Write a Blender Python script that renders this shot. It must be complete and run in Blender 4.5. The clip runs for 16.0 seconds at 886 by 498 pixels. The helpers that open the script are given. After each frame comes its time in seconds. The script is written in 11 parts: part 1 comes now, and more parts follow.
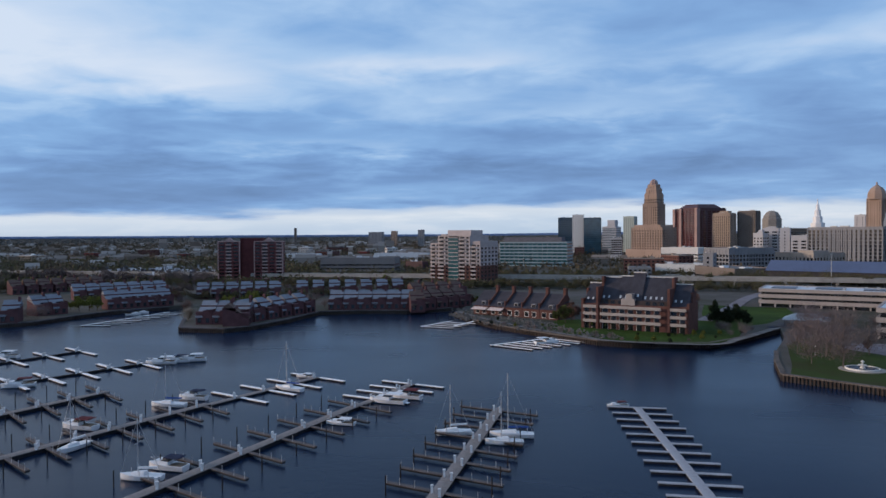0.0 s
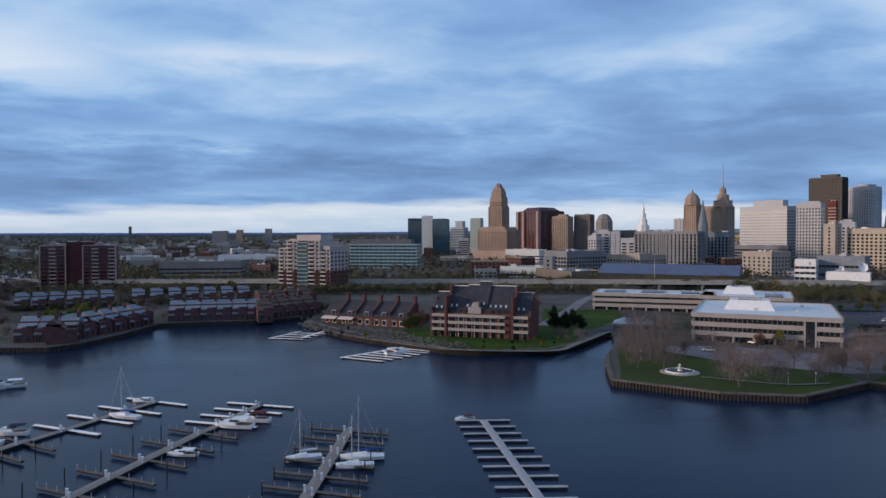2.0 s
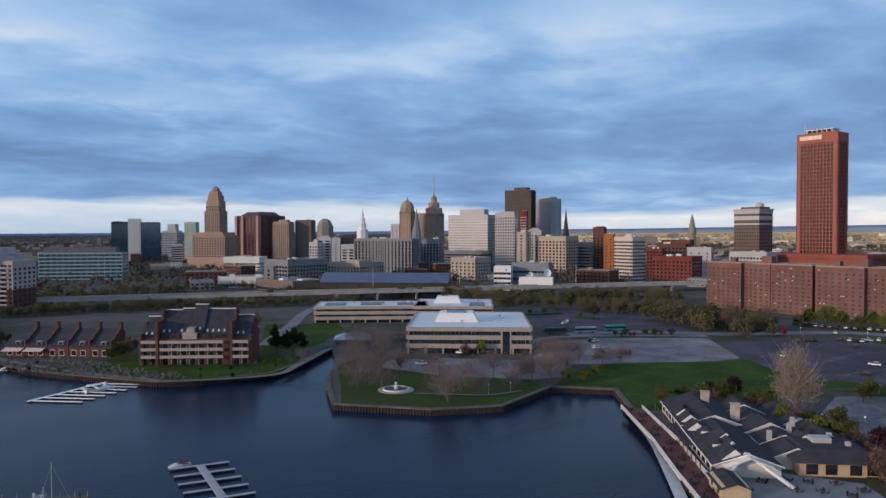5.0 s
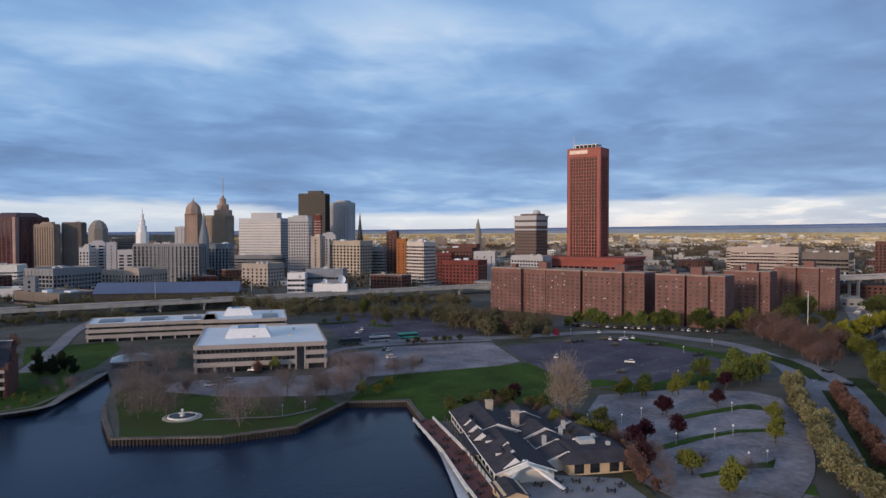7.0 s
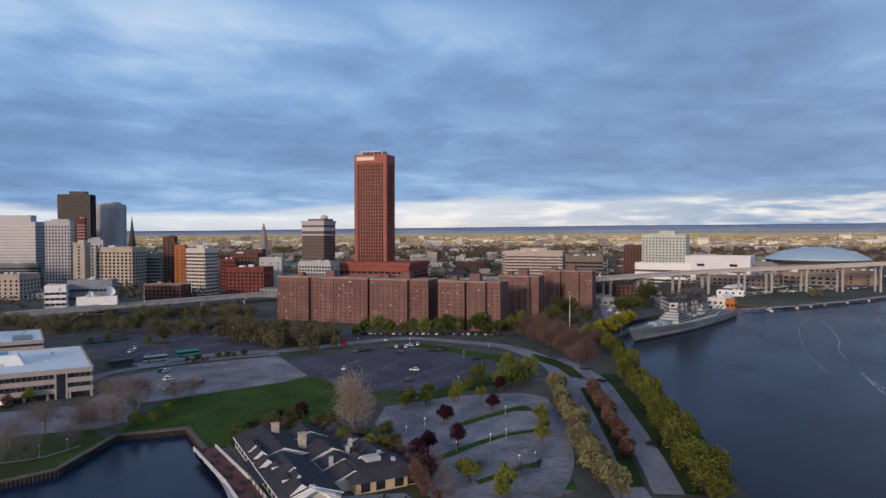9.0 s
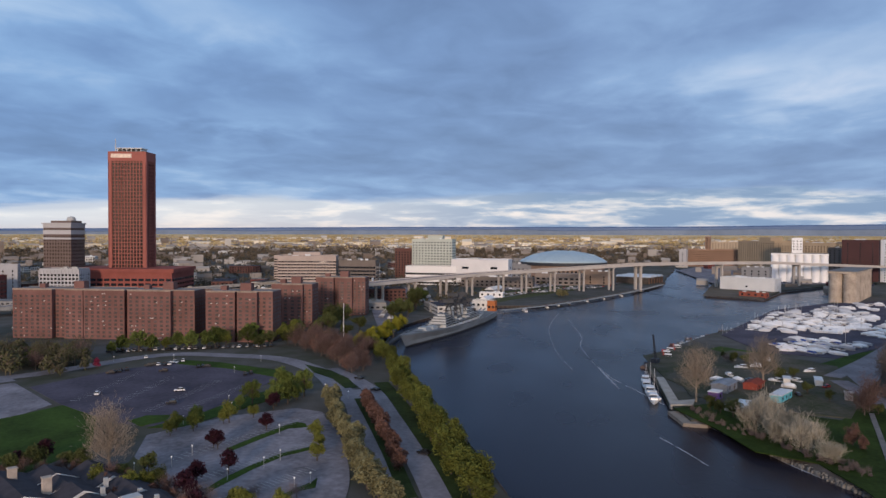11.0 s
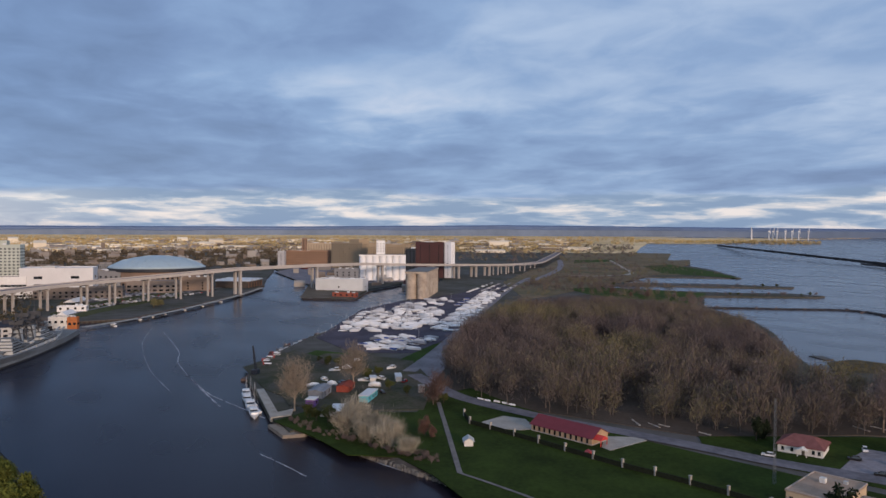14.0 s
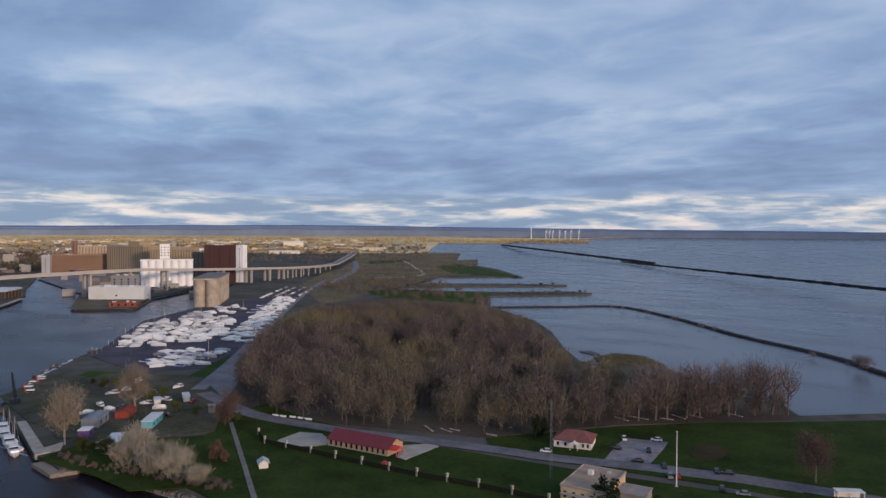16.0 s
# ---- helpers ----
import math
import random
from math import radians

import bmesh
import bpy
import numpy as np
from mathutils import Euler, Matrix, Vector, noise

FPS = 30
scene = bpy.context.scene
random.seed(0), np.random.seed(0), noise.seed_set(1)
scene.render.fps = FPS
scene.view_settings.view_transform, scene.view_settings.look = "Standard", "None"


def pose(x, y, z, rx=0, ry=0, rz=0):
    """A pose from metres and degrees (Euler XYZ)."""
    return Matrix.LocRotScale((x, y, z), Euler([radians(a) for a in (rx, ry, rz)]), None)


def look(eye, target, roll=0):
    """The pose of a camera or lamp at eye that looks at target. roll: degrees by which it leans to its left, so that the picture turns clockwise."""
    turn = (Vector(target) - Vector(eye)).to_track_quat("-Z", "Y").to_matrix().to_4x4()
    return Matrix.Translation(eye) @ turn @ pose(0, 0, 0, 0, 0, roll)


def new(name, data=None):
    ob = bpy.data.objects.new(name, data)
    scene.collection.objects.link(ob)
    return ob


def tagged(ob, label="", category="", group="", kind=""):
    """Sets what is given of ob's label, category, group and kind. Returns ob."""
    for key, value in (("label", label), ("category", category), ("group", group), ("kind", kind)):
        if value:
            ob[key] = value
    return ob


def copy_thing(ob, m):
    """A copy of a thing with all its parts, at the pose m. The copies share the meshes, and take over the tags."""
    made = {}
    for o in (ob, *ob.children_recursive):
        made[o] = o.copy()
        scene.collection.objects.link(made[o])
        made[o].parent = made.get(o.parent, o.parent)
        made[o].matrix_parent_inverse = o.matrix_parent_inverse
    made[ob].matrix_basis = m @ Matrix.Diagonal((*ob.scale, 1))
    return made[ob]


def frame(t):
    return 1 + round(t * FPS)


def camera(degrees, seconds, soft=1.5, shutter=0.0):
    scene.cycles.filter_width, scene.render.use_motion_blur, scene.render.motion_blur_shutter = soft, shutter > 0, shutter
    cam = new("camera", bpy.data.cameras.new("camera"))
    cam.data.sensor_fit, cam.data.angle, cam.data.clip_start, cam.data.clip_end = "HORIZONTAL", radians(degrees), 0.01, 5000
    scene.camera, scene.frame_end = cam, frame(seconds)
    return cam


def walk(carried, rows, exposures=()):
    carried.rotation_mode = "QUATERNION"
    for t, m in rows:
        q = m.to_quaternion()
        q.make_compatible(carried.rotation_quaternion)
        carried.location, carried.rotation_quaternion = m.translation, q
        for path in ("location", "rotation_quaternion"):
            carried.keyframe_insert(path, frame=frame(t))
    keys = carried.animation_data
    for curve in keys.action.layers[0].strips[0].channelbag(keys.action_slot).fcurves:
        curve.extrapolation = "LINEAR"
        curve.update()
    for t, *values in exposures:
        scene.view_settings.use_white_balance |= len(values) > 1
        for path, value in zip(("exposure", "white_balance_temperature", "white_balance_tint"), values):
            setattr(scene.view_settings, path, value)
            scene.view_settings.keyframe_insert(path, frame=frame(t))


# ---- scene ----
cam = camera(64.13, 16.0)
PATH = [
    (0.0, 0.00, 0.00, 41.04, -0.000, -1.097, -0.345),
    (0.5, 0.12, -0.16, 42.42, -2.621, -1.158, -0.301),
    (1.0, -0.03, -0.30, 43.70, -5.903, -1.230, -0.243),
    (1.5, -0.07, -0.53, 44.93, -9.053, -1.285, -0.210),
    (2.0, -0.10, -0.78, 46.19, -12.091, -1.309, -0.137),
    (2.5, -0.15, -0.99, 47.52, -15.196, -1.343, -0.106),
    (3.0, -0.11, -0.97, 48.91, -18.357, -1.340, -0.092),
    (3.5, -0.07, -1.07, 50.23, -21.972, -1.340, -0.086),
    (4.0, -0.05, -1.22, 51.61, -26.107, -1.326, -0.073),
    (6.5, -0.76, -2.63, 59.02, -46.691, -1.377, -0.044),
    (7.0, -0.98, -2.83, 60.46, -50.917, -1.369, -0.016),
    (7.5, -1.03, -3.13, 61.77, -55.177, -1.349, -0.024),
    (8.0, -1.02, -3.30, 63.13, -59.398, -1.320, -0.030),
    (8.5, -1.33, -3.53, 64.61, -63.656, -1.330, -0.030),
    (9.0, -1.87, -4.25, 66.16, -67.933, -1.345, -0.056),
    (11.5, -2.58, -3.70, 72.74, -90.549, -1.297, 0.350),
    (12.0, -2.88, -4.05, 74.03, -94.999, -1.305, 0.357),
    (12.5, -3.37, -4.24, 75.24, -101.479, -1.271, 0.360),
    (13.0, -3.31, -4.22, 76.41, -110.299, -1.237, 0.416),
    (13.5, -2.98, -4.02, 77.65, -114.642, -1.228, 0.403),
    (14.0, -2.96, -4.00, 79.04, -117.799, -1.247, 0.334),
    (14.5, -3.03, -4.05, 80.44, -121.482, -1.241, 0.313),
    (15.0, -3.20, -3.86, 81.92, -125.533, -1.244, 0.301),
    (15.5, -3.46, -3.74, 83.47, -129.755, -1.232, 0.302),
    (16.0, -3.66, -3.38, 85.20, -134.261, -1.235, 0.327),
]


def aim(x, y, z, yaw, pitch, roll):
    return pose(x, y, z, 0, 0, yaw) @ pose(0, 0, 0, 90 + pitch) @ pose(0, 0, 0, 0, 0, roll)


walk(cam, [(t, aim(*p)) for t, *p in PATH], [(0.0, 0.0, 6340, 10), (4.0, 0.0, 6350, 10), (6.5, 0.02, 6520, 10), (9.0, 0.0, 6480, 10), (13.0, -0.05, 6640, 12), (16.0, -0.09, 6840, 13)])

# ---- light ----
SUN_BEARING, SUN_HEIGHT = 272.0, 10.0   # degrees, clockwise from +y; above the horizon


def make_world():
    w = bpy.data.worlds.new("sky")
    scene.world = w
    w.use_nodes = True
    nt = w.node_tree
    nt.nodes.clear()
    N, L = nt.nodes.new, nt.links.new
    out, bg = N("ShaderNodeOutputWorld"), N("ShaderNodeBackground")
    sky = N("ShaderNodeTexSky")
    sky.sky_type, sky.sun_disc = "NISHITA", False
    sky.sun_elevation, sky.sun_rotation = radians(SUN_HEIGHT), radians(SUN_BEARING)
    skyb = N("ShaderNodeMix")
    skyb.data_type, skyb.blend_type = "RGBA", "MULTIPLY"
    skyb.inputs[0].default_value = 1.0
    skyb.inputs[7].default_value = (0.125, 0.125, 0.125, 1)
    L(sky.outputs[0], skyb.inputs[6])
    co = N("ShaderNodeTexCoord")
    sep = N("ShaderNodeSeparateXYZ")
    L(co.outputs["Generated"], sep.inputs[0])

    def m(op, a, b=None, c=None):
        q = N("ShaderNodeMath")
        q.operation = op
        for i, v in enumerate((a, b, c)):
            if v is None:
                continue
            if isinstance(v, (int, float)):
                q.inputs[i].default_value = v
            else:
                L(v, q.inputs[i])
        return q.outputs[0]

    def ramp(v, stops, mode="EASE"):
        r = N("ShaderNodeValToRGB")
        r.color_ramp.interpolation = mode
        e = r.color_ramp.elements
        while len(e) < len(stops):
            e.new(0.5)
        for k, (p, c) in zip(e, stops):
            k.position, k.color = p, (*c, 1) if len(c) == 3 else c
        L(v, r.inputs[0])
        return r.outputs[0]

    def mix(f, a, b):
        q = N("ShaderNodeMix")
        q.data_type = "RGBA"
        if isinstance(f, float):
            q.inputs[0].default_value = f
        else:
            L(f, q.inputs[0])
        for i, v in ((6, a), (7, b)):
            if isinstance(v, tuple):
                q.inputs[i].default_value = (*v, 1)
            else:
                L(v, q.inputs[i])
        return q.outputs[2]

    def noise_tex(vec, scale, detail, rough, dist=0.0):
        q = N("ShaderNodeTexNoise")
        q.inputs["Scale"].default_value, q.inputs["Detail"].default_value = scale, detail
        q.inputs["Roughness"].default_value, q.inputs["Distortion"].default_value = rough, dist
        L(vec, q.inputs["Vector"])
        return q.outputs[0]

    # a flat cloud deck: the way divided by its rise (softened near the horizon)
    z = m("MAXIMUM", sep.outputs[2], 0.0)
    zz = m("ADD", z, 0.11)
    comb = N("ShaderNodeCombineXYZ")
    L(m("DIVIDE", sep.outputs[0], zz), comb.inputs[0])
    L(m("DIVIDE", sep.outputs[1], zz), comb.inputs[1])
    L(m("MULTIPLY", z, 2.0), comb.inputs[2])
    wind = N("ShaderNodeMapping")
    wind.inputs["Rotation"].default_value, wind.inputs["Scale"].default_value = (0, 0, radians(20)), (1.0, 1.15, 1.0)
    L(comb.outputs[0], wind.inputs[0])
    big = noise_tex(wind.outputs[0], 0.40, 3.0, 0.5, 0.2)
    mid = noise_tex(wind.outputs[0], 1.0, 5.0, 0.5, 0.3)
    fine = noise_tex(wind.outputs[0], 2.7, 7.0, 0.52, 0.4)
    cover = m("ADD", m("ADD", m("MULTIPLY", big, 0.40), m("MULTIPLY", mid, 0.36)), m("MULTIPLY", fine, 0.24))
    # the deck is darkest a few degrees up, thinner overhead
    lift = ramp(z, [(0.0, (0.5, 0.5, 0.5)), (0.06, (0.36, 0.36, 0.36)), (0.13, (0.44, 0.44, 0.44)), (0.24, (0.55, 0.55, 0.55)), (0.5, (0.44, 0.44, 0.44))])
    # brighter towards the hidden sun
    toward = m("ADD", m("MULTIPLY", sep.outputs[0], math.sin(radians(SUN_BEARING)) * 0.5), m("MULTIPLY", sep.outputs[1], math.cos(radians(SUN_BEARING)) * 0.5))
    lean = m("MULTIPLY", m("ADD", m("MULTIPLY", toward, 1.5), 1.0), 0.5)
    cover = m("ADD", cover, m("MULTIPLY", m("SUBTRACT", lift, 0.48), lean))
    cover = m("ADD", m("MULTIPLY", cover, 0.72), 0.142)
    cover = m("ADD", cover, m("MULTIPLY", toward, 0.08))
    cover = m("ADD", cover, m("MULTIPLY", m("MULTIPLY", toward, -0.75), m("SUBTRACT", 0.15, z)))
    # the heaviest folds and brightest breaks of the deck: bearing, sine of height, their spreads, weight
    az = m("ARCTAN2", sep.outputs[0], sep.outputs[1])

    def by_bearing(pairs):
        return ramp(m("MULTIPLY_ADD", az, 57.2958 / 220.0, 40.0 / 220.0), [((a + 40.0) / 220.0, (v, v, v)) for a, v in pairs], "LINEAR")

    waz = m("ADD", az, m("MULTIPLY", m("SUBTRACT", mid, 0.5), 0.30))
    wz = m("ADD", z, m("MULTIPLY", m("SUBTRACT", fine, 0.5), 0.06))
    for a0, z0, sa, sz, amp in ((-32, .23, 7, .05, .09), (-20, .20, 6, .025, .10), (1, .235, 7, .014, .09), (-8, .125, 8, .012, .05), (10, .165, 9, .016, .06),
                                (27, .235, 9, .022, .05), (-5, .275, 7, .03, -.07), (-24, .075, 14, .022, -.06), (8, .085, 14, .02, -.05), (45, .27, 9, .035, .09),
                                (36, .13, 11, .025, -.05), (68, .15, 7, .014, .05), (67, .275, 8, .035, .09), (94, .16, 13, .035, -.05), (113, .20, 10, .028, .05),
                                (150, .18, 10, .022, .06), (104, .11, 14, .03, -.04), (130, .29, 14, .04, .05)):
        u = m("DIVIDE", m("SUBTRACT", waz, radians(a0)), radians(sa))
        v = m("DIVIDE", m("SUBTRACT", wz, z0), sz)
        q = m("EXPONENT", m("MULTIPLY", m("ADD", m("MULTIPLY", u, u), m("MULTIPLY", v, v)), -0.7))
        cover = m("ADD", cover, m("MULTIPLY", q, amp))
    cloud = ramp(cover, [(0.36, (0.125, 0.235, 0.46)), (0.435, (0.165, 0.31, 0.59)), (0.50, (0.225, 0.41, 0.71)), (0.565, (0.37, 0.55, 0.80)), (0.66, (0.64, 0.73, 0.86))], "LINEAR")
    # away from the sun the deck turns greyer
    grey = N("ShaderNodeMix")
    grey.data_type = "RGBA"
    L(by_bearing([(-35, .02), (60, .10), (95, .22), (170, .28)]), grey.inputs[0])
    L(cloud, grey.inputs[6])
    bw = N("ShaderNodeRGBToBW")
    L(cloud, bw.inputs[0])
    tint = N("ShaderNodeCombineColor")
    for i, k in enumerate((0.95, 0.97, 1.22)):
        L(m("MULTIPLY", bw.outputs[0], k), tint.inputs[i])
    L(tint.outputs[0], grey.inputs[7])
    cloud = grey.outputs[2]
    # cloud cells close to the horizon, and the bright clear strip that they float in
    comb2 = N("ShaderNodeCombineXYZ")
    L(sep.outputs[0], comb2.inputs[0])
    L(sep.outputs[1], comb2.inputs[1])
    L(m("MULTIPLY", z, 7.0), comb2.inputs[2])
    rolls = noise_tex(comb2.outputs[0], 10.0, 7.0, 0.55, 0.25)
    edge = noise_tex(comb2.outputs[0], 3.2, 5.0, 0.5, 0.2)

    # sine of the height at which the strip ends, ten times over
    top = m("MULTIPLY", by_bearing([(-35, .29), (-5, .31), (4, .42), (22, .44), (34, .34), (42, .24), (52, .22), (60, .30), (68, .46), (88, .52), (110, .56), (128, .52), (150, .54), (170, .48)]), 0.1)
    # how far the strip breaks up into cells
    cells = by_bearing([(-35, .10), (30, .20), (60, .25), (80, .55), (95, .95), (170, .95)])
    clear = ramp(m("DIVIDE", z, m("ADD", top, 0.001)), [(0.0, (0.46, 0.59, 0.74)), (0.45, (0.55, 0.66, 0.79)), (0.85, (0.71, 0.77, 0.84)), (1.0, (0.60, 0.69, 0.81))], "LINEAR")
    glow = ramp(m("DIVIDE", z, m("ADD", top, 0.001)), [(0.0, (0.90, 0.74, 0.66)), (0.35, (0.96, 0.90, 0.86)), (0.8, (0.98, 0.97, 0.95)), (1.0, (0.75, 0.78, 0.84))], "LINEAR")
    strip = mix(by_bearing([(-35, .15), (10, .05), (40, .30), (50, .60), (58, .70), (68, .95), (90, .85), (110, .45), (130, .30), (145, .45), (170, .5)]), clear, glow)
    cell = ramp(rolls, [(0.40, (0.20, 0.32, 0.52)), (0.50, (0.30, 0.42, 0.60)), (0.56, (0.52, 0.57, 0.67)), (0.66, (0.90, 0.82, 0.80))])
    low = mix(m("MULTIPLY", cells, ramp(rolls, [(0.46, (1, 1, 1)), (0.62, (0.7, 0.7, 0.7))])), strip, cell)
    rag = m("ADD", m("MULTIPLY", m("SUBTRACT", edge, 0.5), 0.040), m("MULTIPLY", m("SUBTRACT", rolls, 0.5), 0.022))
    blend = ramp(m("ADD", m("SUBTRACT", z, top), m("ADD", rag, 0.5)), [(0.494, (0, 0, 0)), (0.506, (1, 1, 1))])
    deck = mix(blend, low, cloud)
    # round the low sun, behind the viewer, the cloud glows warm
    dot = m("MULTIPLY", toward, 2.0)
    warm = m("MULTIPLY", m("MAXIMUM", m("SUBTRACT", dot, 0.76), 0.0), 4.0)
    deck = mix(m("MINIMUM", warm, 0.85), deck, (1.1, 0.78, 0.58))
    # thick grey deck high overhead
    deck = mix(ramp(z, [(0.36, (0, 0, 0)), (0.6, (0.7, 0.7, 0.7))]), deck, (0.275, 0.355, 0.50))
    # a little of the clear sky shows through everywhere
    tot = mix(0.06, deck, skyb.outputs[2])
    L(tot, bg.inputs[0])
    bg.inputs[1].default_value = 1.05
    L(bg.outputs[0], out.inputs[0])


make_world()

sun = new("sun", bpy.data.lights.new("sun", "SUN"))
sun.data.energy, sun.data.angle, sun.data.color = 2.3, radians(6.0), (1.0, 0.76, 0.60)
sb, se = radians(SUN_BEARING), radians(SUN_HEIGHT)
sun.matrix_world = look((0, 0, 300), Vector((0, 0, 300)) - 100 * Vector((math.sin(sb) * math.cos(se), math.cos(sb) * math.cos(se), math.sin(se))))

# ---- materials ----
MATS = {}


def mat(name, col, rough=0.8, var=0.25, scale=0.5, fine=6.0, bump=0.0, metal=0.0, col2=None, rand=0.0, spec=0.4):
    """Paint or matter with broad stains and fine grain. rand: how far single pieces differ."""
    if name in MATS:
        return MATS[name]
    ma = bpy.data.materials.new(name)
    ma.use_nodes = True
    nt = ma.node_tree
    N, L = nt.nodes.new, nt.links.new
    b = nt.nodes["Principled BSDF"]
    b.inputs["Roughness"].default_value, b.inputs["Metallic"].default_value = rough, metal
    b.inputs["Specular IOR Level"].default_value = min(spec, .08) if rough >= .8 else spec
    co = N("ShaderNodeTexCoord")
    n1, n2 = N("ShaderNodeTexNoise"), N("ShaderNodeTexNoise")
    for q, s, d in ((n1, scale, 4.0), (n2, fine, 3.0)):
        q.inputs["Scale"].default_value, q.inputs["Detail"].default_value = s, d
        L(co.outputs["Object"], q.inputs["Vector"])
    add = N("ShaderNodeMath")
    add.operation = "MULTIPLY_ADD"
    add.inputs[1].default_value, add.inputs[2].default_value = 0.6, 0.0
    L(n1.outputs[0], add.inputs[0])
    add2 = N("ShaderNodeMath")
    add2.operation = "MULTIPLY_ADD"
    add2.inputs[1].default_value = 0.4
    L(n2.outputs[0], add2.inputs[0])
    L(add.outputs[0], add2.inputs[2])
    fac = add2.outputs[0]
    if rand:
        info, mm = N("ShaderNodeObjectInfo"), N("ShaderNodeMath")
        mm.operation = "MULTIPLY_ADD"
        mm.inputs[1].default_value = rand
        L(info.outputs["Random"], mm.inputs[0])
        sub = N("ShaderNodeMath")
        sub.operation = "SUBTRACT"
        sub.inputs[1].default_value = rand / 2
        L(mm.outputs[0], sub.inputs[0])
        L(fac, mm.inputs[2])
        fac = sub.outputs[0]
    r = N("ShaderNodeValToRGB")
    c2 = col2 or tuple(c * (1 - var) for c in col)
    c1 = col if col2 else tuple(min(1, c * (1 + var)) for c in col)
    r.color_ramp.elements[0].position, r.color_ramp.elements[1].position = 0.34, 0.66
    r.color_ramp.elements[0].color, r.color_ramp.elements[1].color = (*c2, 1), (*c1, 1)
    L(fac, r.inputs[0])
    L(r.outputs[0], b.inputs["Base Color"])
    if bump:
        bp = N("ShaderNodeBump")
        bp.inputs["Strength"].default_value, bp.inputs["Distance"].default_value = 0.5, bump
        L(fac, bp.inputs["Height"])
        L(bp.outputs[0], b.inputs["Normal"])
    MATS[name] = ma
    return ma


def glass(name, col, rough=0.08, metal=0.0):
    ma = mat(name, col, rough, 0.35, 0.08, 0.4, metal=metal, spec=0.9)
    return ma


def water_material(name):
    ma = bpy.data.materials.new(name)
    ma.use_nodes = True
    nt = ma.node_tree
    N, L = nt.nodes.new, nt.links.new
    b = nt.nodes["Principled BSDF"]
    b.inputs["IOR"].default_value, b.inputs["Specular IOR Level"].default_value = 1.33, 0.14
    co = N("ShaderNodeTexCoord")
    # clear blue basin, browner silty river; milky lake, paler still in place of sky reflection
    px, mr, cr = N("ShaderNodeSeparateXYZ"), N("ShaderNodeMapRange"), N("ShaderNodeValToRGB")
    L(co.outputs["Object"], px.inputs[0])
    mr.inputs[1].default_value, mr.inputs[2].default_value = 120.0, -420.0
    L(px.outputs[1], mr.inputs[0])
    cr.color_ramp.elements[0].color, cr.color_ramp.elements[1].color = (0.009, 0.020, 0.047, 1), (0.021, 0.019, 0.027, 1)
    for k, c in ((0.33, (0.021, 0.019, 0.027, 1)), (0.55, (0.021, 0.019, 0.027, 1))):
        cr.color_ramp.elements.new(k).color = c
    cr.color_ramp.elements[3].position, cr.color_ramp.elements[3].color = 0.85, (0.115, 0.134, 0.166, 1)
    L(mr.outputs[0], cr.inputs[0])
    L(cr.outputs[0], b.inputs["Base Color"])
    hs = []
    for s, d, stretch in ((0.55, 3.0, 1.0), (0.09, 3.0, 2.2), (0.012, 2.0, 2.0)):
        mp = N("ShaderNodeMapping")
        mp.inputs["Scale"].default_value = (1.0, stretch, 1)
        mp.inputs["Rotation"].default_value = (0, 0, radians(25))
        L(co.outputs["Object"], mp.inputs[0])
        q = N("ShaderNodeTexNoise")
        q.inputs["Scale"].default_value, q.inputs["Detail"].default_value = s, d
        L(mp.outputs[0], q.inputs["Vector"])
        hs.append(q.outputs[0])
    add = N("ShaderNodeMath")
    add.operation = "MULTIPLY_ADD"
    add.inputs[1].default_value = 1.8
    L(hs[1], add.inputs[0])
    L(hs[0], add.inputs[2])
    bp = N("ShaderNodeBump")
    bp.inputs["Strength"].default_value, bp.inputs["Distance"].default_value = 0.25, 0.12
    L(add.outputs[0], bp.inputs["Height"])
    L(bp.outputs[0], b.inputs["Normal"])
    rr = N("ShaderNodeMapRange")
    rr.inputs[1].default_value, rr.inputs[2].default_value = 0.35, 0.65
    rr.inputs[3].default_value, rr.inputs[4].default_value = 0.21, 0.29
    L(hs[2], rr.inputs[0])
    L(rr.outputs[0], b.inputs["Roughness"])
    return ma


WATER = water_material("water")
GRASS = mat("grass", (0.038, 0.068, 0.013), 0.95, 0.42, 0.06, 0.7, 0.03)
# grass darkened in colour for the shade of the tree rows
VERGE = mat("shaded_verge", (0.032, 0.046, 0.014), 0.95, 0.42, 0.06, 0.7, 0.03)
CITY = mat("city_ground", (0.125, 0.118, 0.118), 0.95, 0.3, 0.012, 0.08, col2=(0.052, 0.055, 0.036))
SCRUB = mat("scrub_ground", (0.12, 0.105, 0.06), 0.95, 0.3, 0.02, 0.5, col2=(0.045, 0.05, 0.022))
ASPHALT = mat("asphalt", (0.080, 0.073, 0.096), 0.9, 0.32, 0.05, 0.6)
LOT = mat("worn_asphalt", (0.20, 0.188, 0.208), 0.9, 0.42, 0.07, 0.5)
ROAD = mat("road_surface", (0.205, 0.195, 0.215), 0.9, 0.28, 0.06, 0.6)
CONCRETE = mat("concrete", (0.36, 0.34, 0.31), 0.85, 0.22, 0.2, 3.0, 0.01)
PILE = mat("sheet_pile", (0.056, 0.045, 0.040), 0.8, 0.4, 0.4, 3.0, 0.02)
STONE = mat("rock", (0.20, 0.19, 0.175), 0.9, 0.35, 0.5, 3.0, 0.05, rand=0.3)
BRICK = mat("red_brick", (0.125, 0.064, 0.055), 0.9, 0.25, 0.3, 5.0)
BRICK2 = mat("brown_brick", (0.19, 0.103, 0.092), 0.9, 0.22, 0.08, 2.0, rand=0.12)
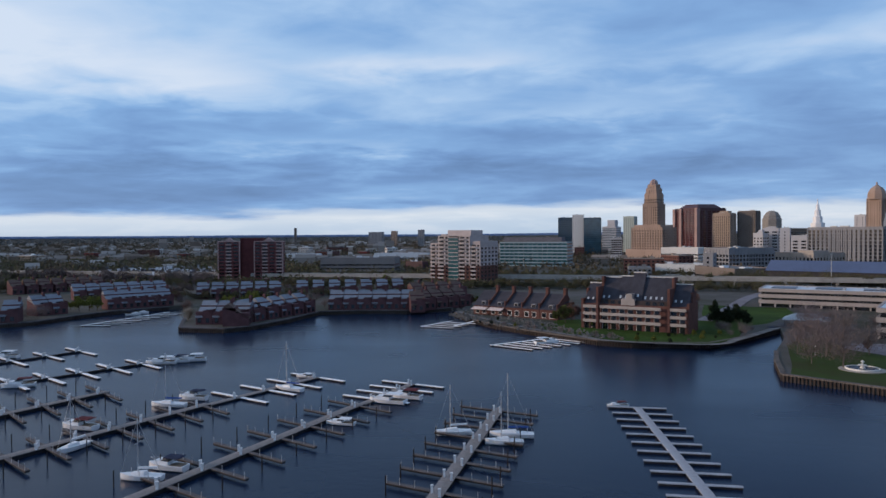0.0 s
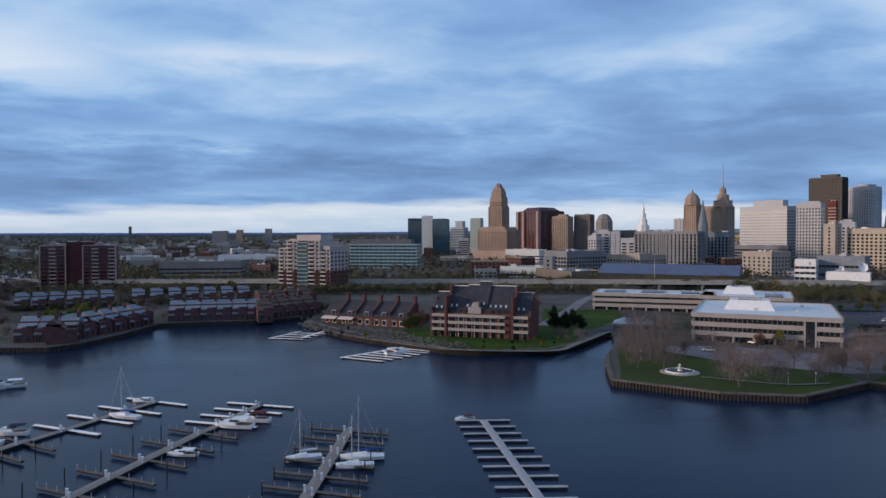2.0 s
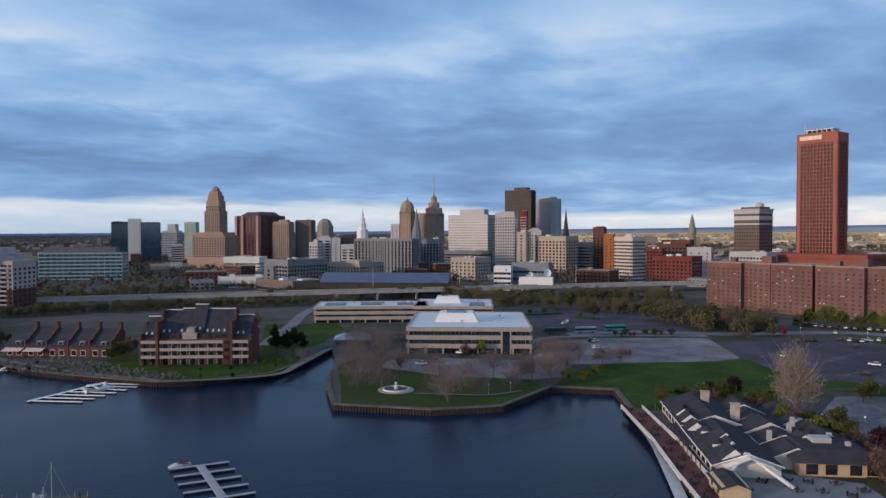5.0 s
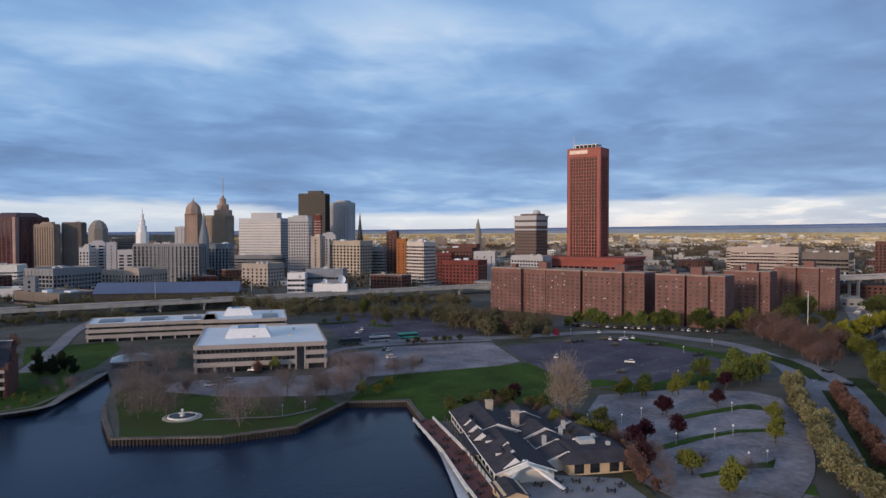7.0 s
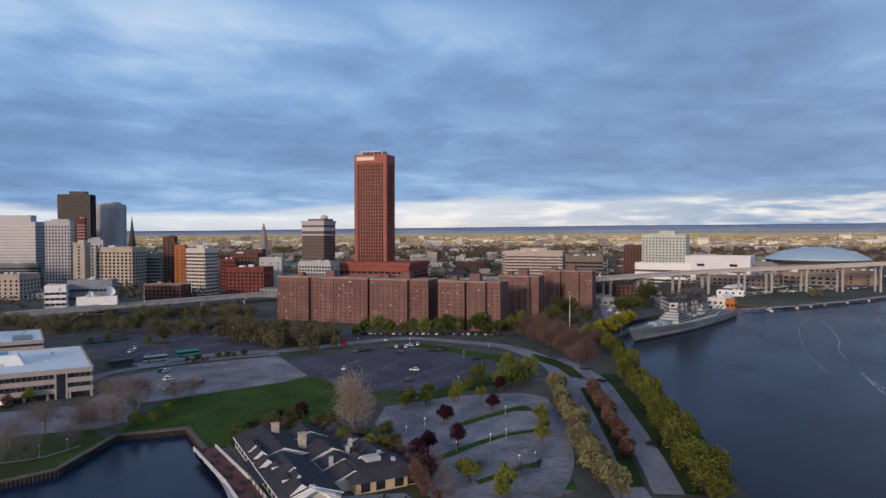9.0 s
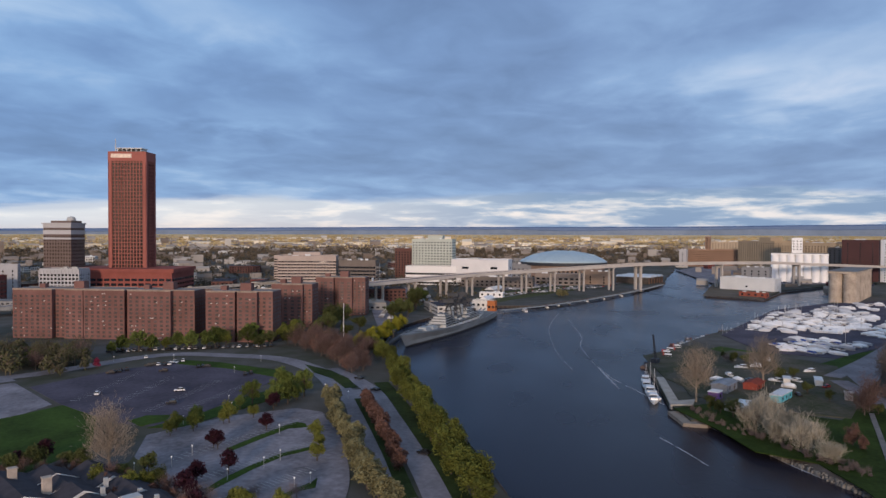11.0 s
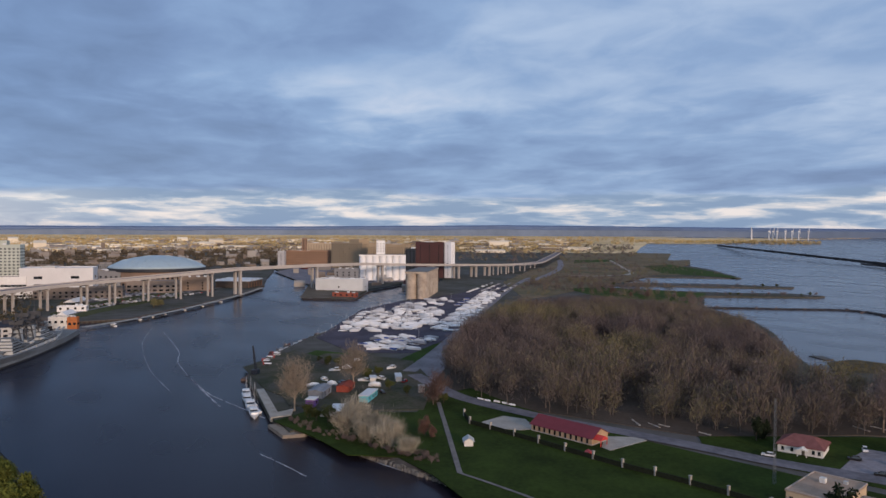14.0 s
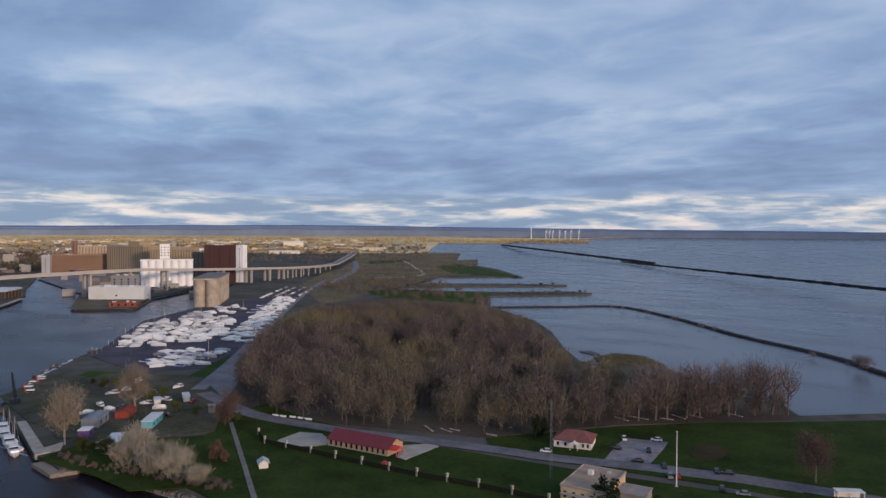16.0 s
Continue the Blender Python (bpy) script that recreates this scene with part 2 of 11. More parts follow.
CREAM = mat("cream_concrete", (0.37, 0.33, 0.305), 0.8, 0.14, 0.2, 3.0)
ROOFDARK = mat("dark_shingle", (0.052, 0.053, 0.066), 0.85, 0.25, 0.3, 4.0, 0.01)
ROOFBLUE = mat("slate_blue_roof", (0.20, 0.225, 0.265), 0.7, 0.2, 0.3, 4.0, rand=0.15)
ROOFWHITE = mat("white_membrane", (0.62, 0.65, 0.68), 0.55, 0.12, 0.06, 1.5)
ROOFGREY = mat("gravel_roof", (0.20, 0.20, 0.20), 0.9, 0.2, 0.05, 2.0)
WHITE = mat("white_paint", (0.74, 0.74, 0.74), 0.5, 0.08, 0.6, 5.0)
WHITEW = mat("white_trim", (0.66, 0.65, 0.62), 0.7, 0.12, 0.5, 4.0)
GLASSD = glass("dark_glass", (0.018, 0.022, 0.028))
GLASSB = glass("blue_glass", (0.03, 0.07, 0.10))
WOOD = mat("weathered_wood", (0.105, 0.10, 0.105), 0.9, 0.3, 0.4, 6.0)
DOCKW = mat("pale_dock", (0.90, 0.91, 0.92), 0.75, 0.14, 0.4, 3.0)
DOCKG = mat("grey_dock", (0.36, 0.375, 0.41), 0.8, 0.18, 0.4, 3.0)
STEEL = mat("painted_steel", (0.42, 0.43, 0.43), 0.5, 0.15, 0.5, 5.0)
BLACK = mat("black_rubber", (0.02, 0.02, 0.02), 0.7, 0.2)


# ---- shapes ----
class Geo:
    """Collects vertices and faces of one mesh."""

    def __init__(self):
        self.v, self.f = [], []

    def add(self, vs, fs):
        o = len(self.v)
        self.v += [tuple(p) for p in vs]
        self.f += [tuple(i + o for i in q) for q in fs]
        return self

    def box(self, x0, x1, y0, y1, z0, z1, taper=0.0):
        t = taper
        return self.add([(x0, y0, z0), (x1, y0, z0), (x1, y1, z0), (x0, y1, z0), (x0 + t, y0 + t, z1), (x1 - t, y0 + t, z1), (x1 - t, y1 - t, z1), (x0 + t, y1 - t, z1)],
                        [(3, 2, 1, 0), (4, 5, 6, 7), (0, 1, 5, 4), (1, 2, 6, 5), (2, 3, 7, 6), (3, 0, 4, 7)])

    def cbox(self, cx, cy, w, d, z0, z1, taper=0.0):
        return self.box(cx - w / 2, cx + w / 2, cy - d / 2, cy + d / 2, z0, z1, taper)

    def bar(self, a, b, r, r2=None):
        """A four-sided bar from a to b."""
        a, b = Vector(a), Vector(b)
        ax = (b - a).normalized()
        s = ax.cross(Vector((0, 0, 1)) if abs(ax.z) < 0.9 else Vector((1, 0, 0))).normalized()
        u = s.cross(ax)
        r2 = r if r2 is None else r2
        vs = [a + s * r * i + u * r * j for i, j in ((-1, -1), (1, -1), (1, 1), (-1, 1))] + [b + s * r2 * i + u * r2 * j for i, j in ((-1, -1), (1, -1), (1, 1), (-1, 1))]
        return self.add(vs, [(0, 1, 2, 3), (7, 6, 5, 4), (0, 4, 5, 1), (1, 5, 6, 2), (2, 6, 7, 3), (3, 7, 4, 0)])

    def cyl(self, x, y, z0, z1, r0, r1=None, n=12):
        r1 = r0 if r1 is None else r1
        vs = [(x + r * math.cos(k * math.tau / n), y + r * math.sin(k * math.tau / n), z) for r, z in ((r0, z0), (r1, z1)) for k in range(n)]
        return self.add(vs, [tuple(range(n))[::-1], tuple(range(n, 2 * n))] + [(k, (k + 1) % n, n + (k + 1) % n, n + k) for k in range(n)])

    def lathe(self, x, y, prof, n=16):
        """Rings of (radius, height)."""
        vs = [(x + r * math.cos(k * math.tau / n), y + r * math.sin(k * math.tau / n), z) for r, z in prof for k in range(n)]
        fs = [(j * n + k, j * n + (k + 1) % n, (j + 1) * n + (k + 1) % n, (j + 1) * n + k) for j in range(len(prof) - 1) for k in range(n)]
        return self.add(vs, fs + [tuple(range(n))[::-1], tuple(range((len(prof) - 1) * n, len(prof) * n))])

    def gable(self, x0, x1, y0, y1, z0, z1, along="x", over=0.0):
        """A gabled roof, its ridge along x or y."""
        if along == "x":
            m = (y0 + y1) / 2
            vs = [(x0, y0, z0), (x1, y0, z0), (x1, y1, z0), (x0, y1, z0), (x0, m, z1), (x1, m, z1)]
            fs = [(3, 2, 1, 0), (0, 1, 5, 4), (2, 3, 4, 5), (0, 4, 3), (1, 2, 5)]
        else:
            m = (x0 + x1) / 2
            vs = [(x0, y0, z0), (x1, y0, z0), (x1, y1, z0), (x0, y1, z0), (m, y0, z1), (m, y1, z1)]
            fs = [(3, 2, 1, 0), (1, 2, 5, 4), (3, 0, 4, 5), (0, 1, 4), (2, 3, 5)]
        return self.add(vs, fs)

    def prism(self, pts, z0, z1):
        k = len(pts)
        a = sum(pts[i][0] * pts[(i + 1) % k][1] - pts[(i + 1) % k][0] * pts[i][1] for i in range(k))
        if a < 0:
            pts = pts[::-1]
        return self.add([(x, y, z0) for x, y in pts] + [(x, y, z1) for x, y in pts], [tuple(range(k))[::-1], tuple(range(k, 2 * k))] + [(i, (i + 1) % k, k + (i + 1) % k, k + i) for i in range(k)])

    def mesh(self, name):
        me = bpy.data.meshes.new(name)
        me.from_pydata(self.v, [], self.f)
        me.update()
        return me


def part(name, geo, ma, parent=None, label="", loc=None, rz=0.0, kind="", smooth=False):
    me = geo if isinstance(geo, bpy.types.Mesh) else geo.mesh(name)
    if not me.materials:
        me.materials.append(ma)
    if smooth:
        for p in me.polygons:
            p.use_smooth = True
    ob = new(name, me)
    ob.parent = parent
    if loc is not None:
        ob.location = loc
    if rz:
        ob.rotation_euler = (0, 0, radians(rz))
    return tagged(ob, label, kind=kind)


def thing(name, x, y, z, rz, label, category, group="", kind=""):
    e = new(name)
    e.location, e.rotation_euler = (x, y, z), (0, 0, radians(rz))
    return tagged(e, label, category, group, kind)


LAND = 2.0      # height of the quays and lawns over the water
CITYZ = 2.0


# ---- ground and water ----
EYE0, EYE1 = 41.0, 85.0


def eye_height(az):
    """Height by which the far country is laid out, by its bearing."""
    return EYE0 + (EYE1 - EYE0) * min(1.0, max(0.0, az / 134.0)) ** 0.9


def far_place(az, r):
    """Plan radius and height of the far country: past 3 km it is drawn nearer and lifts."""
    if r <= 3000:
        return r, 0.0
    rr = 3000 + 1900 * (1 - math.exp(-(r - 3000) / 6000))
    return rr, eye_height(az) * (1 - rr / r)


SHORE = [(-202.3, 321.8), (-191.2, 329.4), (-185.3, 353.5), (-175.9, 375.7), (-154.1, 397.3), (-145.2, 406.1), (-114, 304.7), (-93.1, 300.3), (-83.3, 310.7), (-74.4, 332.2), (-64.6, 367.1), (-43, 371.2), (-19.2, 369.9), (4.7, 382.4), (16.5, 409.3), (6.1, 358.2), (12, 332.3), (23.4, 307.7), (33.9, 291.4), (47.1, 273.6),
         (57.4, 260.5), (68.4, 254.8), (95.1, 252.5), (108.4, 262.6), (138.3, 290.2), (138.6, 290.8), (128.8, 265.9), (110.5, 234.4), (103.2, 219), (94.2, 195.6), (115.4, 172.8), (135.3, 164.6), (165.9, 175.8), (180.5, 160.2), (172.5, 149.8), (142.4, 110.6), (123.9, 89.3)]
SHORE2 = [(112, 74), (70, 40), (40, -6), (70, -40), (150, -30), (184.8, -8.4), (217.7, 0), (258.1, 11.1), (334.2, 31.8), (406.2, 52), (408, 66), (500, 67), (552, 54), (617, 31),
          (674.8, -4.6), (678.8, -47.1), (774, -113.9), (888.3, -187.2), (1037.4, -256.1), (1171.9, -291.2), (1408.6, -364.7), (1502.4, -389.2), (1054.6, -331.6), (837.6, -254.4), (785.4, -299.6), (904.8, -366.8), (991.3, -463.2), (1071.5, -563.9)]
SHORE3 = [(1044.4, -559.9), (842.5, -423.7), (742.8, -356.4), (698.1, -309.1), (621, -254.4), (549.2, -207.3), (499.4, -165.7), (444.5, -128), (393.2, -100.3), (371.9, -93.8), (323, -89.1), (289.9, -85.4), (273.4, -86.9), (263.6, -87.1), (268.5, -97.2), (250.1, -101.5), (229.1, -106.4), (207.2, -113.3), (190.7, -119.2), (178.7, -124.9), (164.4, -129.5), (120, -86), (30, -60), (-60, -90), (-60, -330),
          (86.9, -393), (112.9, -357.4), (127, -375), (142.4, -375.5), (171.5, -386.2), (207.9, -416.6), (232.3, -411.5), (248.5, -385.3), (300.6, -432.6), (365.3, -500.5), (424.5, -551.1), (485.4, -584), (545, -621), (634.3, -719.3), (624.1, -744.7), (563.9, -843.4), (570.6, -864.2), (613.4, -858.2), (660.5, -786.8), (800.8, -681.6), (851.6, -723.6), (680.5, -949.4), (693.2, -973), (772.8, -916.9), (939.1, -734.8), (1044.7, -815.3), (942.5, -996.8), (876.7, -1079), (1110.2, -1266.8), (1438.2, -1467.6), (2092.2, -2105.5), (2333.1, -2406), (2805.8, -2789.9), (3366.9, -3137.2)]


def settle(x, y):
    """The far bank was placed to fit an earlier camera position: turns and shifts it to fit the present one."""
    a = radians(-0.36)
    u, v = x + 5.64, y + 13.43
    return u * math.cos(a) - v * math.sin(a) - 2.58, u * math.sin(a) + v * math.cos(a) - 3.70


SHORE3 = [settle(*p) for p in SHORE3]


def ground_sheet():
    g = Geo()
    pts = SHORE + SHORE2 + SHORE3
    # close over the land, at 3 km
    a_end = 133.0
    arc = [(3000 * math.sin(radians(a)), 3000 * math.cos(radians(a))) for a in np.arange(a_end, -46, -3)]
    g.prism([*pts, *arc, (-1900, 900), (-700, 420)], -6, LAND)
    # the far country
    az = np.arange(-44.0, 150.0, 1.0)
    rows = []
    for a in az:
        row = []
        for k in range(9):
            r = 2990 + (36000 - 2990) * (k / 8) ** 3
            if a > a_end:
                r = max(r, 6255 + 420 * max(0.0, a - 138.5) ** 1.5)
            rr, z = far_place(a, r)
            row.append((rr * math.sin(radians(a)), rr * math.cos(radians(a)), z + LAND * (1 - k / 8) + float(np.interp(a, (40, 55, 110, 124), (0, 1, 1, 0))) * 8 * (max(0, k - 3) / 5) ** 2))
        rows.append(row)
    vs = [p for row in rows for p in row]
    split = int(np.searchsorted(az, 38.0))
    quads = [[(i * 9 + k, i * 9 + k + 1, (i + 1) * 9 + k + 1, (i + 1) * 9 + k) for i in ii for k in range(8)] for ii in (range(split), range(split, len(rows) - 1))]
    g.add(vs, quads[0])
    # bright buff stands in for sunlight falling on the far plain
    plain = mat("sunlit_plain", (0.82, 0.64, 0.40), 0.95, 0.3, 0.0025, 0.02, col2=(0.50, 0.37, 0.19))
    tagged(part("ground_far", Geo().add(vs, quads[1]), plain), "buff and olive spring plain coloured for sunlight, reaching to the ridge", "ground", kind="structure")
    return tagged(part("ground", g, CITY), "low city ground of pavement, yards and scrub", "ground", kind="structure")


ground_sheet()


def water_sheet():
    g = Geo()
    az = np.arange(-180.0, 181.0, 4.0)
    rows = []
    radii = [0.5, 60, 200, 500, 1000, 2000, 3000, 3600, 4500, 6000, 9000, 15000, 25000, 40000]
    for a in az:
        b = a if a >= -100 else a + 360
        row = []
        for r in radii:
            rr, z = far_place(min(b, 170.0), r)
            row.append((rr * math.sin(radians(a)), rr * math.cos(radians(a)), z - (0.6 if r > 3000 and -44 < b < 133 else 0)))
        rows.append(row)
    k = len(radii)
    g.add([p for row in rows for p in row], [(i * k + j, i * k + j + 1, (i + 1) * k + j + 1, (i + 1) * k + j) for i in range(len(rows) - 1) for j in range(k - 1)])
    return tagged(part("water", g, WATER), "dark blue rippled harbour and lake water", "water", kind="structure")


water_sheet()


def hills():
    g = Geo()
    prof = []
    for a in np.arange(-50.0, 176.0, 0.5):
        e = eye_height(a)
        up = float(np.interp(a, (-50, 25, 50, 69, 81, 95, 105, 115, 123, 132, 140, 147, 166, 176), (8, 10, 22, 34, 43, 43, 46, 52, 60, 50, 44, 38, 24, 18)))
        up = max(6.0, up + 3.0 * noise.noise(Vector((a * 0.11, 2.0, 0))) + 1.0 * noise.noise(Vector((a * 0.9, 5.0, 0))))
        if a < 25:
            up += 2.0 * noise.noise(Vector((a * 3.1, 7, 0)))
        prof.append((a, e + up))
    vs, fs = [], []
    for i, (a, zt) in enumerate(prof):
        for r, z in ((4870, -10), (4885, zt - 8), (4930, zt)):
            vs.append((r * math.sin(radians(a)), r * math.cos(radians(a)), z))
        if i:
            o = 3 * i
            fs += [(o - 3, o - 2, o + 1, o), (o - 2, o - 1, o + 2, o + 1)]
    g.add(vs, fs)
    # the blue is distance haze put into the hill colour
    hm = mat("hazed_far_hill", (0.14, 0.20, 0.33), 1.0, 0.12, 0.003, 0.02, spec=0.0)
    # a lower fold of the ridge in front, coloured paler for haze
    vs, fs = [], []
    for i, (a, zt) in enumerate(prof):
        e = eye_height(a)
        up = (zt - e) * (0.52 + 0.22 * noise.noise(Vector((a * 0.16, 9.0, 0))) + 0.05 * noise.noise(Vector((a * 1.3, 3.0, 0))))
        for r, z in ((4800, -10), (4815, e + up - 4), (4850, e + up)):
            vs.append((r * math.sin(radians(a)), r * math.cos(radians(a)), z))
        if i and a > 30:
            o = 3 * i
            fs += [(o - 3, o - 2, o + 1, o), (o - 2, o - 1, o + 2, o + 1)]
    tagged(part("backdrop", Geo().add(vs, fs), mat("hazed_near_hill", (0.175, 0.225, 0.31), 1.0, 0.14, 0.003, 0.02, spec=0.0)), "hazy lower wooded fold before the ridge", "hills", kind="structure")
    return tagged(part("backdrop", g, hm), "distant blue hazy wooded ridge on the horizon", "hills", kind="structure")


hills()


LAYER = [0.0]


def patch(name, pts, ma, z, label, category, thick=0.3):
    """A flat piece of lawn, paving or road on the ground; each lies a little over the last."""
    LAYER[0] += .006
    z += LAYER[0]
    g = Geo().prism(pts, z - thick, z)
    return tagged(part(name, g, ma), label, category, kind="structure")


def ribbon(pts, width):
    """The outline of a strip of a width along a line."""
    le, ri = [], []
    for i, p in enumerate(pts):
        a, b = Vector(pts[max(0, i - 1)]), Vector(pts[min(len(pts) - 1, i + 1)])
        d = (b - a).normalized()
        q = Vector((-d.y, d.x)) * width / 2
        le.append((p[0] + q.x, p[1] + q.y))
        ri.append((p[0] - q.x, p[1] - q.y))
    return le + ri[::-1]


def smooth_line(pts, n=6):
    out = []
    for i in range(len(pts) - 1):
        p0, p1, p2, p3 = (Vector(pts[max(0, min(len(pts) - 1, j))]) for j in (i - 1, i, i + 1, i + 2))
        for k in range(n):
            t = k / n
            q = 0.5 * (2 * p1 + (p2 - p0) * t + (2 * p0 - 5 * p1 + 4 * p2 - p3) * t * t + (3 * p1 - p0 - 3 * p2 + p3) * t ** 3)
            out.append((q.x, q.y))
    return out + [tuple(pts[-1])]


def strip(name, pts, width, ma, z, label, category, thick=0.3):
    """A road or path as quads along a smooth line."""
    LAYER[0] += .006
    z += LAYER[0]
    line = smooth_line(pts)
    o = ribbon(line, width)
    k = len(line)
    g = Geo()
    for i in range(k - 1):
        q = [o[i], o[i + 1], o[2 * k - 2 - i], o[2 * k - 1 - i]]
        g.add([(x, y, z) for x, y in q], [(3, 2, 1, 0)])
    return tagged(part(name, g, ma), label, category, kind="structure")


def bank(pts, width, ma, label, low=-.6):
    """A sloping bank from the edge of the land down into the water."""
    g = Geo()
    out = []
    for i, p in enumerate(pts):
        a, b = Vector(pts[max(0, i - 1)]), Vector(pts[min(len(pts) - 1, i + 1)])
        d = (b - a).normalized()
        n = Vector((-d.y, d.x))
        if n.dot(-Vector(p)) < 0:
            n = -n
        out.append((p[0] - n.x * .6, p[1] - n.y * .6, LAND + .02))
        out.append((p[0] + n.x * width * .5, p[1] + n.y * width * .5, LAND * .38))
        out.append((p[0] + n.x * width, p[1] + n.y * width, low))
    g.add(out, [q for i in range(len(pts) - 1) for q in ((3 * i, 3 * i + 1, 3 * i + 4, 3 * i + 3), (3 * i + 1, 3 * i + 2, 3 * i + 5, 3 * i + 4))])
    return tagged(part("river_bank", g, ma), label, "bank", kind="structure")


# ---- the skyline ----
def panes(g, w, d, z0, z1, floor, bay, ww, wh, out=0.12, faces="fblr", cx=0.0, cy=0.0):
    """Window panes in rows on the sides of a block, a little proud of the wall."""
    rows = max(1, int((z1 - z0) / floor))
    for side in faces:
        L = w if side in "fb" else d
        cols = max(1, int((L - 1.0) / bay))
        gap = L / cols
        for r in range(rows):
            za = z0 + r * floor + (floor - wh) / 2
            for c in range(cols):
                a = -L / 2 + gap * (c + 0.5) - ww * gap / bay / 2
                b = a + ww * gap / bay
                if side == "f":
                    g.box(cx + a, cx + b, cy - d / 2 - out, cy - d / 2 + 0.05, za, za + wh)
                elif side == "b":
                    g.box(cx + a, cx + b, cy + d / 2 - 0.05, cy + d / 2 + out, za, za + wh)
                elif side == "r":
                    g.box(cx + w / 2 - 0.05, cx + w / 2 + out, cy + a, cy + b, za, za + wh)
                else:
                    g.box(cx - w / 2 - out, cx - w / 2 + 0.05, cy + a, cy + b, za, za + wh)
    return g


def ribs(g, w, d, z0, z1, bay, rw, out=0.5, faces="fblr", cx=0.0, cy=0.0):
    for side in faces:
        L = w if side in "fb" else d
        cols = max(1, round(L / bay))
        for c in range(cols + 1):
            a = -L / 2 + L * c / cols
            if side == "f":
                g.box(cx + a - rw / 2, cx + a + rw / 2, cy - d / 2 - out, cy - d / 2, z0, z1)
            elif side == "b":
                g.box(cx + a - rw / 2, cx + a + rw / 2, cy + d / 2, cy + d / 2 + out, z0, z1)
            elif side == "r":
                g.box(cx + w / 2, cx + w / 2 + out, cy + a - rw / 2, cy + a + rw / 2, z0, z1)
            else:
                g.box(cx - w / 2 - out, cx - w / 2, cy + a - rw / 2, cy + a + rw / 2, z0, z1)
    return g


def tower(name, x, y, w, d, h, yaw, wall, pane, label, floor=3.8, bay=3.6, ww=1.8, wh=2.0, style="grid", top=None, base=0.0, roof=None, z=None):
    """A block with window rows, parapet and roof plant. style: grid, bands, ribs."""
    e = thing(name, x, y, CITYZ if z is None else z, yaw, label, "building", "skyline buildings")
    g = Geo().cbox(0, 0, w, d, -2, h)
    part("wall", g, wall, e)
    p = Geo()
    if style == "bands":
        k = int((h - 2) / floor)
        for i in range(k):
            p.cbox(0, 0, w + 0.25, d + 0.25, 1.2 + base + i * floor, 1.2 + base + i * floor + wh)
        mull = ribs(Geo(), w + 0.25, d + 0.25, base + 1, h - 1, max(bay, 3.0), 0.3, 0.15)
        part("mullion_grid", mull, wall, e, kind="stuff")
    else:
        panes(p, w, d, base + 0.8, h - 1.2, floor, bay, ww, wh)
    part("window_grid", p, pane, e, "rows of dark windows", kind="stuff")
    if style == "ribs":
        part("pier_grid", ribs(Geo(), w, d, base, h - 0.6, bay, bay - ww if bay > ww else 0.8, 0.45), wall, e, kind="stuff")
    pr = Geo()
    for a in ((-w / 2 - .1, w / 2 + .1, -d / 2 - .1, -d / 2 + .5), (-w / 2 - .1, w / 2 + .1, d / 2 - .5, d / 2 + .1), (-w / 2 - .1, -w / 2 + .5, -d / 2 + .5, d / 2 - .5), (w / 2 - .5, w / 2 + .1, -d / 2 + .5, d / 2 - .5)):
        pr.box(*a, h, h + 1.0)
    part("parapet", pr, wall, e)
    part("roof", Geo().cbox(0, 0, w - 1, d - 1, h, h + 0.25), roof or ROOFGREY, e)
    rq = random.Random(int(x * 3 + y))
    plm = STEEL if rq.random() < .5 else ROOFWHITE
    for i in range(3):
        part("roof_plant", Geo().cbox(rq.uniform(-.36, .36) * w, rq.uniform(-.36, .36) * d, rq.uniform(.06, .14) * w, rq.uniform(.08, .2) * d, h + .25, h + rq.uniform(1.2, 2.8)), plm, e)
    if top:
        tw, td, th = top
        part("penthouse", Geo().cbox(0.06 * w, 0.04 * d, w * tw, d * td, h + 0.25, h + th), wall, e)
        part("vent", Geo().cbox(-0.3 * w, 0.2 * d, min(4, .2 * w), min(3, .2 * d), h + 0.25, h + min(2.5, th)), STEEL, e)
    return e


SAND = mat("tawny_sandstone", (0.35, 0.26, 0.21), 0.85, 0.16, 0.05, 1.0)
TAN = mat("tan_concrete", (0.33, 0.26, 0.21), 0.85, 0.14, 0.06, 1.0)
BROWNT = mat("brown_concrete", (0.175, 0.15, 0.135), 0.8, 0.14, 0.06, 1.0)
MAROON = mat("maroon_panel", (0.07, 0.03, 0.036), 0.5, 0.2, 0.06, 1.0)
PINKG = mat("pink_granite", (0.30, 0.20, 0.185), 0.6, 0.15, 0.06, 1.0)
PALE = mat("pale_limestone", (0.43, 0.43, 0.45), 0.8, 0.12, 0.05, 1.0)
GREYC = mat("grey_concrete", (0.235, 0.24, 0.255), 0.85, 0.14, 0.05, 1.0)
DGREY = mat("dark_curtain_wall", (0.014, 0.013, 0.014), 0.5, 0.2, 0.06, 1.0)
BLUEST = mat("blue_grey_stone", (0.17, 0.20, 0.235), 0.7, 0.2, 0.06, 1.0)
ORANGE = mat("terracotta_concrete", (0.33, 0.12, 0.10), 0.8, 0.12, 0.04, 0.8)
REDB = mat("dark_red_brick", (0.16, 0.05, 0.045), 0.9, 0.2, 0.1, 2.0)
TEALG = glass("teal_glass", (0.025, 0.085, 0.10))
NAVYG = glass("navy_glass", (0.012, 0.035, 0.065))
WINTAN = glass("brown_glass", (0.05, 0.035, 0.028))
WINGREY = glass("grey_glass", (0.10, 0.11, 0.12), 0.25)


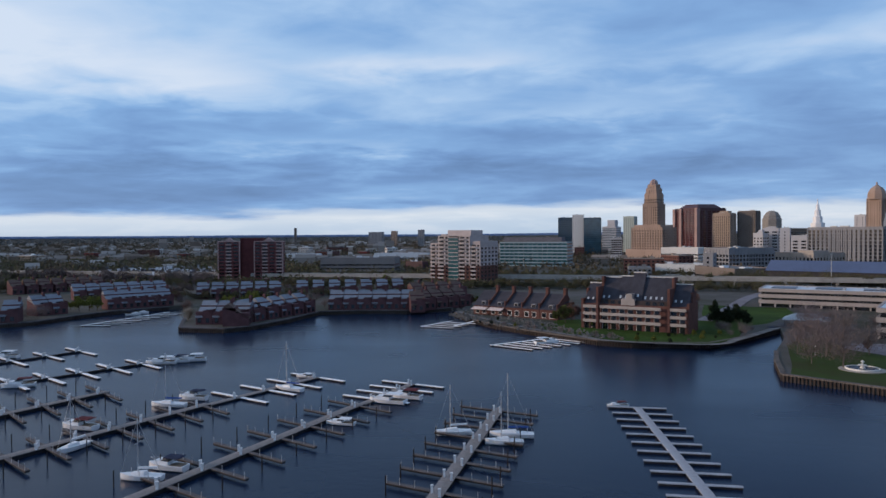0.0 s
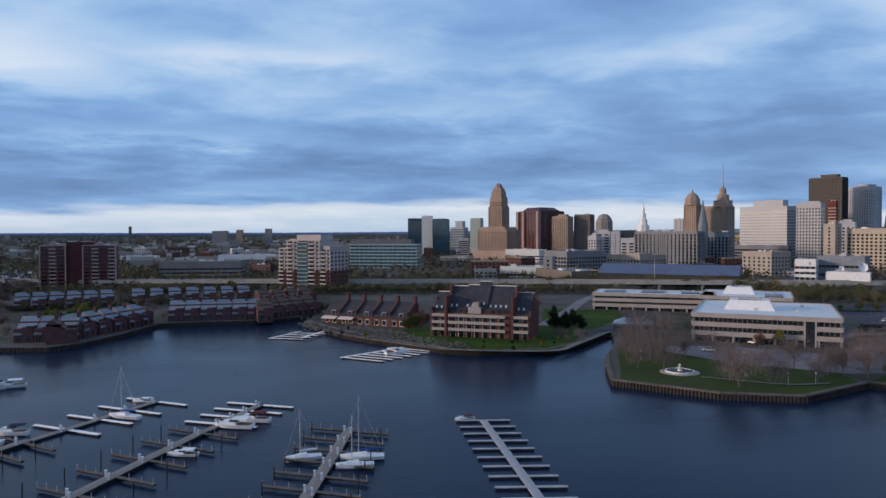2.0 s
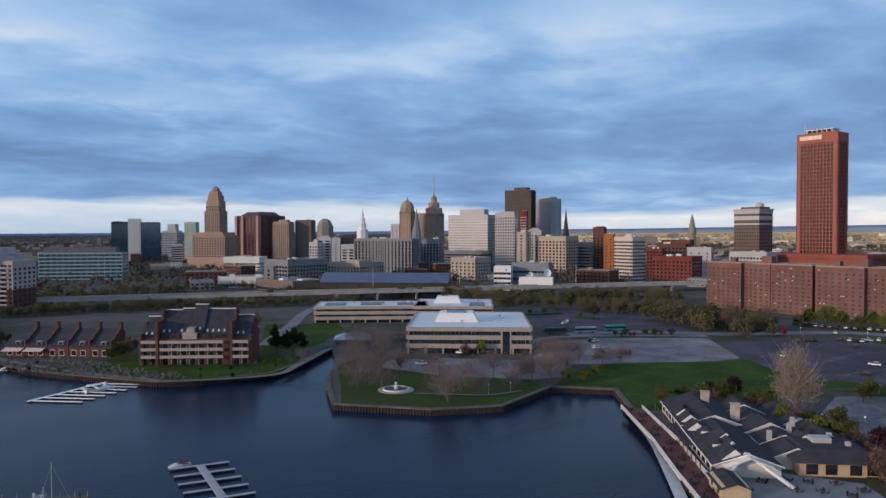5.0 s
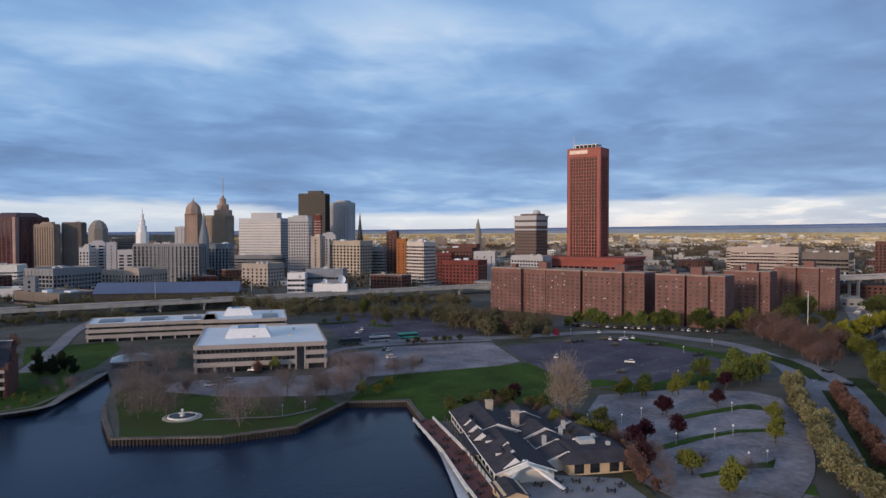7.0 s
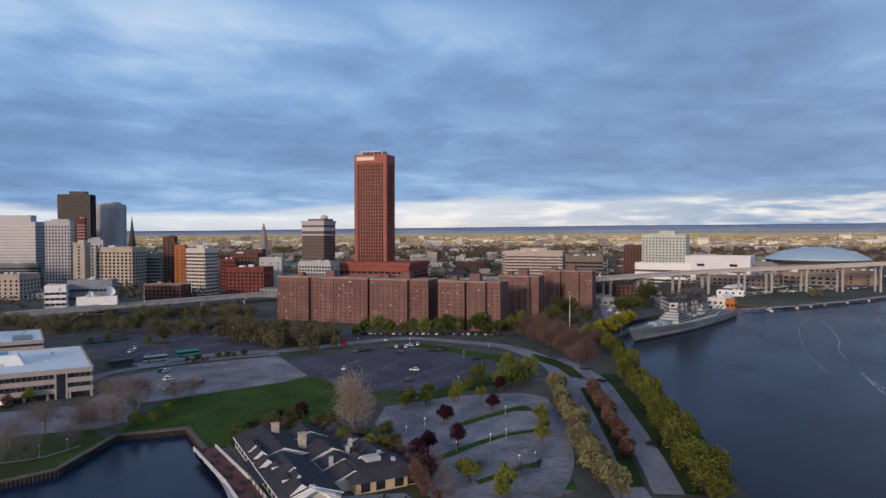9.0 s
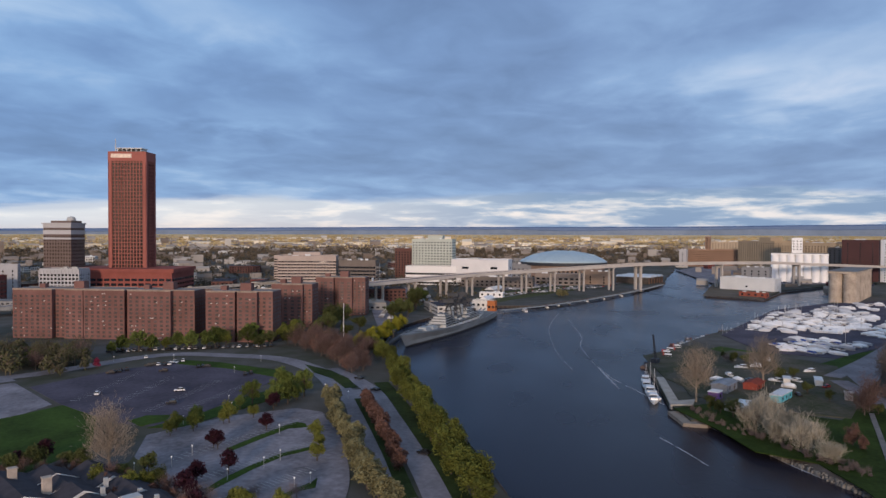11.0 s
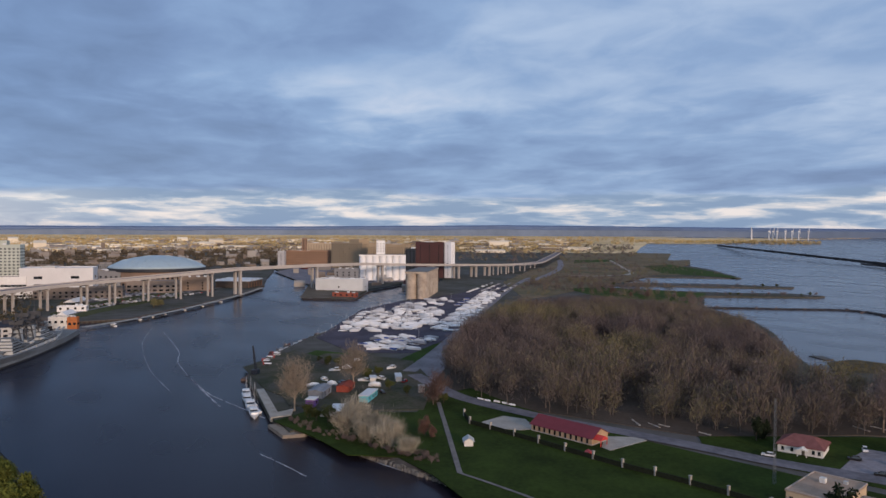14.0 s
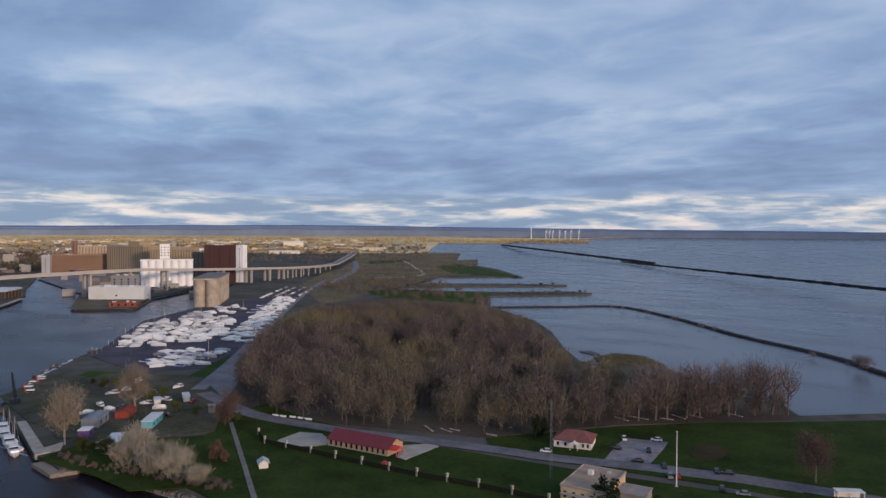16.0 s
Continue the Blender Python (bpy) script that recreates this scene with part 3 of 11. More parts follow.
def city_hall():
    """A stepped art deco tower over broad lower wings, with a tiled crown."""
    x, y, w, d, h, yaw = 326.3, 1093.6, 52, 42, 53.2, -46.8
    e = thing("city_hall", x, y, CITYZ, yaw, "tall tawny stepped art deco tower with tiled crown", "building", "skyline buildings")
    low = Geo().cbox(0, 0, w, d, -2, h * 0.93).cbox(0, 0, w + 14, d + 12, -2, h * 0.30).cbox(0, -d * 0.02, w * 0.86, d * 0.9, h * .93, h)
    part("wall", low, SAND, e)
    T = 122.6
    tw, td = w * 0.46, d * 0.55
    s = Geo()
    for f, za, zb in ((0.98, h * 0.9, T * 0.70), (0.88, T * 0.70, T * 0.82), (0.74, T * 0.82, T * 0.89), (0.60, T * 0.89, T * 0.935)):
        s.cbox(0, 0, tw * f, td * f, za, zb)
        for sx in (-1, 1):
            for sy in (-1, 1):
                s.cbox(sx * tw * f * 0.40, sy * td * f * 0.40, tw * f * 0.2, td * f * 0.2, za, zb + 1.6, .8)
        for k in (-.2, 0, .2):
            s.cbox(k * tw * f, 0, 1.0, td * f + 1.2, za, zb - 2).cbox(0, k * td * f, tw * f + 1.2, 1.0, za, zb - 2)
    part("shaft", s, SAND, e)
    part("crown", Geo().lathe(0, 0, [(tw * 0.28, T * 0.93), (tw * 0.28, T * 0.955), (tw * 0.255, T * 0.975), (tw * 0.2, T * 0.992), (tw * 0.12, T * 1.004), (tw * 0.05, T * 1.01)], 8), mat("crown_tile", (0.30, 0.21, 0.19), 0.5, 0.35, 0.3, 2.0), e, "rounded crown of glazed tiles")
    wi = panes(Geo(), w, d, 3, h * 0.9, 3.9, 4.2, 1.5, 2.3)
    panes(wi, tw, td, h + 1, T * 0.69, 3.9, 3.4, 1.3, 2.4)
    panes(wi, tw * .93, td * .93, T * 0.70, T * 0.79, 3.9, 3.4, 1.3, 2.4)
    part("window_grid", wi, WINTAN, e, "narrow dark windows between stone piers", kind="stuff")
    ri = ribs(Geo(), tw, td, h, T * 0.70, 3.4, 1.2, 0.5)
    ribs(ri, w, d, 2, h * 0.93, 4.2, 1.4, 0.5)
    part("pier_grid", ri, SAND, e, kind="stuff")


city_hall()


def seneca():
    """A very tall slab of terracotta piers on a broad podium."""
    x, y, w, d, h, yaw = 754.6, 390.7, 41.4, 25.9, 154.8, -85.5
    e = thing("office_tower", x, y, CITYZ, yaw, "very tall terracotta office tower with brown window grid", "building", "skyline buildings")
    part("wall", Geo().cbox(0, 0, w - 1.4, d - 1.4, -2, h), mat("brown_core", (0.10, 0.045, 0.03), 0.6, 0.2, .06, 1.0), e)
    part("window_grid", panes(Geo(), w - 1.4, d - 1.4, 14, h - 8, 3.95, 3.3, 2.6, 2.9, 0.1), mat("dark_bronze_glass", (.022, .014, .014), .15, .3, .08, .4, spec=.7), e, "bronze window grid", kind="stuff")
    pi = ribs(Geo(), w - 1.4, d - 1.4, 2, h - 7, 3.3, 0.75, 0.7)
    for k in range(int((h - 20) / 3.95)):
        z = 14 + k * 3.95
        pi.cbox(0, 0, w - 0.9, d - 0.9, z - 0.32, z + 0.26)
    part("frame", pi, ORANGE, e, kind="stuff")
    for sx in (-1, 1):
        for sy in (-1, 1):
            part("corner_pier", Geo().cbox(sx * (w / 2 - 2.2), sy * (d / 2 - 2.2), 4.4, 4.4, -2, h), ORANGE, e)
    part("top_band", Geo().cbox(0, 0, w + 0.1, d + 0.1, h - 9, h + 1.2), ORANGE, e, "solid terracotta crown band")
    part("sign", Geo().box(-w * 0.42, w * 0.12, -d / 2 - 0.5, -d / 2 - 0.06, h - 5.5, h - 1.2), mat("pale_sign", (0.75, 0.6, 0.5), 0.6), e, "pale sign panel")
    part("roof", Geo().cbox(0, 0, w - 3, d - 3, h + 1.2, h + 1.6), ROOFGREY, e)
    rp = Geo()
    for i in range(6):
        rp.cbox(-w * .3 + i * w * .12, 0, 0.7, d * .6, h + 1.6, h + 5)
    rp.cbox(0, 0, w * .7, d * .62, h + 5, h + 5.8)
    part("roof_frame", rp, WHITEW, e)
    part("antenna", Geo().bar((-w * .38, -d * .2, h + 1), (-w * .38, -d * .2, h + 16), 0.5, 0.25), STEEL, e)
    pod = Geo().cbox(4, -6, w * 2.6, d * 2.6, -2, 26).cbox(4, -6, w * 2.7, d * 2.7, 26, 30)
    part("podium", pod, mat("podium_red", (0.26, 0.085, 0.07), 0.85, 0.15, 0.1, 1.0), e, "low red podium")
    part("podium_glazing", panes(Geo(), w * 2.6, d * 2.6, 6, 25, 5, 7, 5.4, 2.6, 0.2, cx=4, cy=-6), GLASSD, e, kind="stuff")


seneca()

# towers north of the centre
tower("low_hall", -85.8, 741, 76.2, 39.5, 16.1, -4.8, mat("grey_block_wall", (.22, .21, .21), .85, .15, .05, 1.), GLASSD, "long low grey hall with flat roof", style="bands", bay=6, wh=1.4)
tower("warehouse", -61.3, 1066.7, 81.4, 24.7, 12.1, -6.7, ROOFWHITE, WINGREY, "long low white-roofed warehouse", style="bands", bay=8, wh=1.2)
tower("warehouse", -210.9, 1073.8, 50.6, 15.2, 11.9, -6, ROOFWHITE, WINGREY, "low pale warehouse behind the trees", style="bands", bay=8, wh=1.2)
tower("warehouse", -30.2, 810.6, 23.3, 11.6, 8.7, -32.1, MAROON, GLASSD, "small maroon brick warehouse", style="bands", bay=5, wh=1.4)
tower("far_tower", -470, 2255.7, 7.1, 7.1, 64.2, -2.3, BROWNT, WINTAN, "slender dark tower on the horizon", bay=6, ww=1.0)
tower("far_block", -235.9, 2509.7, 49, 29.6, 51.5, -10.6, GREYC, WINGREY, "grey far apartment block on the horizon", bay=5, ww=2)
tower("far_block", -178.8, 2603.3, 21.7, 13, 55.8, -14.7, TAN, WINTAN, "tan far apartment block on the horizon", bay=5, ww=2)
tower("far_block", -76.8, 2509.2, 20.5, 16.5, 58.7, -12.5, GREYC, WINGREY, "narrow grey far block on the horizon", bay=5, ww=2)
tower("office_tower", 250.6, 1443.4, 28.2, 28.7, 72.8, -12.7, mat("navy_panel", (.035, .06, .085), .35), NAVYG, "dark blue glass office tower", style="bands", bay=4, wh=2.8)
tower("office_tower", 272.5, 1422.8, 22.3, 15.7, 78, -15.3, WHITEW, WINGREY, "narrow pale concrete tower slab", ww=0.6, bay=4)
tower("office_tower", 299.2, 1414.5, 32.9, 30.2, 71.7, -14.7, NAVYG, GLASSB, "dark navy glass office tower", style="bands", bay=4, wh=3.0)
tower("hospital", 387.9, 1625.3, 32.2, 32.6, 55.9, -34.2, PALE, GLASSB, "white and blue stepped hospital block", style="bands", top=(0.55, 0.6, 16))
tower("office_block", 300.1, 1221.1, 17, 13.7, 32.4, -18.1, PALE, GLASSD, "small white office block with dark bands", style="bands")
tower("office_tower", 343.6, 1296.6, 20.4, 16.4, 70.8, -36.6, mat("pale_green_panel", (0.34, 0.40, 0.37), 0.6, 0.12, .05, 1.), WINGREY, "pale green flat-topped tower", ww=0.9)
court = tower("courthouse", 430.2, 1183.8, 56.4, 56, 80.6, -71.2, MAROON, glass("maroon_glass", (0.06, 0.018, 0.02)), "maroon glass tower with rounded roof edges", style="ribs", bay=9, ww=6.5, wh=3.0)
part("upper_roof", Geo().cbox(0, 0, 50, 50, 80.6, 88, 9), MAROON, court, "sloping maroon roof plant screen")
for sx, sy in ((-.5, -.5), (.5, -.5), (-.5, .5), (-.2, -.5), (-.5, .1)):
    part("corner_panel", Geo().cbox(sx * 56.6, sy * 56.2, 6, 6, 0, 80.9), PINKG, court, "pale pink granite corner strip")
tower("office_tower", 419, 1053.2, 26.8, 16.1, 68.8, -50.9, TAN, WINTAN, "tan concrete tower with narrow window strips", style="ribs", bay=3.2, ww=1.4, wh=3.2, top=(0.5, 0.6, 4))
tower("office_tower", 453.5, 1048.4, 25.9, 15.6, 71.8, -46.9, BROWNT, WINTAN, "plain brown concrete slab tower", style="ribs", bay=3.0, ww=1.0, wh=3.4)
tower("office_block", 607.7, 1218.8, 40, 20.3, 46.8, -32.2, BROWNT, GLASSD, "long dark low office block", style="bands")

# white civic complex
tower("civic_building", 397.1, 883.6, 12.7, 12.7, 38.8, -54.6, PALE, GLASSD, "cream stepped civic block with dark windows", ww=1.6, top=(0.4, 0.4, 5))
tower("civic_building", 417, 896.7, 18.4, 14.9, 45, -35.4, PALE, GLASSD, "white civic block with deep window openings", bay=6, ww=3.6, top=(0.5, 0.5, 3))
tower("civic_building", 421.1, 869.7, 11.3, 11.4, 44.8, -32.4, PALE, WINGREY, "plain white windowless civic tower", bay=9, ww=1.0)
tower("civic_building", 433.7, 856.1, 18.8, 15.2, 35.8, -41.2, PALE, GLASSD, "white lower civic block", bay=6, ww=3.4)
tower("parking_garage", 289.9, 692.9, 33.9, 55, 24.6, -69.7, GREYC, GLASSD, "grey ribbed wedge-shaped garage building", style="ribs", bay=4, ww=3.2, wh=2.4)
tower("office_block", 363.9, 702, 43.4, 43.9, 19.2, -65.5, mat("beige_stone", (0.37, 0.325, 0.285), 0.8, 0.14, .06, 1.), GLASSD, "low beige office block with dark window strips", style="ribs", bay=4, ww=2.6, wh=2.6, top=(0.4, 0.5, 3))
tower("federal_building", 429.6, 748.9, 74.5, 22.2, 44.5, -53, GREYC, GLASSD, "broad grey building of vertical concrete fins", style="ribs", bay=4.4, ww=2.9, wh=3.2)

# old centre
tower("deco_tower", 622.8, 1014.8, 19.8, 15.9, 88.5, -59.4, SAND, WINTAN, "tawny art deco tower with domed crown", style="ribs", bay=3.2, ww=1.5)
tower("deco_tower", 677.4, 1026.8, 37.1, 26, 85.4, -66.6, mat("buff_brick", (0.33, 0.27, 0.215), 0.85, .14, .05, 1.), WINTAN, "buff stepped art deco tower with beacon", style="ribs", bay=3.2, ww=1.5)


def crown(x, y, z, tiers, ma, name, label, mast=0.0, yaw=0.0):
    """Stepped top of an old tower: rings of (radius, height)."""
    e = thing(name, x, y, z, yaw, label, "tower crown", "skyline buildings")
    part("crown", Geo().lathe(0, 0, tiers, 8), ma, e)
    if mast:
        part("mast", Geo().bar((0, 0, tiers[-1][1]), (0, 0, tiers[-1][1] + mast), 0.7, 0.25), STEEL, e)


crown(621.6, 1013.7, 89.9, [(12, -1), (12, 6), (11, 10), (8, 15), (4, 18), (1.2, 20), (0.7, 24)], SAND, "dome_crown", "tawny octagonal dome on the deco tower")
crown(678.8, 1018.6, 86.9, [(15, -1), (15, 10), (10, 10.5), (9.5, 19), (5.5, 20), (5.2, 28), (2.5, 31), (1, 34)], SAND, "beacon_crown", "stepped stone beacon crown with tall mast", 34)
tower("county_hall", 504.1, 763.4, 29.3, 23.8, 43.5, -51.3, BLUEST, GLASSD, "blue-grey stone county hall", ww=1.8, wh=2.8)
crown(474.9, 751.6, 44.9, [(6, -28), (6, 8), (5, 12), (3.5, 20), (1.8, 30), (0.4, 39)], BLUEST, "clock_spire", "blue-grey stone spire of the county hall")
tower("bank_building", 618.9, 829.1, 65.3, 22.6, 77, -66, mat("pale_grey_stone", (0.45, 0.455, 0.47), 0.75, .1, .05, 1.), WINGREY, "broad pale grey office slab with fine window grid", bay=2.6, ww=1.5, wh=2.0, top=(0.62, 0.6, 9))
tower("office_block", 591.2, 802.5, 67.4, 20.3, 26.5, -50.7, GREYC, GLASSD, "long low grey podium block", style="bands")
tower("office_block", 598.9, 725.1, 26.7, 16.2, 77.2, -54.8, PALE, WINTAN, "cream ornate office block with cornice", bay=3.0, ww=1.5, wh=2.2, top=(0.7, 0.7, 3))
tower("brick_tower", 658.3, 758, 9, 7.2, 81.4, -58.4, REDB, WHITEW, "thin red brick tower with pale bands", style="bands", wh=0.7)
tower("office_tower", 684.5, 796.7, 39.9, 20.1, 113.6, -61, DGREY, GLASSD, "black glass office tower slab", style="ribs", bay=2.6, ww=1.9, wh=2.4, top=(0.5, 0.6, 5))
tower("office_tower", 753.8, 812.3, 30.8, 24.7, 103.4, -79.3, PALE, WINGREY, "pale grey tower with notched corners", style="ribs", bay=3.0, ww=1.6, wh=2.6, top=(0.6, 0.6, 4))
tower("office_block", 582, 670.3, 13.9, 11.1, 52.3, -75.7, mat("beige_stone", (0.37, 0.325, 0.285)), GLASSD, "beige plain block with few windows", bay=7, ww=1.2, top=(.5, .5, 4))
tower("office_block", 625.2, 698.6, 18.5, 15, 54.5, -47.4, PALE, GLASSD, "pale block with roof plant", bay=4, top=(0.5, 0.5, 4))
tower("warehouse", 615.7, 647.2, 45.7, 27.3, 46.9, -77.9, mat("buff_stone", (0.40, 0.345, 0.285), .85, .12, .06, 1.), GLASSD, "buff masonry block with regular deep windows", bay=4.6, ww=2.4, wh=2.2)
crown(683.9, 700.8, 47.3, [(4.5, -30), (4.2, 5), (3.6, 8), (1.6, 26), (0.2, 40)], mat("black_slate", (0.035, 0.035, 0.04), .7), "church_spire", "slender black church spire")
tower("office_block", 651.8, 632.6, 14.6, 14.7, 39, -62.9, GREYC, GLASSD, "dark grey low block with bands", style="bands")
tower("brick_block", 706.7, 660.3, 14.7, 11.9, 58.5, -65.9, BRICK, GLASSD, "red brick block with white cornice", top=(.6, .6, 2))
tower("brick_tower", 617.6, 561.9, 11.1, 9, 49.9, -61.9, mat("rust_brick", (0.33, 0.13, 0.05), .85, .15, .05, 1.), WINTAN, "narrow rust-orange brick tower", ww=0.7)
tower("office_tower", 587.1, 505.8, 24.9, 19.9, 47, -90.4, mat("cream_panel", (0.55, 0.49, 0.45), .8, .1, .06, 1.), GLASSD, "cream block with dark horizontal windows", bay=3.4, ww=2.6, wh=1.9, floor=3.6, top=(0.3, 0.4, 4))
tower("brick_block", 667.7, 536.9, 18.2, 11, 32.7, -65.2, REDB, GLASSD, "dark red low brick block", bay=3.4)
tower("brick_block", 726.2, 550.8, 35.5, 14.2, 42.5, -70.9, BRICK, GLASSD, "long red brick block with pale roof", bay=3.6, roof=ROOFWHITE)
tower("brick_block", 706.9, 542.5, 33.4, 20.3, 38.1, -65.5, BRICK, GLASSD, "low red brick office block", bay=4, roof=ROOFWHITE)
tower("brick_block", 619.5, 470.5, 43, 26.1, 27, -76.3, REDB, GLASSD, "dark red low block with white lower floor", bay=4)
tower("office_block", 673.4, 480.8, 25.3, 15.4, 35, -65, PALE, GLASSD, "pale plain block behind the brick flats", bay=8, ww=1)
crown(805.5, 588.4, 53.3, [(5, -30), (5, 6), (4, 9), (2.4, 18), (0.3, 26)], mat("grey_stone", (.25, .23, .21), .85), "church_tower", "grey stone church tower")
old = tower("office_tower", 735.9, 457.4, 32.5, 22.7, 76.6, -95.2, mat("grey_brown_brick", (0.15, 0.115, 0.105), .85, .14, .06, 1.), WINTAN, "old grey-brown office tower with ornate crown", bay=3.0, ww=1.3, wh=2.0, top=(0.75, 0.75, 4))
for za, zb, o in ((-2, 19, .5), (60.5, 62.5, .6), (66, 70.5, .5), (73, 76.9, .7)):
    part("stone_band", Geo().cbox(0, 0, 32.5 + o, 22.7 + o, za, zb), PALE, old, "pale stone band")
part("base_arch_row", panes(Geo(), 33.0, 23.2, 2, 16, 14, 4.6, 2.2, 9.5, .12), GLASSD, old, "tall arched base openings", kind="stuff")
part("cornice", Geo().cbox(0, 0, 35, 25, 76.9, 78.2), PALE, old)
part("roof_tank", Geo().lathe(7, 2, [(4.6, 77), (4.6, 82.5), (3.5, 84.5), (1, 85.3)], 16), STEEL, old, "round grey roof tank")
tower("office_block", 684.7, 425.3, 39.9, 19.9, 31, -87.4, PALE, GLASSD, "white columned old base building", style="ribs", bay=3.5, ww=2.2)

# television studio with dishes
x, y, w, d, h, yaw = 410.7, 500.9, 15.1, 15.4, 21, -46.9
tower("studio_building", x, y, w, d, h, yaw, WHITE, GLASSD, "white studio block with black window bands", style="bands", floor=4.4, wh=2.0)
tower("studio_building", 439.6, 494.3, 34.5, 17.5, 24, -55.2, ROOFBLUE, GLASSD, "blue-roofed long white studio building", style="bands", floor=7, wh=2, roof=ROOFBLUE)
tower("studio_building", 411.4, 457.2, 28.8, 8.7, 12.8, -48.9, WHITE, GLASSD, "low white studio annex", style="bands", floor=5, wh=1.2, roof=ROOFWHITE)


def dish(x, y, z, r, face):
    e = thing("satellite_dish", x, y, z, face, "white satellite dish on a short post", "satellite dish", "satellite dishes")
    b = part("bowl", Geo().lathe(0, 0, [(0.1, 0), (r * 0.5, r * 0.08), (r * 0.85, r * .25), (r, r * 0.4), (r * 0.96, r * 0.4), (r * .5, r * 0.12)], 20), WHITE, e)
    b.rotation_euler = (radians(75), 0, 0)
    part("post", Geo().cyl(0, 0.6, -r * 1.1, 0, 0.3), STEEL, e)


dish(419.6, 452.6, 19.3, 3.6, 165 - 180)
dish(405, 457.7, 18.4, 2.2, 165 - 180)
dish(401, 484.8, 21, 1.6, 165 - 180)

# far white ornate tower and domes
crown(725.6, 1369.7, 53.1, [(13, -45), (13, 8), (9, 8.5), (8.5, 20), (6, 21), (5.5, 32), (3.5, 33), (3, 42), (1.2, 46), (0.3, 55)], WHITE, "white_tower", "white ornate tower of stacked tiers")
crown(590.3, 1269.4, 56.8, [(17, -45), (17, 10), (15, 13), (15, 15), (10, 22), (4, 25)], mat("grey_stone", (.25, .23, .21)), "domed_block", "grey domed old block")
tower("office_block", 666.5, 1125.9, 16.6, 13.3, 67.1, -53.4, PALE, WINGREY, "small plain white block", bay=6, ww=1)

# teal office and dark brick flats to the north
def band_office():
    x, y, w, d, h, yaw = 118.3, 898.1, 87.4, 30.9, 29.1, -23.1
    e = thing("office_building", x, y, CITYZ, yaw, "long teal glass office with pale floor bands", "building", "skyline buildings")
    part("wall", Geo().cbox(0, 0, w - 1, d - 1, -2, h), TEALG, e)
    k = 7
    for i in range(k + 1):
        z = h * i / k
        part("floor_band", Geo().cbox(0, 0, w, d, z - 0.4, z + 1.1), mat("pale_teal_band", (0.27, 0.36, 0.40), .6, .1, .1, 1.), e)
    part("mullion_grid", ribs(Geo(), w - 1, d - 1, 0, h, 6.4, 0.25, 0.25), STEEL, e, kind="stuff")
    part("penthouse", Geo().cbox(-w * .03, 0, w * .86, d * .6, h + 1.1, h + 7), mat("slate_roof_screen", (.15, .145, .165), .8), e, "slate grey roof screen")
    part("roof", Geo().cbox(0, 0, w - 2, d - 2, h + 1.1, h + 1.4), ROOFGREY, e)


band_office()


def gabled_tower(x, y, w, d, h, yaw):
    """Two balconied brick wings with gabled heads beside a taller recessed core."""
    brick, trim = mat("plum_brick", (.165, .062, .062), .9, .25, .3, 4.), mat("pinkish_concrete", (0.44, 0.31, 0.29), .85)
    e = thing("apartment_tower", x, y, CITYZ, yaw, "dark red brick apartment tower with gabled wings and balconies", "apartment building", "apartment towers")
    part("core", Geo().box(-w * .17, w * .19, -d * .3, d * .5, -2, h + 3.2), mat("plum_brick_core", (.11, .04, .042), .9, .25, .3, 4.), e, "dark red recessed core")
    fl = 12
    fh = h / fl
    for a, b in ((-.5, -.17), (.06, .5)):
        part("wing", Geo().box(a * w, b * w, -d / 2, d / 2, -2, h), brick, e)
        part("wing_roof", Geo().box(a * w - .3, b * w + .3, -d / 2 - .3, d / 2 + .3, h, h + .6), trim, e)
        m = (a + b) / 2 * w
        part("pediment", Geo().gable(m - 4.5, m + 4.5, -d / 2 - .5, -d / 2 + 5, h + .6, h + 3.8, "y"), trim, e, "pale gabled roof head")
        n = 3 if a < 0 else 4
        bw = (b - a) * w / n
        for c in range(n + 1):
            part("pier", Geo().cbox(a * w + c * bw, -d / 2 - .5, .9, 1.6, -2, h), trim if c in (0, n) else brick, e)
        for i in range(fl):
            z = i * fh
            for c in range(n):
                q = a * w + (c + .5) * bw
                part("balcony", Geo().box(q - bw * .42, q + bw * .42, -d / 2 - 1.8, -d / 2, z, z + .25).box(q - bw * .42, q + bw * .42, -d / 2 - 1.8, -d / 2 - 1.7, z + .25, z + 1.1), trim if c % 2 else brick, e)
                part("window", Geo().box(q - bw * .36, q + bw * .30, -d / 2 - .06, -d / 2 + .05, z + .4, z + fh - .5), GLASSD, e)
    part("side_window_grid", panes(Geo(), w, d, 1, h, fh, 4.0, 1.8, 1.6, 0.1, "lr"), GLASSD, e, kind="stuff")


gabled_tower(-166, 614.9, 54, 16.5, 34.5, 6)


FLATC = mat("warm_grey_precast", (.44, .39, .38), .8, .14, .2, 3.)


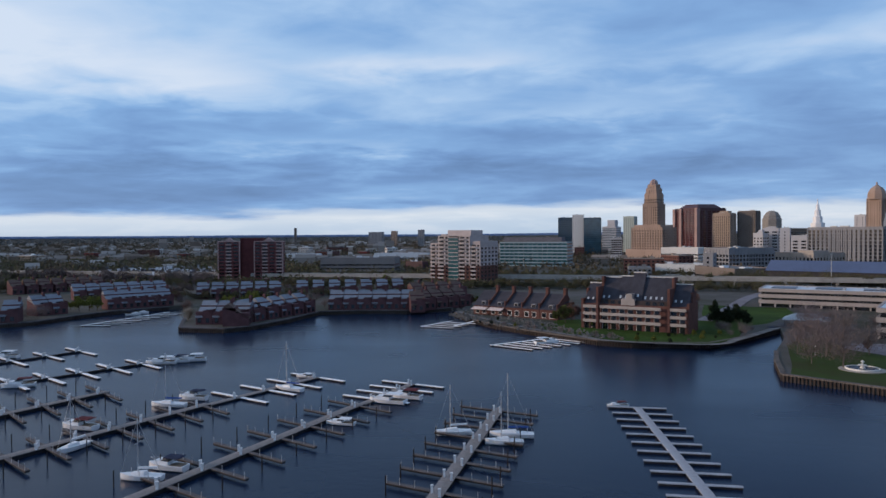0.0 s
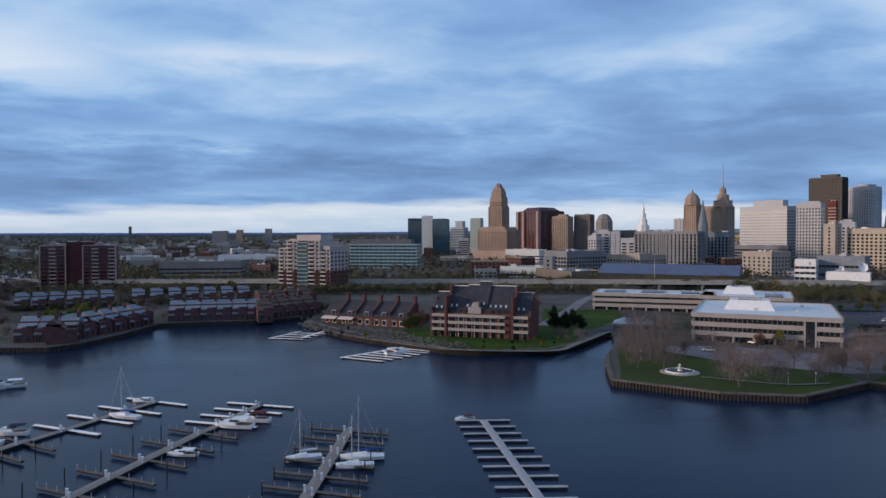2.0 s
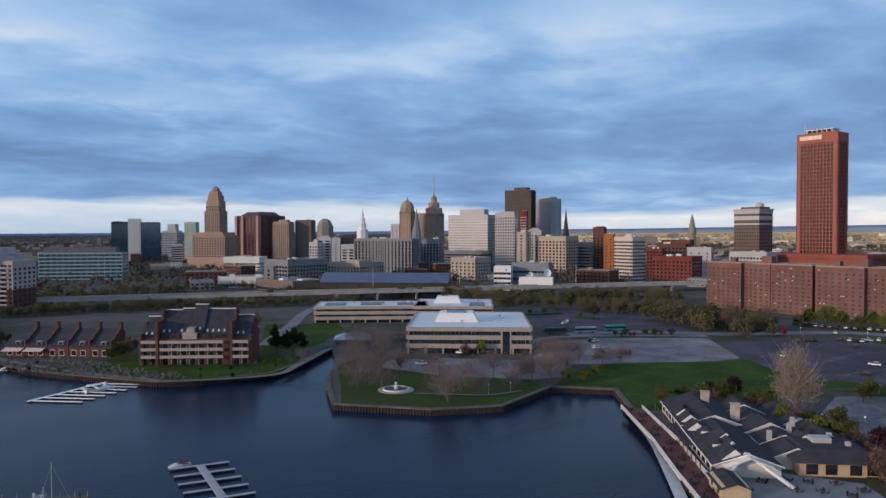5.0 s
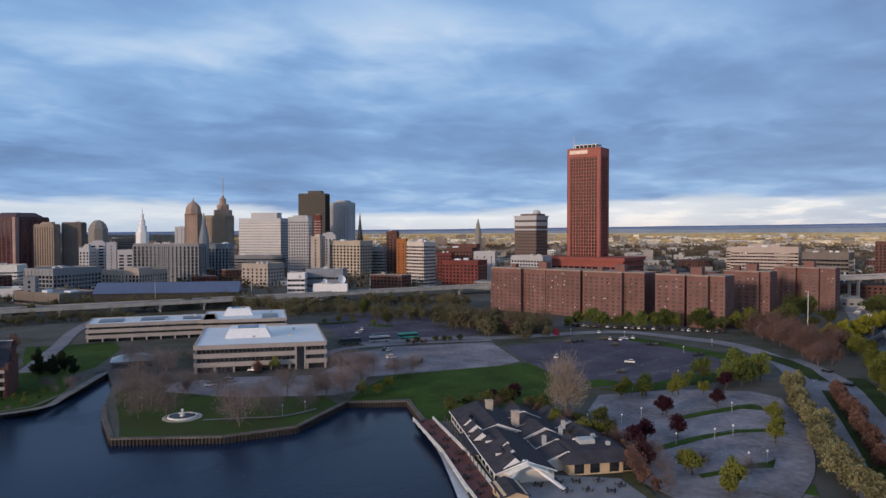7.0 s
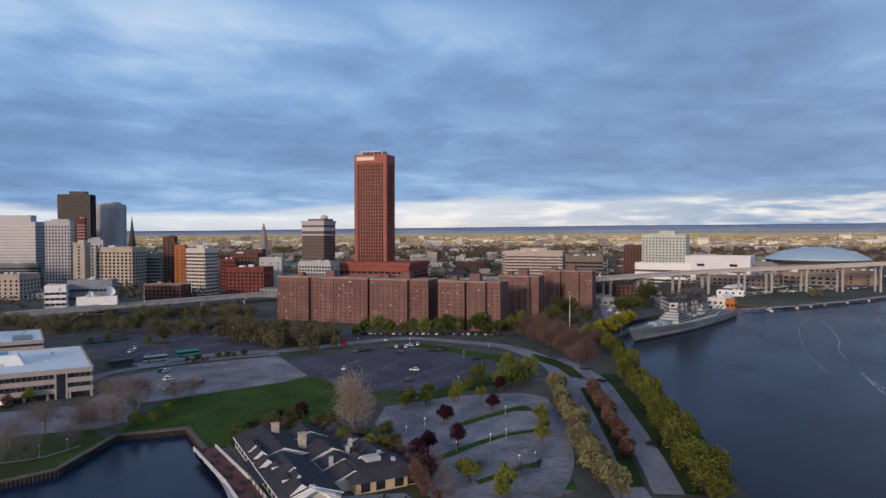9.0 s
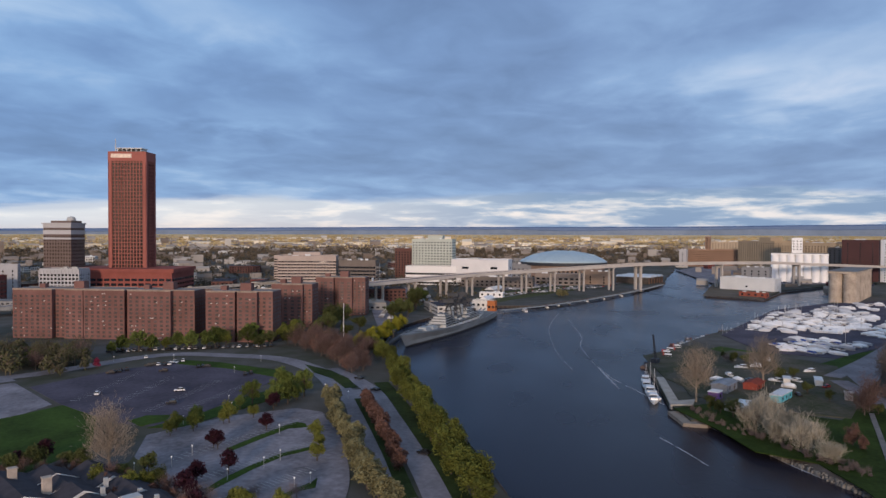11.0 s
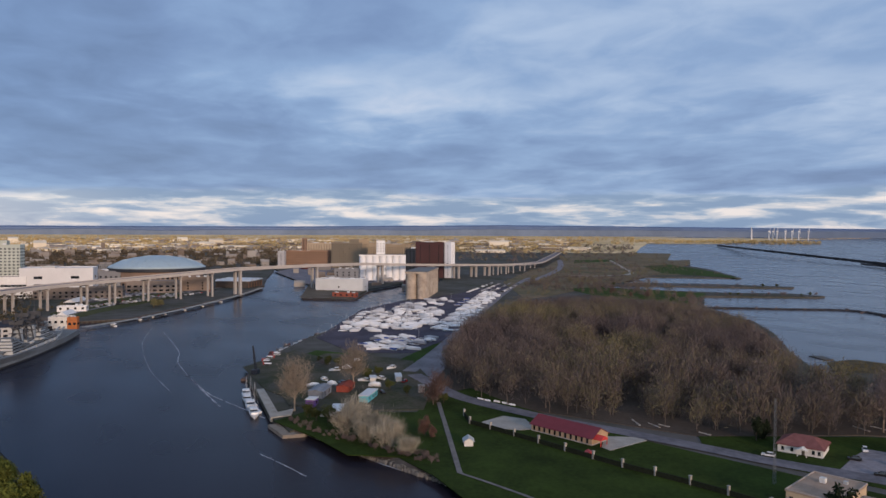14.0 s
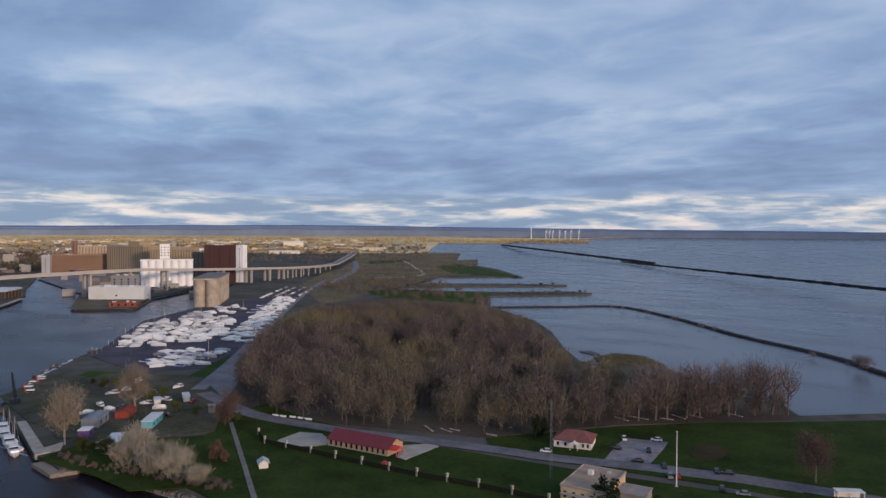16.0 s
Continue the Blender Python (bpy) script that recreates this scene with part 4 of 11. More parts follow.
def riverfront_tower():
    """Cream and brick flats with a glazed centre bay and stepped wings."""
    x, y, w, d, h, yaw = 16.5, 552, 45.5, 26, 38.5, -34.7
    e = thing("condominium_tower", x, y, CITYZ, yaw, "cream and brick stepped apartment tower with glazed bay", "apartment building", "apartment towers")
    fl = 13
    fh = h / fl
    wall = Geo()
    bays = [(-0.5, -0.32, 0.86, 0), (-0.32, -0.10, 1.0, 1.5), (0.10, 0.32, 1.0, 1.5), (0.32, 0.5, 0.90, 0)]
    for a, b, f, o in bays:
        part("wing_lower", Geo().box(a * w, b * w, -d / 2 - o, d / 2, -2, h * 0.42), BRICK, e)
        part("wing_upper", Geo().box(a * w, b * w, -d / 2 - o, d / 2, h * 0.42, h * f), FLATC, e)
        for i in range(int(fl * f)):
            z = i * fh
            m, s = (a + b) / 2 * w, (b - a) * w
            part("balcony", Geo().box(m - s * .44, m + s * .10, -d / 2 - o - 1.6, -d / 2 - o, z, z + .2).box(m - s * .44, m + s * .10, -d / 2 - o - 1.6, -d / 2 - o - 1.5, z + .2, z + 1.1), FLATC, e)
            part("window", Geo().box(m - s * .40, m + s * .02, -d / 2 - o - .06, -d / 2 - o + .1, z + .4, z + fh - .5), GLASSD, e)
            part("window", Geo().box(m + s * .18, m + s * .40, -d / 2 - o - .06, -d / 2 - o + .1, z + .9, z + fh - .6), GLASSD, e)
    part("bay", Geo().box(-0.10 * w, 0.10 * w, -d / 2 - 2.5, d / 2, -2, h * 0.97), TEALG, e, "teal glazed centre bay")
    for i in range(fl + 1):
        part("bay_band", Geo().box(-0.102 * w, 0.102 * w, -d / 2 - 2.6, -d / 2 - 2.4, i * h * .97 / fl - .2, i * h * .97 / fl + .3), FLATC, e)
    part("side_window_grid", panes(Geo(), w, d, 1, h * .85, fh, 4.2, 1.9, 1.6, 0.12, "lr"), GLASSD, e, kind="stuff")
    part("penthouse", Geo().box(-.22 * w, .25 * w, -d * .3, d * .35, h, h + 4.5).box(-.36 * w, -.25 * w, -d * .3, d * .2, h * .9, h + 1.5), FLATC, e)
    part("roof", Geo().box(-.33 * w, .33 * w, -d / 2 - 1.9, d / 2 + .3, h, h + .5), FLATC, e)


riverfront_tower()


# ---- brick flats by the river ----
def cross_flats(px, py, yaw, w, d, h, wings):
    """Brown brick slab of twelve floors with projecting wings."""
    e = thing("apartment_block", px, py, CITYZ, yaw, "brown brick public housing block of twelve floors", "apartment building", "riverside brick flats")
    fl = 12
    fh = (h - 1) / fl
    g = Geo().cbox(0, 0, w, d, -2, h)
    part("wall", g, BRICK2, e)
    wi = panes(Geo(), w, d, 0.6, h - .6, fh, 3.4, 1.5, 1.5, 0.08)
    part("window_grid", wi, mat("curtained_window", (.07, .05, .048), .4, .7, .3, 1.), e, "small paired windows", kind="stuff")
    ac = Geo()
    rd = random.Random(int(px * 7 + py))
    for k in range(int(w * .35)):
        xx, zz = rd.uniform(-w / 2 + 1, w / 2 - 1), 1.2 + fh * rd.randrange(fl)
        yy = -d / 2 - max([o for a, b, o in wings if a < xx < b] or [0])
        ac.box(xx - .35, xx + .35, yy - .3, yy, zz, zz + .45)
    part("window_unit_rest", ac, WHITEW, e, kind="stuff")
    for a, b, o in wings:
        part("wing", Geo().box(a, b, -d / 2 - o, -d / 2, -2, h - .2), BRICK2, e)
        part("wing_window_grid", panes(Geo(), b - a, o * 2 + .01, 0.6, h - .6, fh, 3.6, 1.7, 1.45, 0.06, "flr", cx=(a + b) / 2, cy=-d / 2), mat("curtained_window", (.07, .05, .048), .4, .7, .3, 1.), e, kind="stuff")
        part("wing_roof", Geo().box(a + .3, b - .3, -d / 2 - o + .3, -d / 2, h - .2, h + .1), ROOFGREY, e)
        part("wing_coping", Geo().box(a - .1, b + .1, -d / 2 - o - .1, -d / 2 - o + .3, h - .2, h + .4), mat("coping", (.30, .24, .2), .8), e)
    part("coping", Geo().box(-w / 2 - .1, w / 2 + .1, -d / 2 - .1, -d / 2 + .3, h, h + .6).box(-w / 2 - .1, w / 2 + .1, d / 2 - .3, d / 2 + .1, h, h + .6), mat("coping", (.30, .24, .2), .8), e)
    part("roof", Geo().box(-w / 2 + .3, w / 2 - .3, -d / 2 + .3, d / 2 - .3, h, h + .3), ROOFGREY, e)
    part("lift_house", Geo().cbox(w * .05, 0, 7, 6, h + .3, h + 5), BRICK2, e)
    part("lift_house", Geo().cbox(-w * .3, 1, 4, 4, h + .3, h + 3), BRICK2, e)


HF = 31.5
cross_flats(449, 270.3, -90, 75.6, 18, HF, [(-35, -8.6, 4.0), (-0.2, 12.2, 4.0), (12.7, 39.9, 4.0),])
cross_flats(447, 207.3, -90, 44.6, 18, HF, [(-19.7, 8.3, 4.0),])
cross_flats(445, 155.1, -90, 43.5, 18, HF, [(-19.7, -1.4, 4.0), (0.1, 12.8, 4.0),])
cross_flats(513, 140.4, -90, 30.2, 18, HF, [(-6, 9, 4.0),])
cross_flats(593, 121.7, -90, 42.2, 18, HF, [(-13.8, -4.9, 4.0), (-0.5, 10.8, 4.0),])

# ---- waterfront offices ----
def strip_office(x, y, w, d, yaw, h, floors, label, skylight=None, slot=None, panels=()):
    """Cream floor bands over dark window strips, ground floor on columns, pale flat roof."""
    e = thing("office_building", x, y, LAND, yaw, label, "office building", "waterfront offices")
    part("core", Geo().cbox(0, 0, w - 1.6, d - 1.6, -1, h - .5), GLASSD, e, "dark ribbon glazing")
    fh = h / floors
    for i in range(1, floors + 1):
        z1 = i * fh + (0.5 if i == floors else 0.62)
        z0 = i * fh - 1.25
        for s in (-1, 1):
            part("spandrel", Geo().box(-w / 2, w / 2, s * (d / 2) - .45, s * (d / 2) + .45, z0, z1), CREAM, e)
            part("spandrel", Geo().box(s * (w / 2) - .45, s * (w / 2) + .45, -d / 2 + .45, d / 2 - .45, z0, z1), CREAM, e)
    k = max(4, int(w / 7))
    for i in range(k + 1):
        a = -w / 2 + .5 + (w - 1) * i / k
        for s in (-1, 1):
            part("column", Geo().cbox(a, s * (d / 2 - .1), .8, .8, -1, fh - 1.4), CREAM, e)
    for i in range(1, floors):
        m = Geo()
        for j in range(int(w / 1.8)):
            m.cbox(-w / 2 + 1 + j * 1.8, -d / 2 + .75, .08, .12, i * fh + .7, (i + 1) * fh - 1.4)
        part("mullion_grid", m, STEEL, e, kind="stuff")
    if slot is not None:
        part("stair_slot", Geo().box(slot - 1.6, slot + 1.6, -d / 2 - .5, -d / 2 + .6, 0, h - fh * .35), GLASSD, e, "dark glazed stair slot")
        for q in (-1, 1):
            part("slot_jamb", Geo().box(slot + q * 1.9 - .3, slot + q * 1.9 + .3, -d / 2 - .6, -d / 2 + .5, 0, h + .5), CREAM, e)
    part("roof", Geo().cbox(0, 0, w - .9, d - .9, h - .1, h + .15), ROOFWHITE, e, "pale membrane roof")
    for i, (a, b, ww, dd) in enumerate(panels):
        part("roof_panel", Geo().cbox(a, b, ww, dd, h + .15, h + .6), mat("solar_dark", (.05, .06, .08), .3), e, "dark roof panel array")
    if skylight:
        sx, sy, sw, sd = skylight
        part("skylight", Geo().cbox(sx, sy, sw, sd, h + .15, h + 4.2, 2.2), WHITE, e, "white sloped skylight monitor")
        part("skylight_glazing", Geo().cbox(sx, sy - .2, sw * .45, sd * .55, h + 4.2, h + 4.4), GLASSB, e)
    for i in range(5):
        a, b = random.uniform(-.4, .4) * w, random.uniform(-.35, .4) * d
        part("vent", Geo().cbox(a, b, 1.2, 1.2, h + .15, h + 1.1), STEEL, e)
    return e


strip_office(199.5, 268, 54, 60, -36.7, 11.0, 3, "cream banded three-storey office with white roof", (-6, -2, 20, 16), slot=16)
strip_office(205.5, 374.5, 66, 30, -31, 9.2, 3, "low cream banded office wing with roof panels", None, panels=((-22, 0, 12, 14), (0, 2, 14, 14), (20, 0, 10, 12)))
strip_office(250, 352, 46, 46, -36.7, 9.2, 3, "rear cream banded office wing with skylight", (-4, 4, 17, 14), panels=((14, -8, 9, 18),))


# ---- condominiums ----
def condo():
    e = thing("condominium", CX, CY, LAND + .8, CYAW, "brick condominium with cream balconies and steep dark roofs", "apartment building", "waterfront homes")
    w, d = 46.0, 17.0
    part("wall", Geo().cbox(0, 0, w, d, -1.5, 9.6), BRICK, e)
    # roofs step up towards the middle
    bays = [(-23, -16.2, 9.0, 17.6), (-15.6, -8.0, 9.2, 20.2), (-8.0, -2.6, 9.2, 20.8), (-2.6, 3.0, 9.6, 22.4), (3.0, 14.8, 9.2, 20.6), (16.0, 23, 9.0, 18.0)]
    for a, b, z0, z1 in bays:
        vs = [(a, -d / 2 + .2, z0), (b, -d / 2 + .2, z0), (b, 0.5, z1), (a, 0.5, z1), (a, d / 2 - .5, z0 + 1), (b, d / 2 - .5, z0 + 1), (a, -d / 2 + .2, z0 - 1), (b, -d / 2 + .2, z0 - 1), (b, d / 2 - .5, z0 - 1), (a, d / 2 - .5, z0 - 1)]
        part("roof", Geo().add(vs, [(0, 1, 2, 3), (3, 2, 5, 4), (0, 3, 4, 9, 6), (1, 7, 8, 5, 2), (6, 7, 1, 0), (4, 5, 8, 9)]), ROOFDARK, e, "steep dark shingle roof")
        part("ridge_cap", Geo().box(a - .1, b + .1, .3, .8, z1 - .1, z1 + .25), WHITEW, e)
        for k in range(int((b - a) / 2.6)):
            xx = a + 1.3 + k * 2.4
            sk = part("skylight", Geo().cbox(0, 0, .8, 1.2, 0, .12), mat("skylight_pane", (.45, .5, .55), .2), e, loc=(xx, -d / 2 + 2.6, z0 + (z1 - z0) * .29))
            sk.rotation_euler = (math.atan2(z1 - z0, d / 2), 0, 0)
    for x, o, zt in ((-23.2, .8, 15.5), (-15.9, 1.8, 20.6), (15.4, 1.8, 20.6), (23.2, .8, 15.0)):
        part("fin_wall", Geo().box(x - .5, x + .5, -d / 2 - o, d / 2 - 2, -1.5, zt - 4).box(x - .5, x + .5, -3, 3, zt - 4, zt), BRICK, e, "brick fin wall and chimney")
    for i in range(3):
        z = i * 2.95
        for a, b in [(-22.6, -16.2), (-14.8, 12.0), (15.4, 22.6)]:
            part("balcony", Geo().box(a, b, -d / 2 - 1.7, -d / 2, z + 2.0, z + 2.25).box(a, b, -d / 2 - 1.7, -d / 2 - 1.55, z + 2.25, z + 3.2), CREAM, e, "cream concrete balcony")
            k = max(2, int((b - a) / 3.4))
            for j in range(k):
                m = a + (b - a) * (j + .5) / k
                win = part("window", Geo().box(m - 1.15, m + 1.15, -d / 2 - .07, -d / 2 + .1, z - .8, z + 1.7), GLASSD, e)
                part("window_frame", Geo().box(m - 1.3, m + 1.3, -d / 2 - .04, -d / 2 + .04, z - .9, z + 1.8), WHITEW, win)
            for j in range(k + 1):
                m = a + .3 + (b - a - .6) * j / k
                part("post", Geo().box(m - .18, m + .18, -d / 2 - 1.6, -d / 2 - 1.2, z - .9, z + 2.0), BRICK, e)
    # loggia wall coloured dark for the shade below the roof
    part("loggia_wall", Geo().box(-14.8, 14.4, -d / 2 + .3, -d / 2 + 3.5, 9.4, 11.4), mat("recess_shade", (.06, .05, .05), .9), e, "shaded loggia strip below the roof")
    for m in (-12.5, -9.5, -6, 6, 9, 12):
        part("window", Geo().box(m - .9, m + .9, -d / 2 + .2, -d / 2 + .4, 9.7, 11.1), GLASSD, e)
    part("bay", Geo().box(-5.5, .5, -d / 2 - .5, -d / 2 + 2.5, 9.4, 12.0).box(-3.4, -.6, -d / 2 - .3, -d / 2 + 4, 12.0, 14.0), CREAM, e, "cream top-floor bay")
    part("side_window_grid", panes(Geo(), w, d, 0, 11, 3.05, 5, 1.6, 1.5, .1, "lr"), GLASSD, e, kind="stuff")


CX, CY, CYAW = 81.5, 293.0, -31.4
condo()
bpy.data.objects["condominium"].scale = (.925, 1, 1)


def brick_house(x, y, yaw, w, label, awning=False, end=False):
    e = thing("townhouse", x, y, LAND + .6, yaw, label, "house", "waterfront homes")
    d = 12.0
    part("wall", Geo().cbox(0, 0, w, d, -1, 4.0).box(-w / 2, w / 2, 0, d / 2, 4.0, 6.2), BRICK, e)
    vs = [(-w / 2, -d / 2 - .4, 3.8), (w / 2, -d / 2 - .4, 3.8), (w / 2, d / 4, 10.6), (-w / 2, d / 4, 10.6), (w / 2, d / 2, 6.0), (-w / 2, d / 2, 6.0)]
    part("roof", Geo().add(vs, [(0, 1, 2, 3), (3, 2, 4, 5), (0, 3, 5), (1, 4, 2), (0, 5, 4, 1)]), ROOFDARK, e, "steep dark shingle roof")
    part("fire_wall", Geo().box(w / 2 - .25, w / 2 + .25, -d / 2 - .1, d / 2, -1, 6.6).add([(w / 2 - .25, -d / 2, 5.6), (w / 2 + .25, -d / 2, 5.6), (w / 2 + .25, d / 4, 11.6), (w / 2 - .25, d / 4, 11.6), (w / 2 + .25, d / 2, 7.8), (w / 2 - .25, d / 2, 7.8)], [(0, 1, 2, 3), (3, 2, 4, 5), (0, 3, 5), (1, 4, 2)]), BRICK, e)
    part("chimney", Geo().cbox(w / 2 - .3, d * .22, 1.4, 1.8, 8, 13.2).cbox(w / 2 - .3, d * .22, 1.7, 2.1, 13.2, 13.5), BRICK, e)
    for sx in (-.24, .2):
        win = part("window", Geo().box(sx * w - 1, sx * w + 1, -d / 2 - .08, -d / 2 + .1, .2, 2.3), GLASSD, e)
        part("window_frame", Geo().box(sx * w - 1.15, sx * w + 1.15, -d / 2 - .05, -d / 2 + .05, 0, 2.5), WHITEW, win)
    # dormer greyed, with its shade put into the colour
    part("dormer", Geo().box(-1.1 + w * .12, 1.1 + w * .12, -d / 2 + .5, 0, 4.2, 6.0), mat("shaded_dormer", (.30, .29, .29), .8), e)
    part("dormer_window", Geo().box(-.8 + w * .12, .8 + w * .12, -d / 2 + .42, -d / 2 + .6, 4.5, 5.7), GLASSD, e)
    if awning:
        part("awning", Geo().add([(-w / 2 + .5, -d / 2, 3.3), (w / 2 - .5, -d / 2, 3.3), (w / 2 - .5, -d / 2 - 3, 2.3), (-w / 2 + .5, -d / 2 - 3, 2.3), (-w / 2 + .5, -d / 2, 3.1), (w / 2 - .5, -d / 2, 3.1), (w / 2 - .5, -d / 2 - 3, 2.1), (-w / 2 + .5, -d / 2 - 3, 2.1)], [(0, 3, 2, 1), (4, 5, 6, 7), (3, 7, 6, 2), (0, 4, 7, 3), (1, 2, 6, 5)]), mat("pale_awning", (.62, .52, .48), .8), e, "pale pink awning")
    return e


for i in range(5):
    t = (i + .5) / 5
    brick_house(15 + 37 * t + 3.7, 351 - 29 * t + 4.8, -38.6, 9.2, "red brick townhouse with steep dark roof and chimney", awning=i < 2)


def slate_house(name, w, d, wall, roof):
    """Saltbox townhouse with a long pitched roof, a notch for its terrace and a curved gable."""
    e = thing(name, 0, 0, 0, 0, "waterfront townhouse with sloping slate-blue roof and recessed terrace", "house", "quayside townhouses")
    part("wall", Geo().cbox(0, 0, w, d, -1, 5.2).box(-w / 2, w / 2, 0, d / 2, 5.2, 7.6), wall, e)
    vs = [(-w / 2, -d * .12, 6.0), (w / 2, -d * .12, 6.0), (w / 2, d * .3, 9.6), (-w / 2, d * .3, 9.6), (w / 2, d / 2 + .3, 7.4), (-w / 2, d / 2 + .3, 7.4), (-w / 2, -d * .12, 5.7), (w / 2, -d * .12, 5.7)]
    part("roof", Geo().add(vs, [(0, 1, 2, 3), (3, 2, 4, 5), (0, 3, 5, 6), (1, 7, 4, 2), (6, 7, 1, 0), (6, 5, 4, 7)]), roof, e, "slate-blue metal roof")
    # the sloping apron over one half, with its curved edge
    pr = [(-d / 2 - .4, 3.2), (-d / 2 - .2, 3.5), (-d * .38, 3.9), (-d * .28, 4.6), (-d * .2, 5.4), (-d * .12, 6.0)]
    vs = [(x, a, b + o) for x in (-w / 2, -w * .08) for o in (0, -.5) for a, b in pr]
    k = len(pr)
    fs = [(i, i + 1, 2 * k + i + 1, 2 * k + i) for i in range(k - 1)] + [(k + i + 1, k + i, 3 * k + i, 3 * k + i + 1) for i in range(k - 1)] + [(i + 1, i, k + i, k + i + 1) for i in range(k - 1)] + [(2 * k + i, 2 * k + i + 1, 3 * k + i + 1, 3 * k + i) for i in range(k - 1)]
    part("apron_roof", Geo().add(vs, fs), roof, e)
    part("terrace_opening", Geo().box(-w * .02, w / 2 - .5, -d * .16, -d * .1, 3.0, 5.6), GLASSD, e, "dark recessed terrace glazing")
    part("terrace_rail", Geo().box(-w * .05, w / 2 - .2, -d / 2 - .1, -d / 2 + .1, 5.0, 5.9).box(w / 2 - .35, w / 2 - .05, -d / 2, -d * .1, 5, 6.2), wall, e)
    for sx in (-.28, .22):
        part("window", Geo().box(sx * w - .8, sx * w + .8, -d / 2 - .07, -d / 2 + .1, .4, 2.4), GLASSD, e)
    part("chimney", Geo().cbox(w / 2 - .7, d * .25, 1, 1.2, 7, 11), wall, e)
    return e


def row(proto, ax, ay, bx, by, n, z=LAND + .4, back=6.0):
    yaw = math.degrees(math.atan2(by - ay, bx - ax))
    nx, ny = -math.sin(radians(yaw)), math.cos(radians(yaw))
    for i in range(n):
        t = (i + .5) / n
        copy_thing(proto, pose(ax + (bx - ax) * t + nx * back, ay + (by - ay) * t + ny * back, z, 0, 0, yaw))


DKBRICK = mat("shaded_brown_brick", (0.108, 0.056, 0.060), .9, .25, .3, 4.0)
house_a = slate_house("townhouse", 7.4, 11, DKBRICK, ROOFBLUE)
house_a.location = (-201.5, 329.1, LAND + .4)
house_a.rotation_euler = (0, 0, radians(18))
house_b = slate_house("townhouse", 7.4, 11, DKBRICK, mat("brown_shingle", (.14, .10, .085), .85, .25, .3, 4.))
tagged(house_b, "brown brick townhouse with brown sloping roof")
house_b.location = (-13.8, 369.3, LAND + .4)
house_b.rotation_euler = (0, 0, radians(8))
for q in ([(-201.6, 350.4), (-192.5, 362.8), 2], [(-179.8, 379), (-153.5, 402.5), 5], [(-110.6, 314), (-87.4, 312.8), 3], [(-86.1, 321.1), (-64.8, 363.8), 5], [(-60.9, 372.1), (-14.8, 372.3), 6],
          [(-155.8, 443), (-103.8, 456), 6], [(-97.3, 459.9), (-24.4, 472.7), 7], [(-228.4, 436), (-182.4, 470.5), 7], [(-221.5, 292.7), (-209.7, 329.6), 6]):
    (ax, ay), (bx, by), k = q
    row(house_a, ax, ay, bx, by, k)
for q in ([(-9.7, 372), (15.8, 391.9), 4], [(-17, 429.5), (16.5, 451.7), 4], [(-295.7, 483.4), (-253, 532), 7], [(-84.1, 304.7), (-86, 319), 1]):
    (ax, ay), (bx, by), k = q
    row(house_b, ax, ay, bx, by, k)

# ---- lawns, lots and roads ----
STONEPATH = mat("stone_path", (.18, .17, .165), .9, .3, .3, 3.)
Z1, Z2, Z3 = LAND + .04, LAND + .08, LAND + .12
patch("lawn", [(120.5, 247.5), (103.4, 209.2), (95.7, 194.3), (115.8, 173), (135.8, 165.2), (162.1, 175.1), (169.6, 195.4), (137.8, 240.7), (142.6, 270.5)], mat("thin_park_grass", (.044, .078, .018), .95, .45, .08, .7, .03, col2=(.048, .052, .022)), Z1, "mown lawn of the small point park", "lawn")
patch("lawn", [(167.3, 176.2), (183.4, 161.7), (163.6, 138), (169.9, 132.3), (184.9, 130.2), (214.5, 123.4), (255.9, 145), (268.9, 165.5), (252.7, 172.7), (208.9, 195.7), (182.7, 185.2)], GRASS, Z1, "broad mown green lawn by the basin", "lawn")
patch("lawn", [(126.5, 345.8), (143.1, 387.6), (179.2, 369.4), (171.3, 344.5), (141.1, 306.4), (119.2, 292.4), (106.1, 279.8)], GRASS, Z1, "lawn beside the condominium", "lawn")
patch("lawn", [(40.4, 293.5), (51.9, 322), (63.9, 324.5), (137.4, 327.6), (134.7, 315.4), (110.9, 264.3), (94.4, 248.8), (62.5, 258.2), (52.3, 271.5)], GRASS, Z2, "planted lawn round the condominium", "lawn")
patch("parking_lot", [(134.5, 238.8), (145.4, 250), (167, 240.4), (190, 219.1), (218.2, 232.5), (226.2, 222.5), (182.7, 185.2), (169.9, 186.6), (146.2, 210.4)], LOT, Z1, "worn grey parking loop in the park", "parking lot")
patch("parking_lot", [(303.7, 350.9), (379.7, 374.6), (381, 304.4), (329.1, 237.5), (301.9, 236.8), (282.2, 248.3), (258.5, 271.4)], ASPHALT, Z1, "dark asphalt parking lot with bays", "parking lot")
patch("parking_lot", [(228.7, 247.6), (262.8, 242.6), (305.7, 213), (268, 170.9), (252.7, 172.7), (208.9, 195.7), (198.5, 201.4)], LOT, Z1, "pale worn parking apron", "parking lot")
patch("parking_lot", [(269.6, 168.9), (297.2, 200), (337.3, 183.3), (362.2, 158.9), (345.1, 119.1), (329.1, 95.5), (291.4, 101.2), (259.3, 106.1), (240.7, 113.6), (243.8, 131.8)], ASPHALT, Z2, "large dark asphalt parking lot", "parking lot")
patch("parking_lot", [(207, 105.2), (229.8, 112.7), (256.6, 94), (270.8, 72.1), (265.6, 60.3), (239.6, 51.6), (204.2, 40.7), (170.6, 31.2), (162.4, 36.2), (149.3, 52.3), (156.4, 65.7), (173, 79.2), (182.5, 92.5)], LOT, Z1, "worn grey parking lot with planted strips", "parking lot")
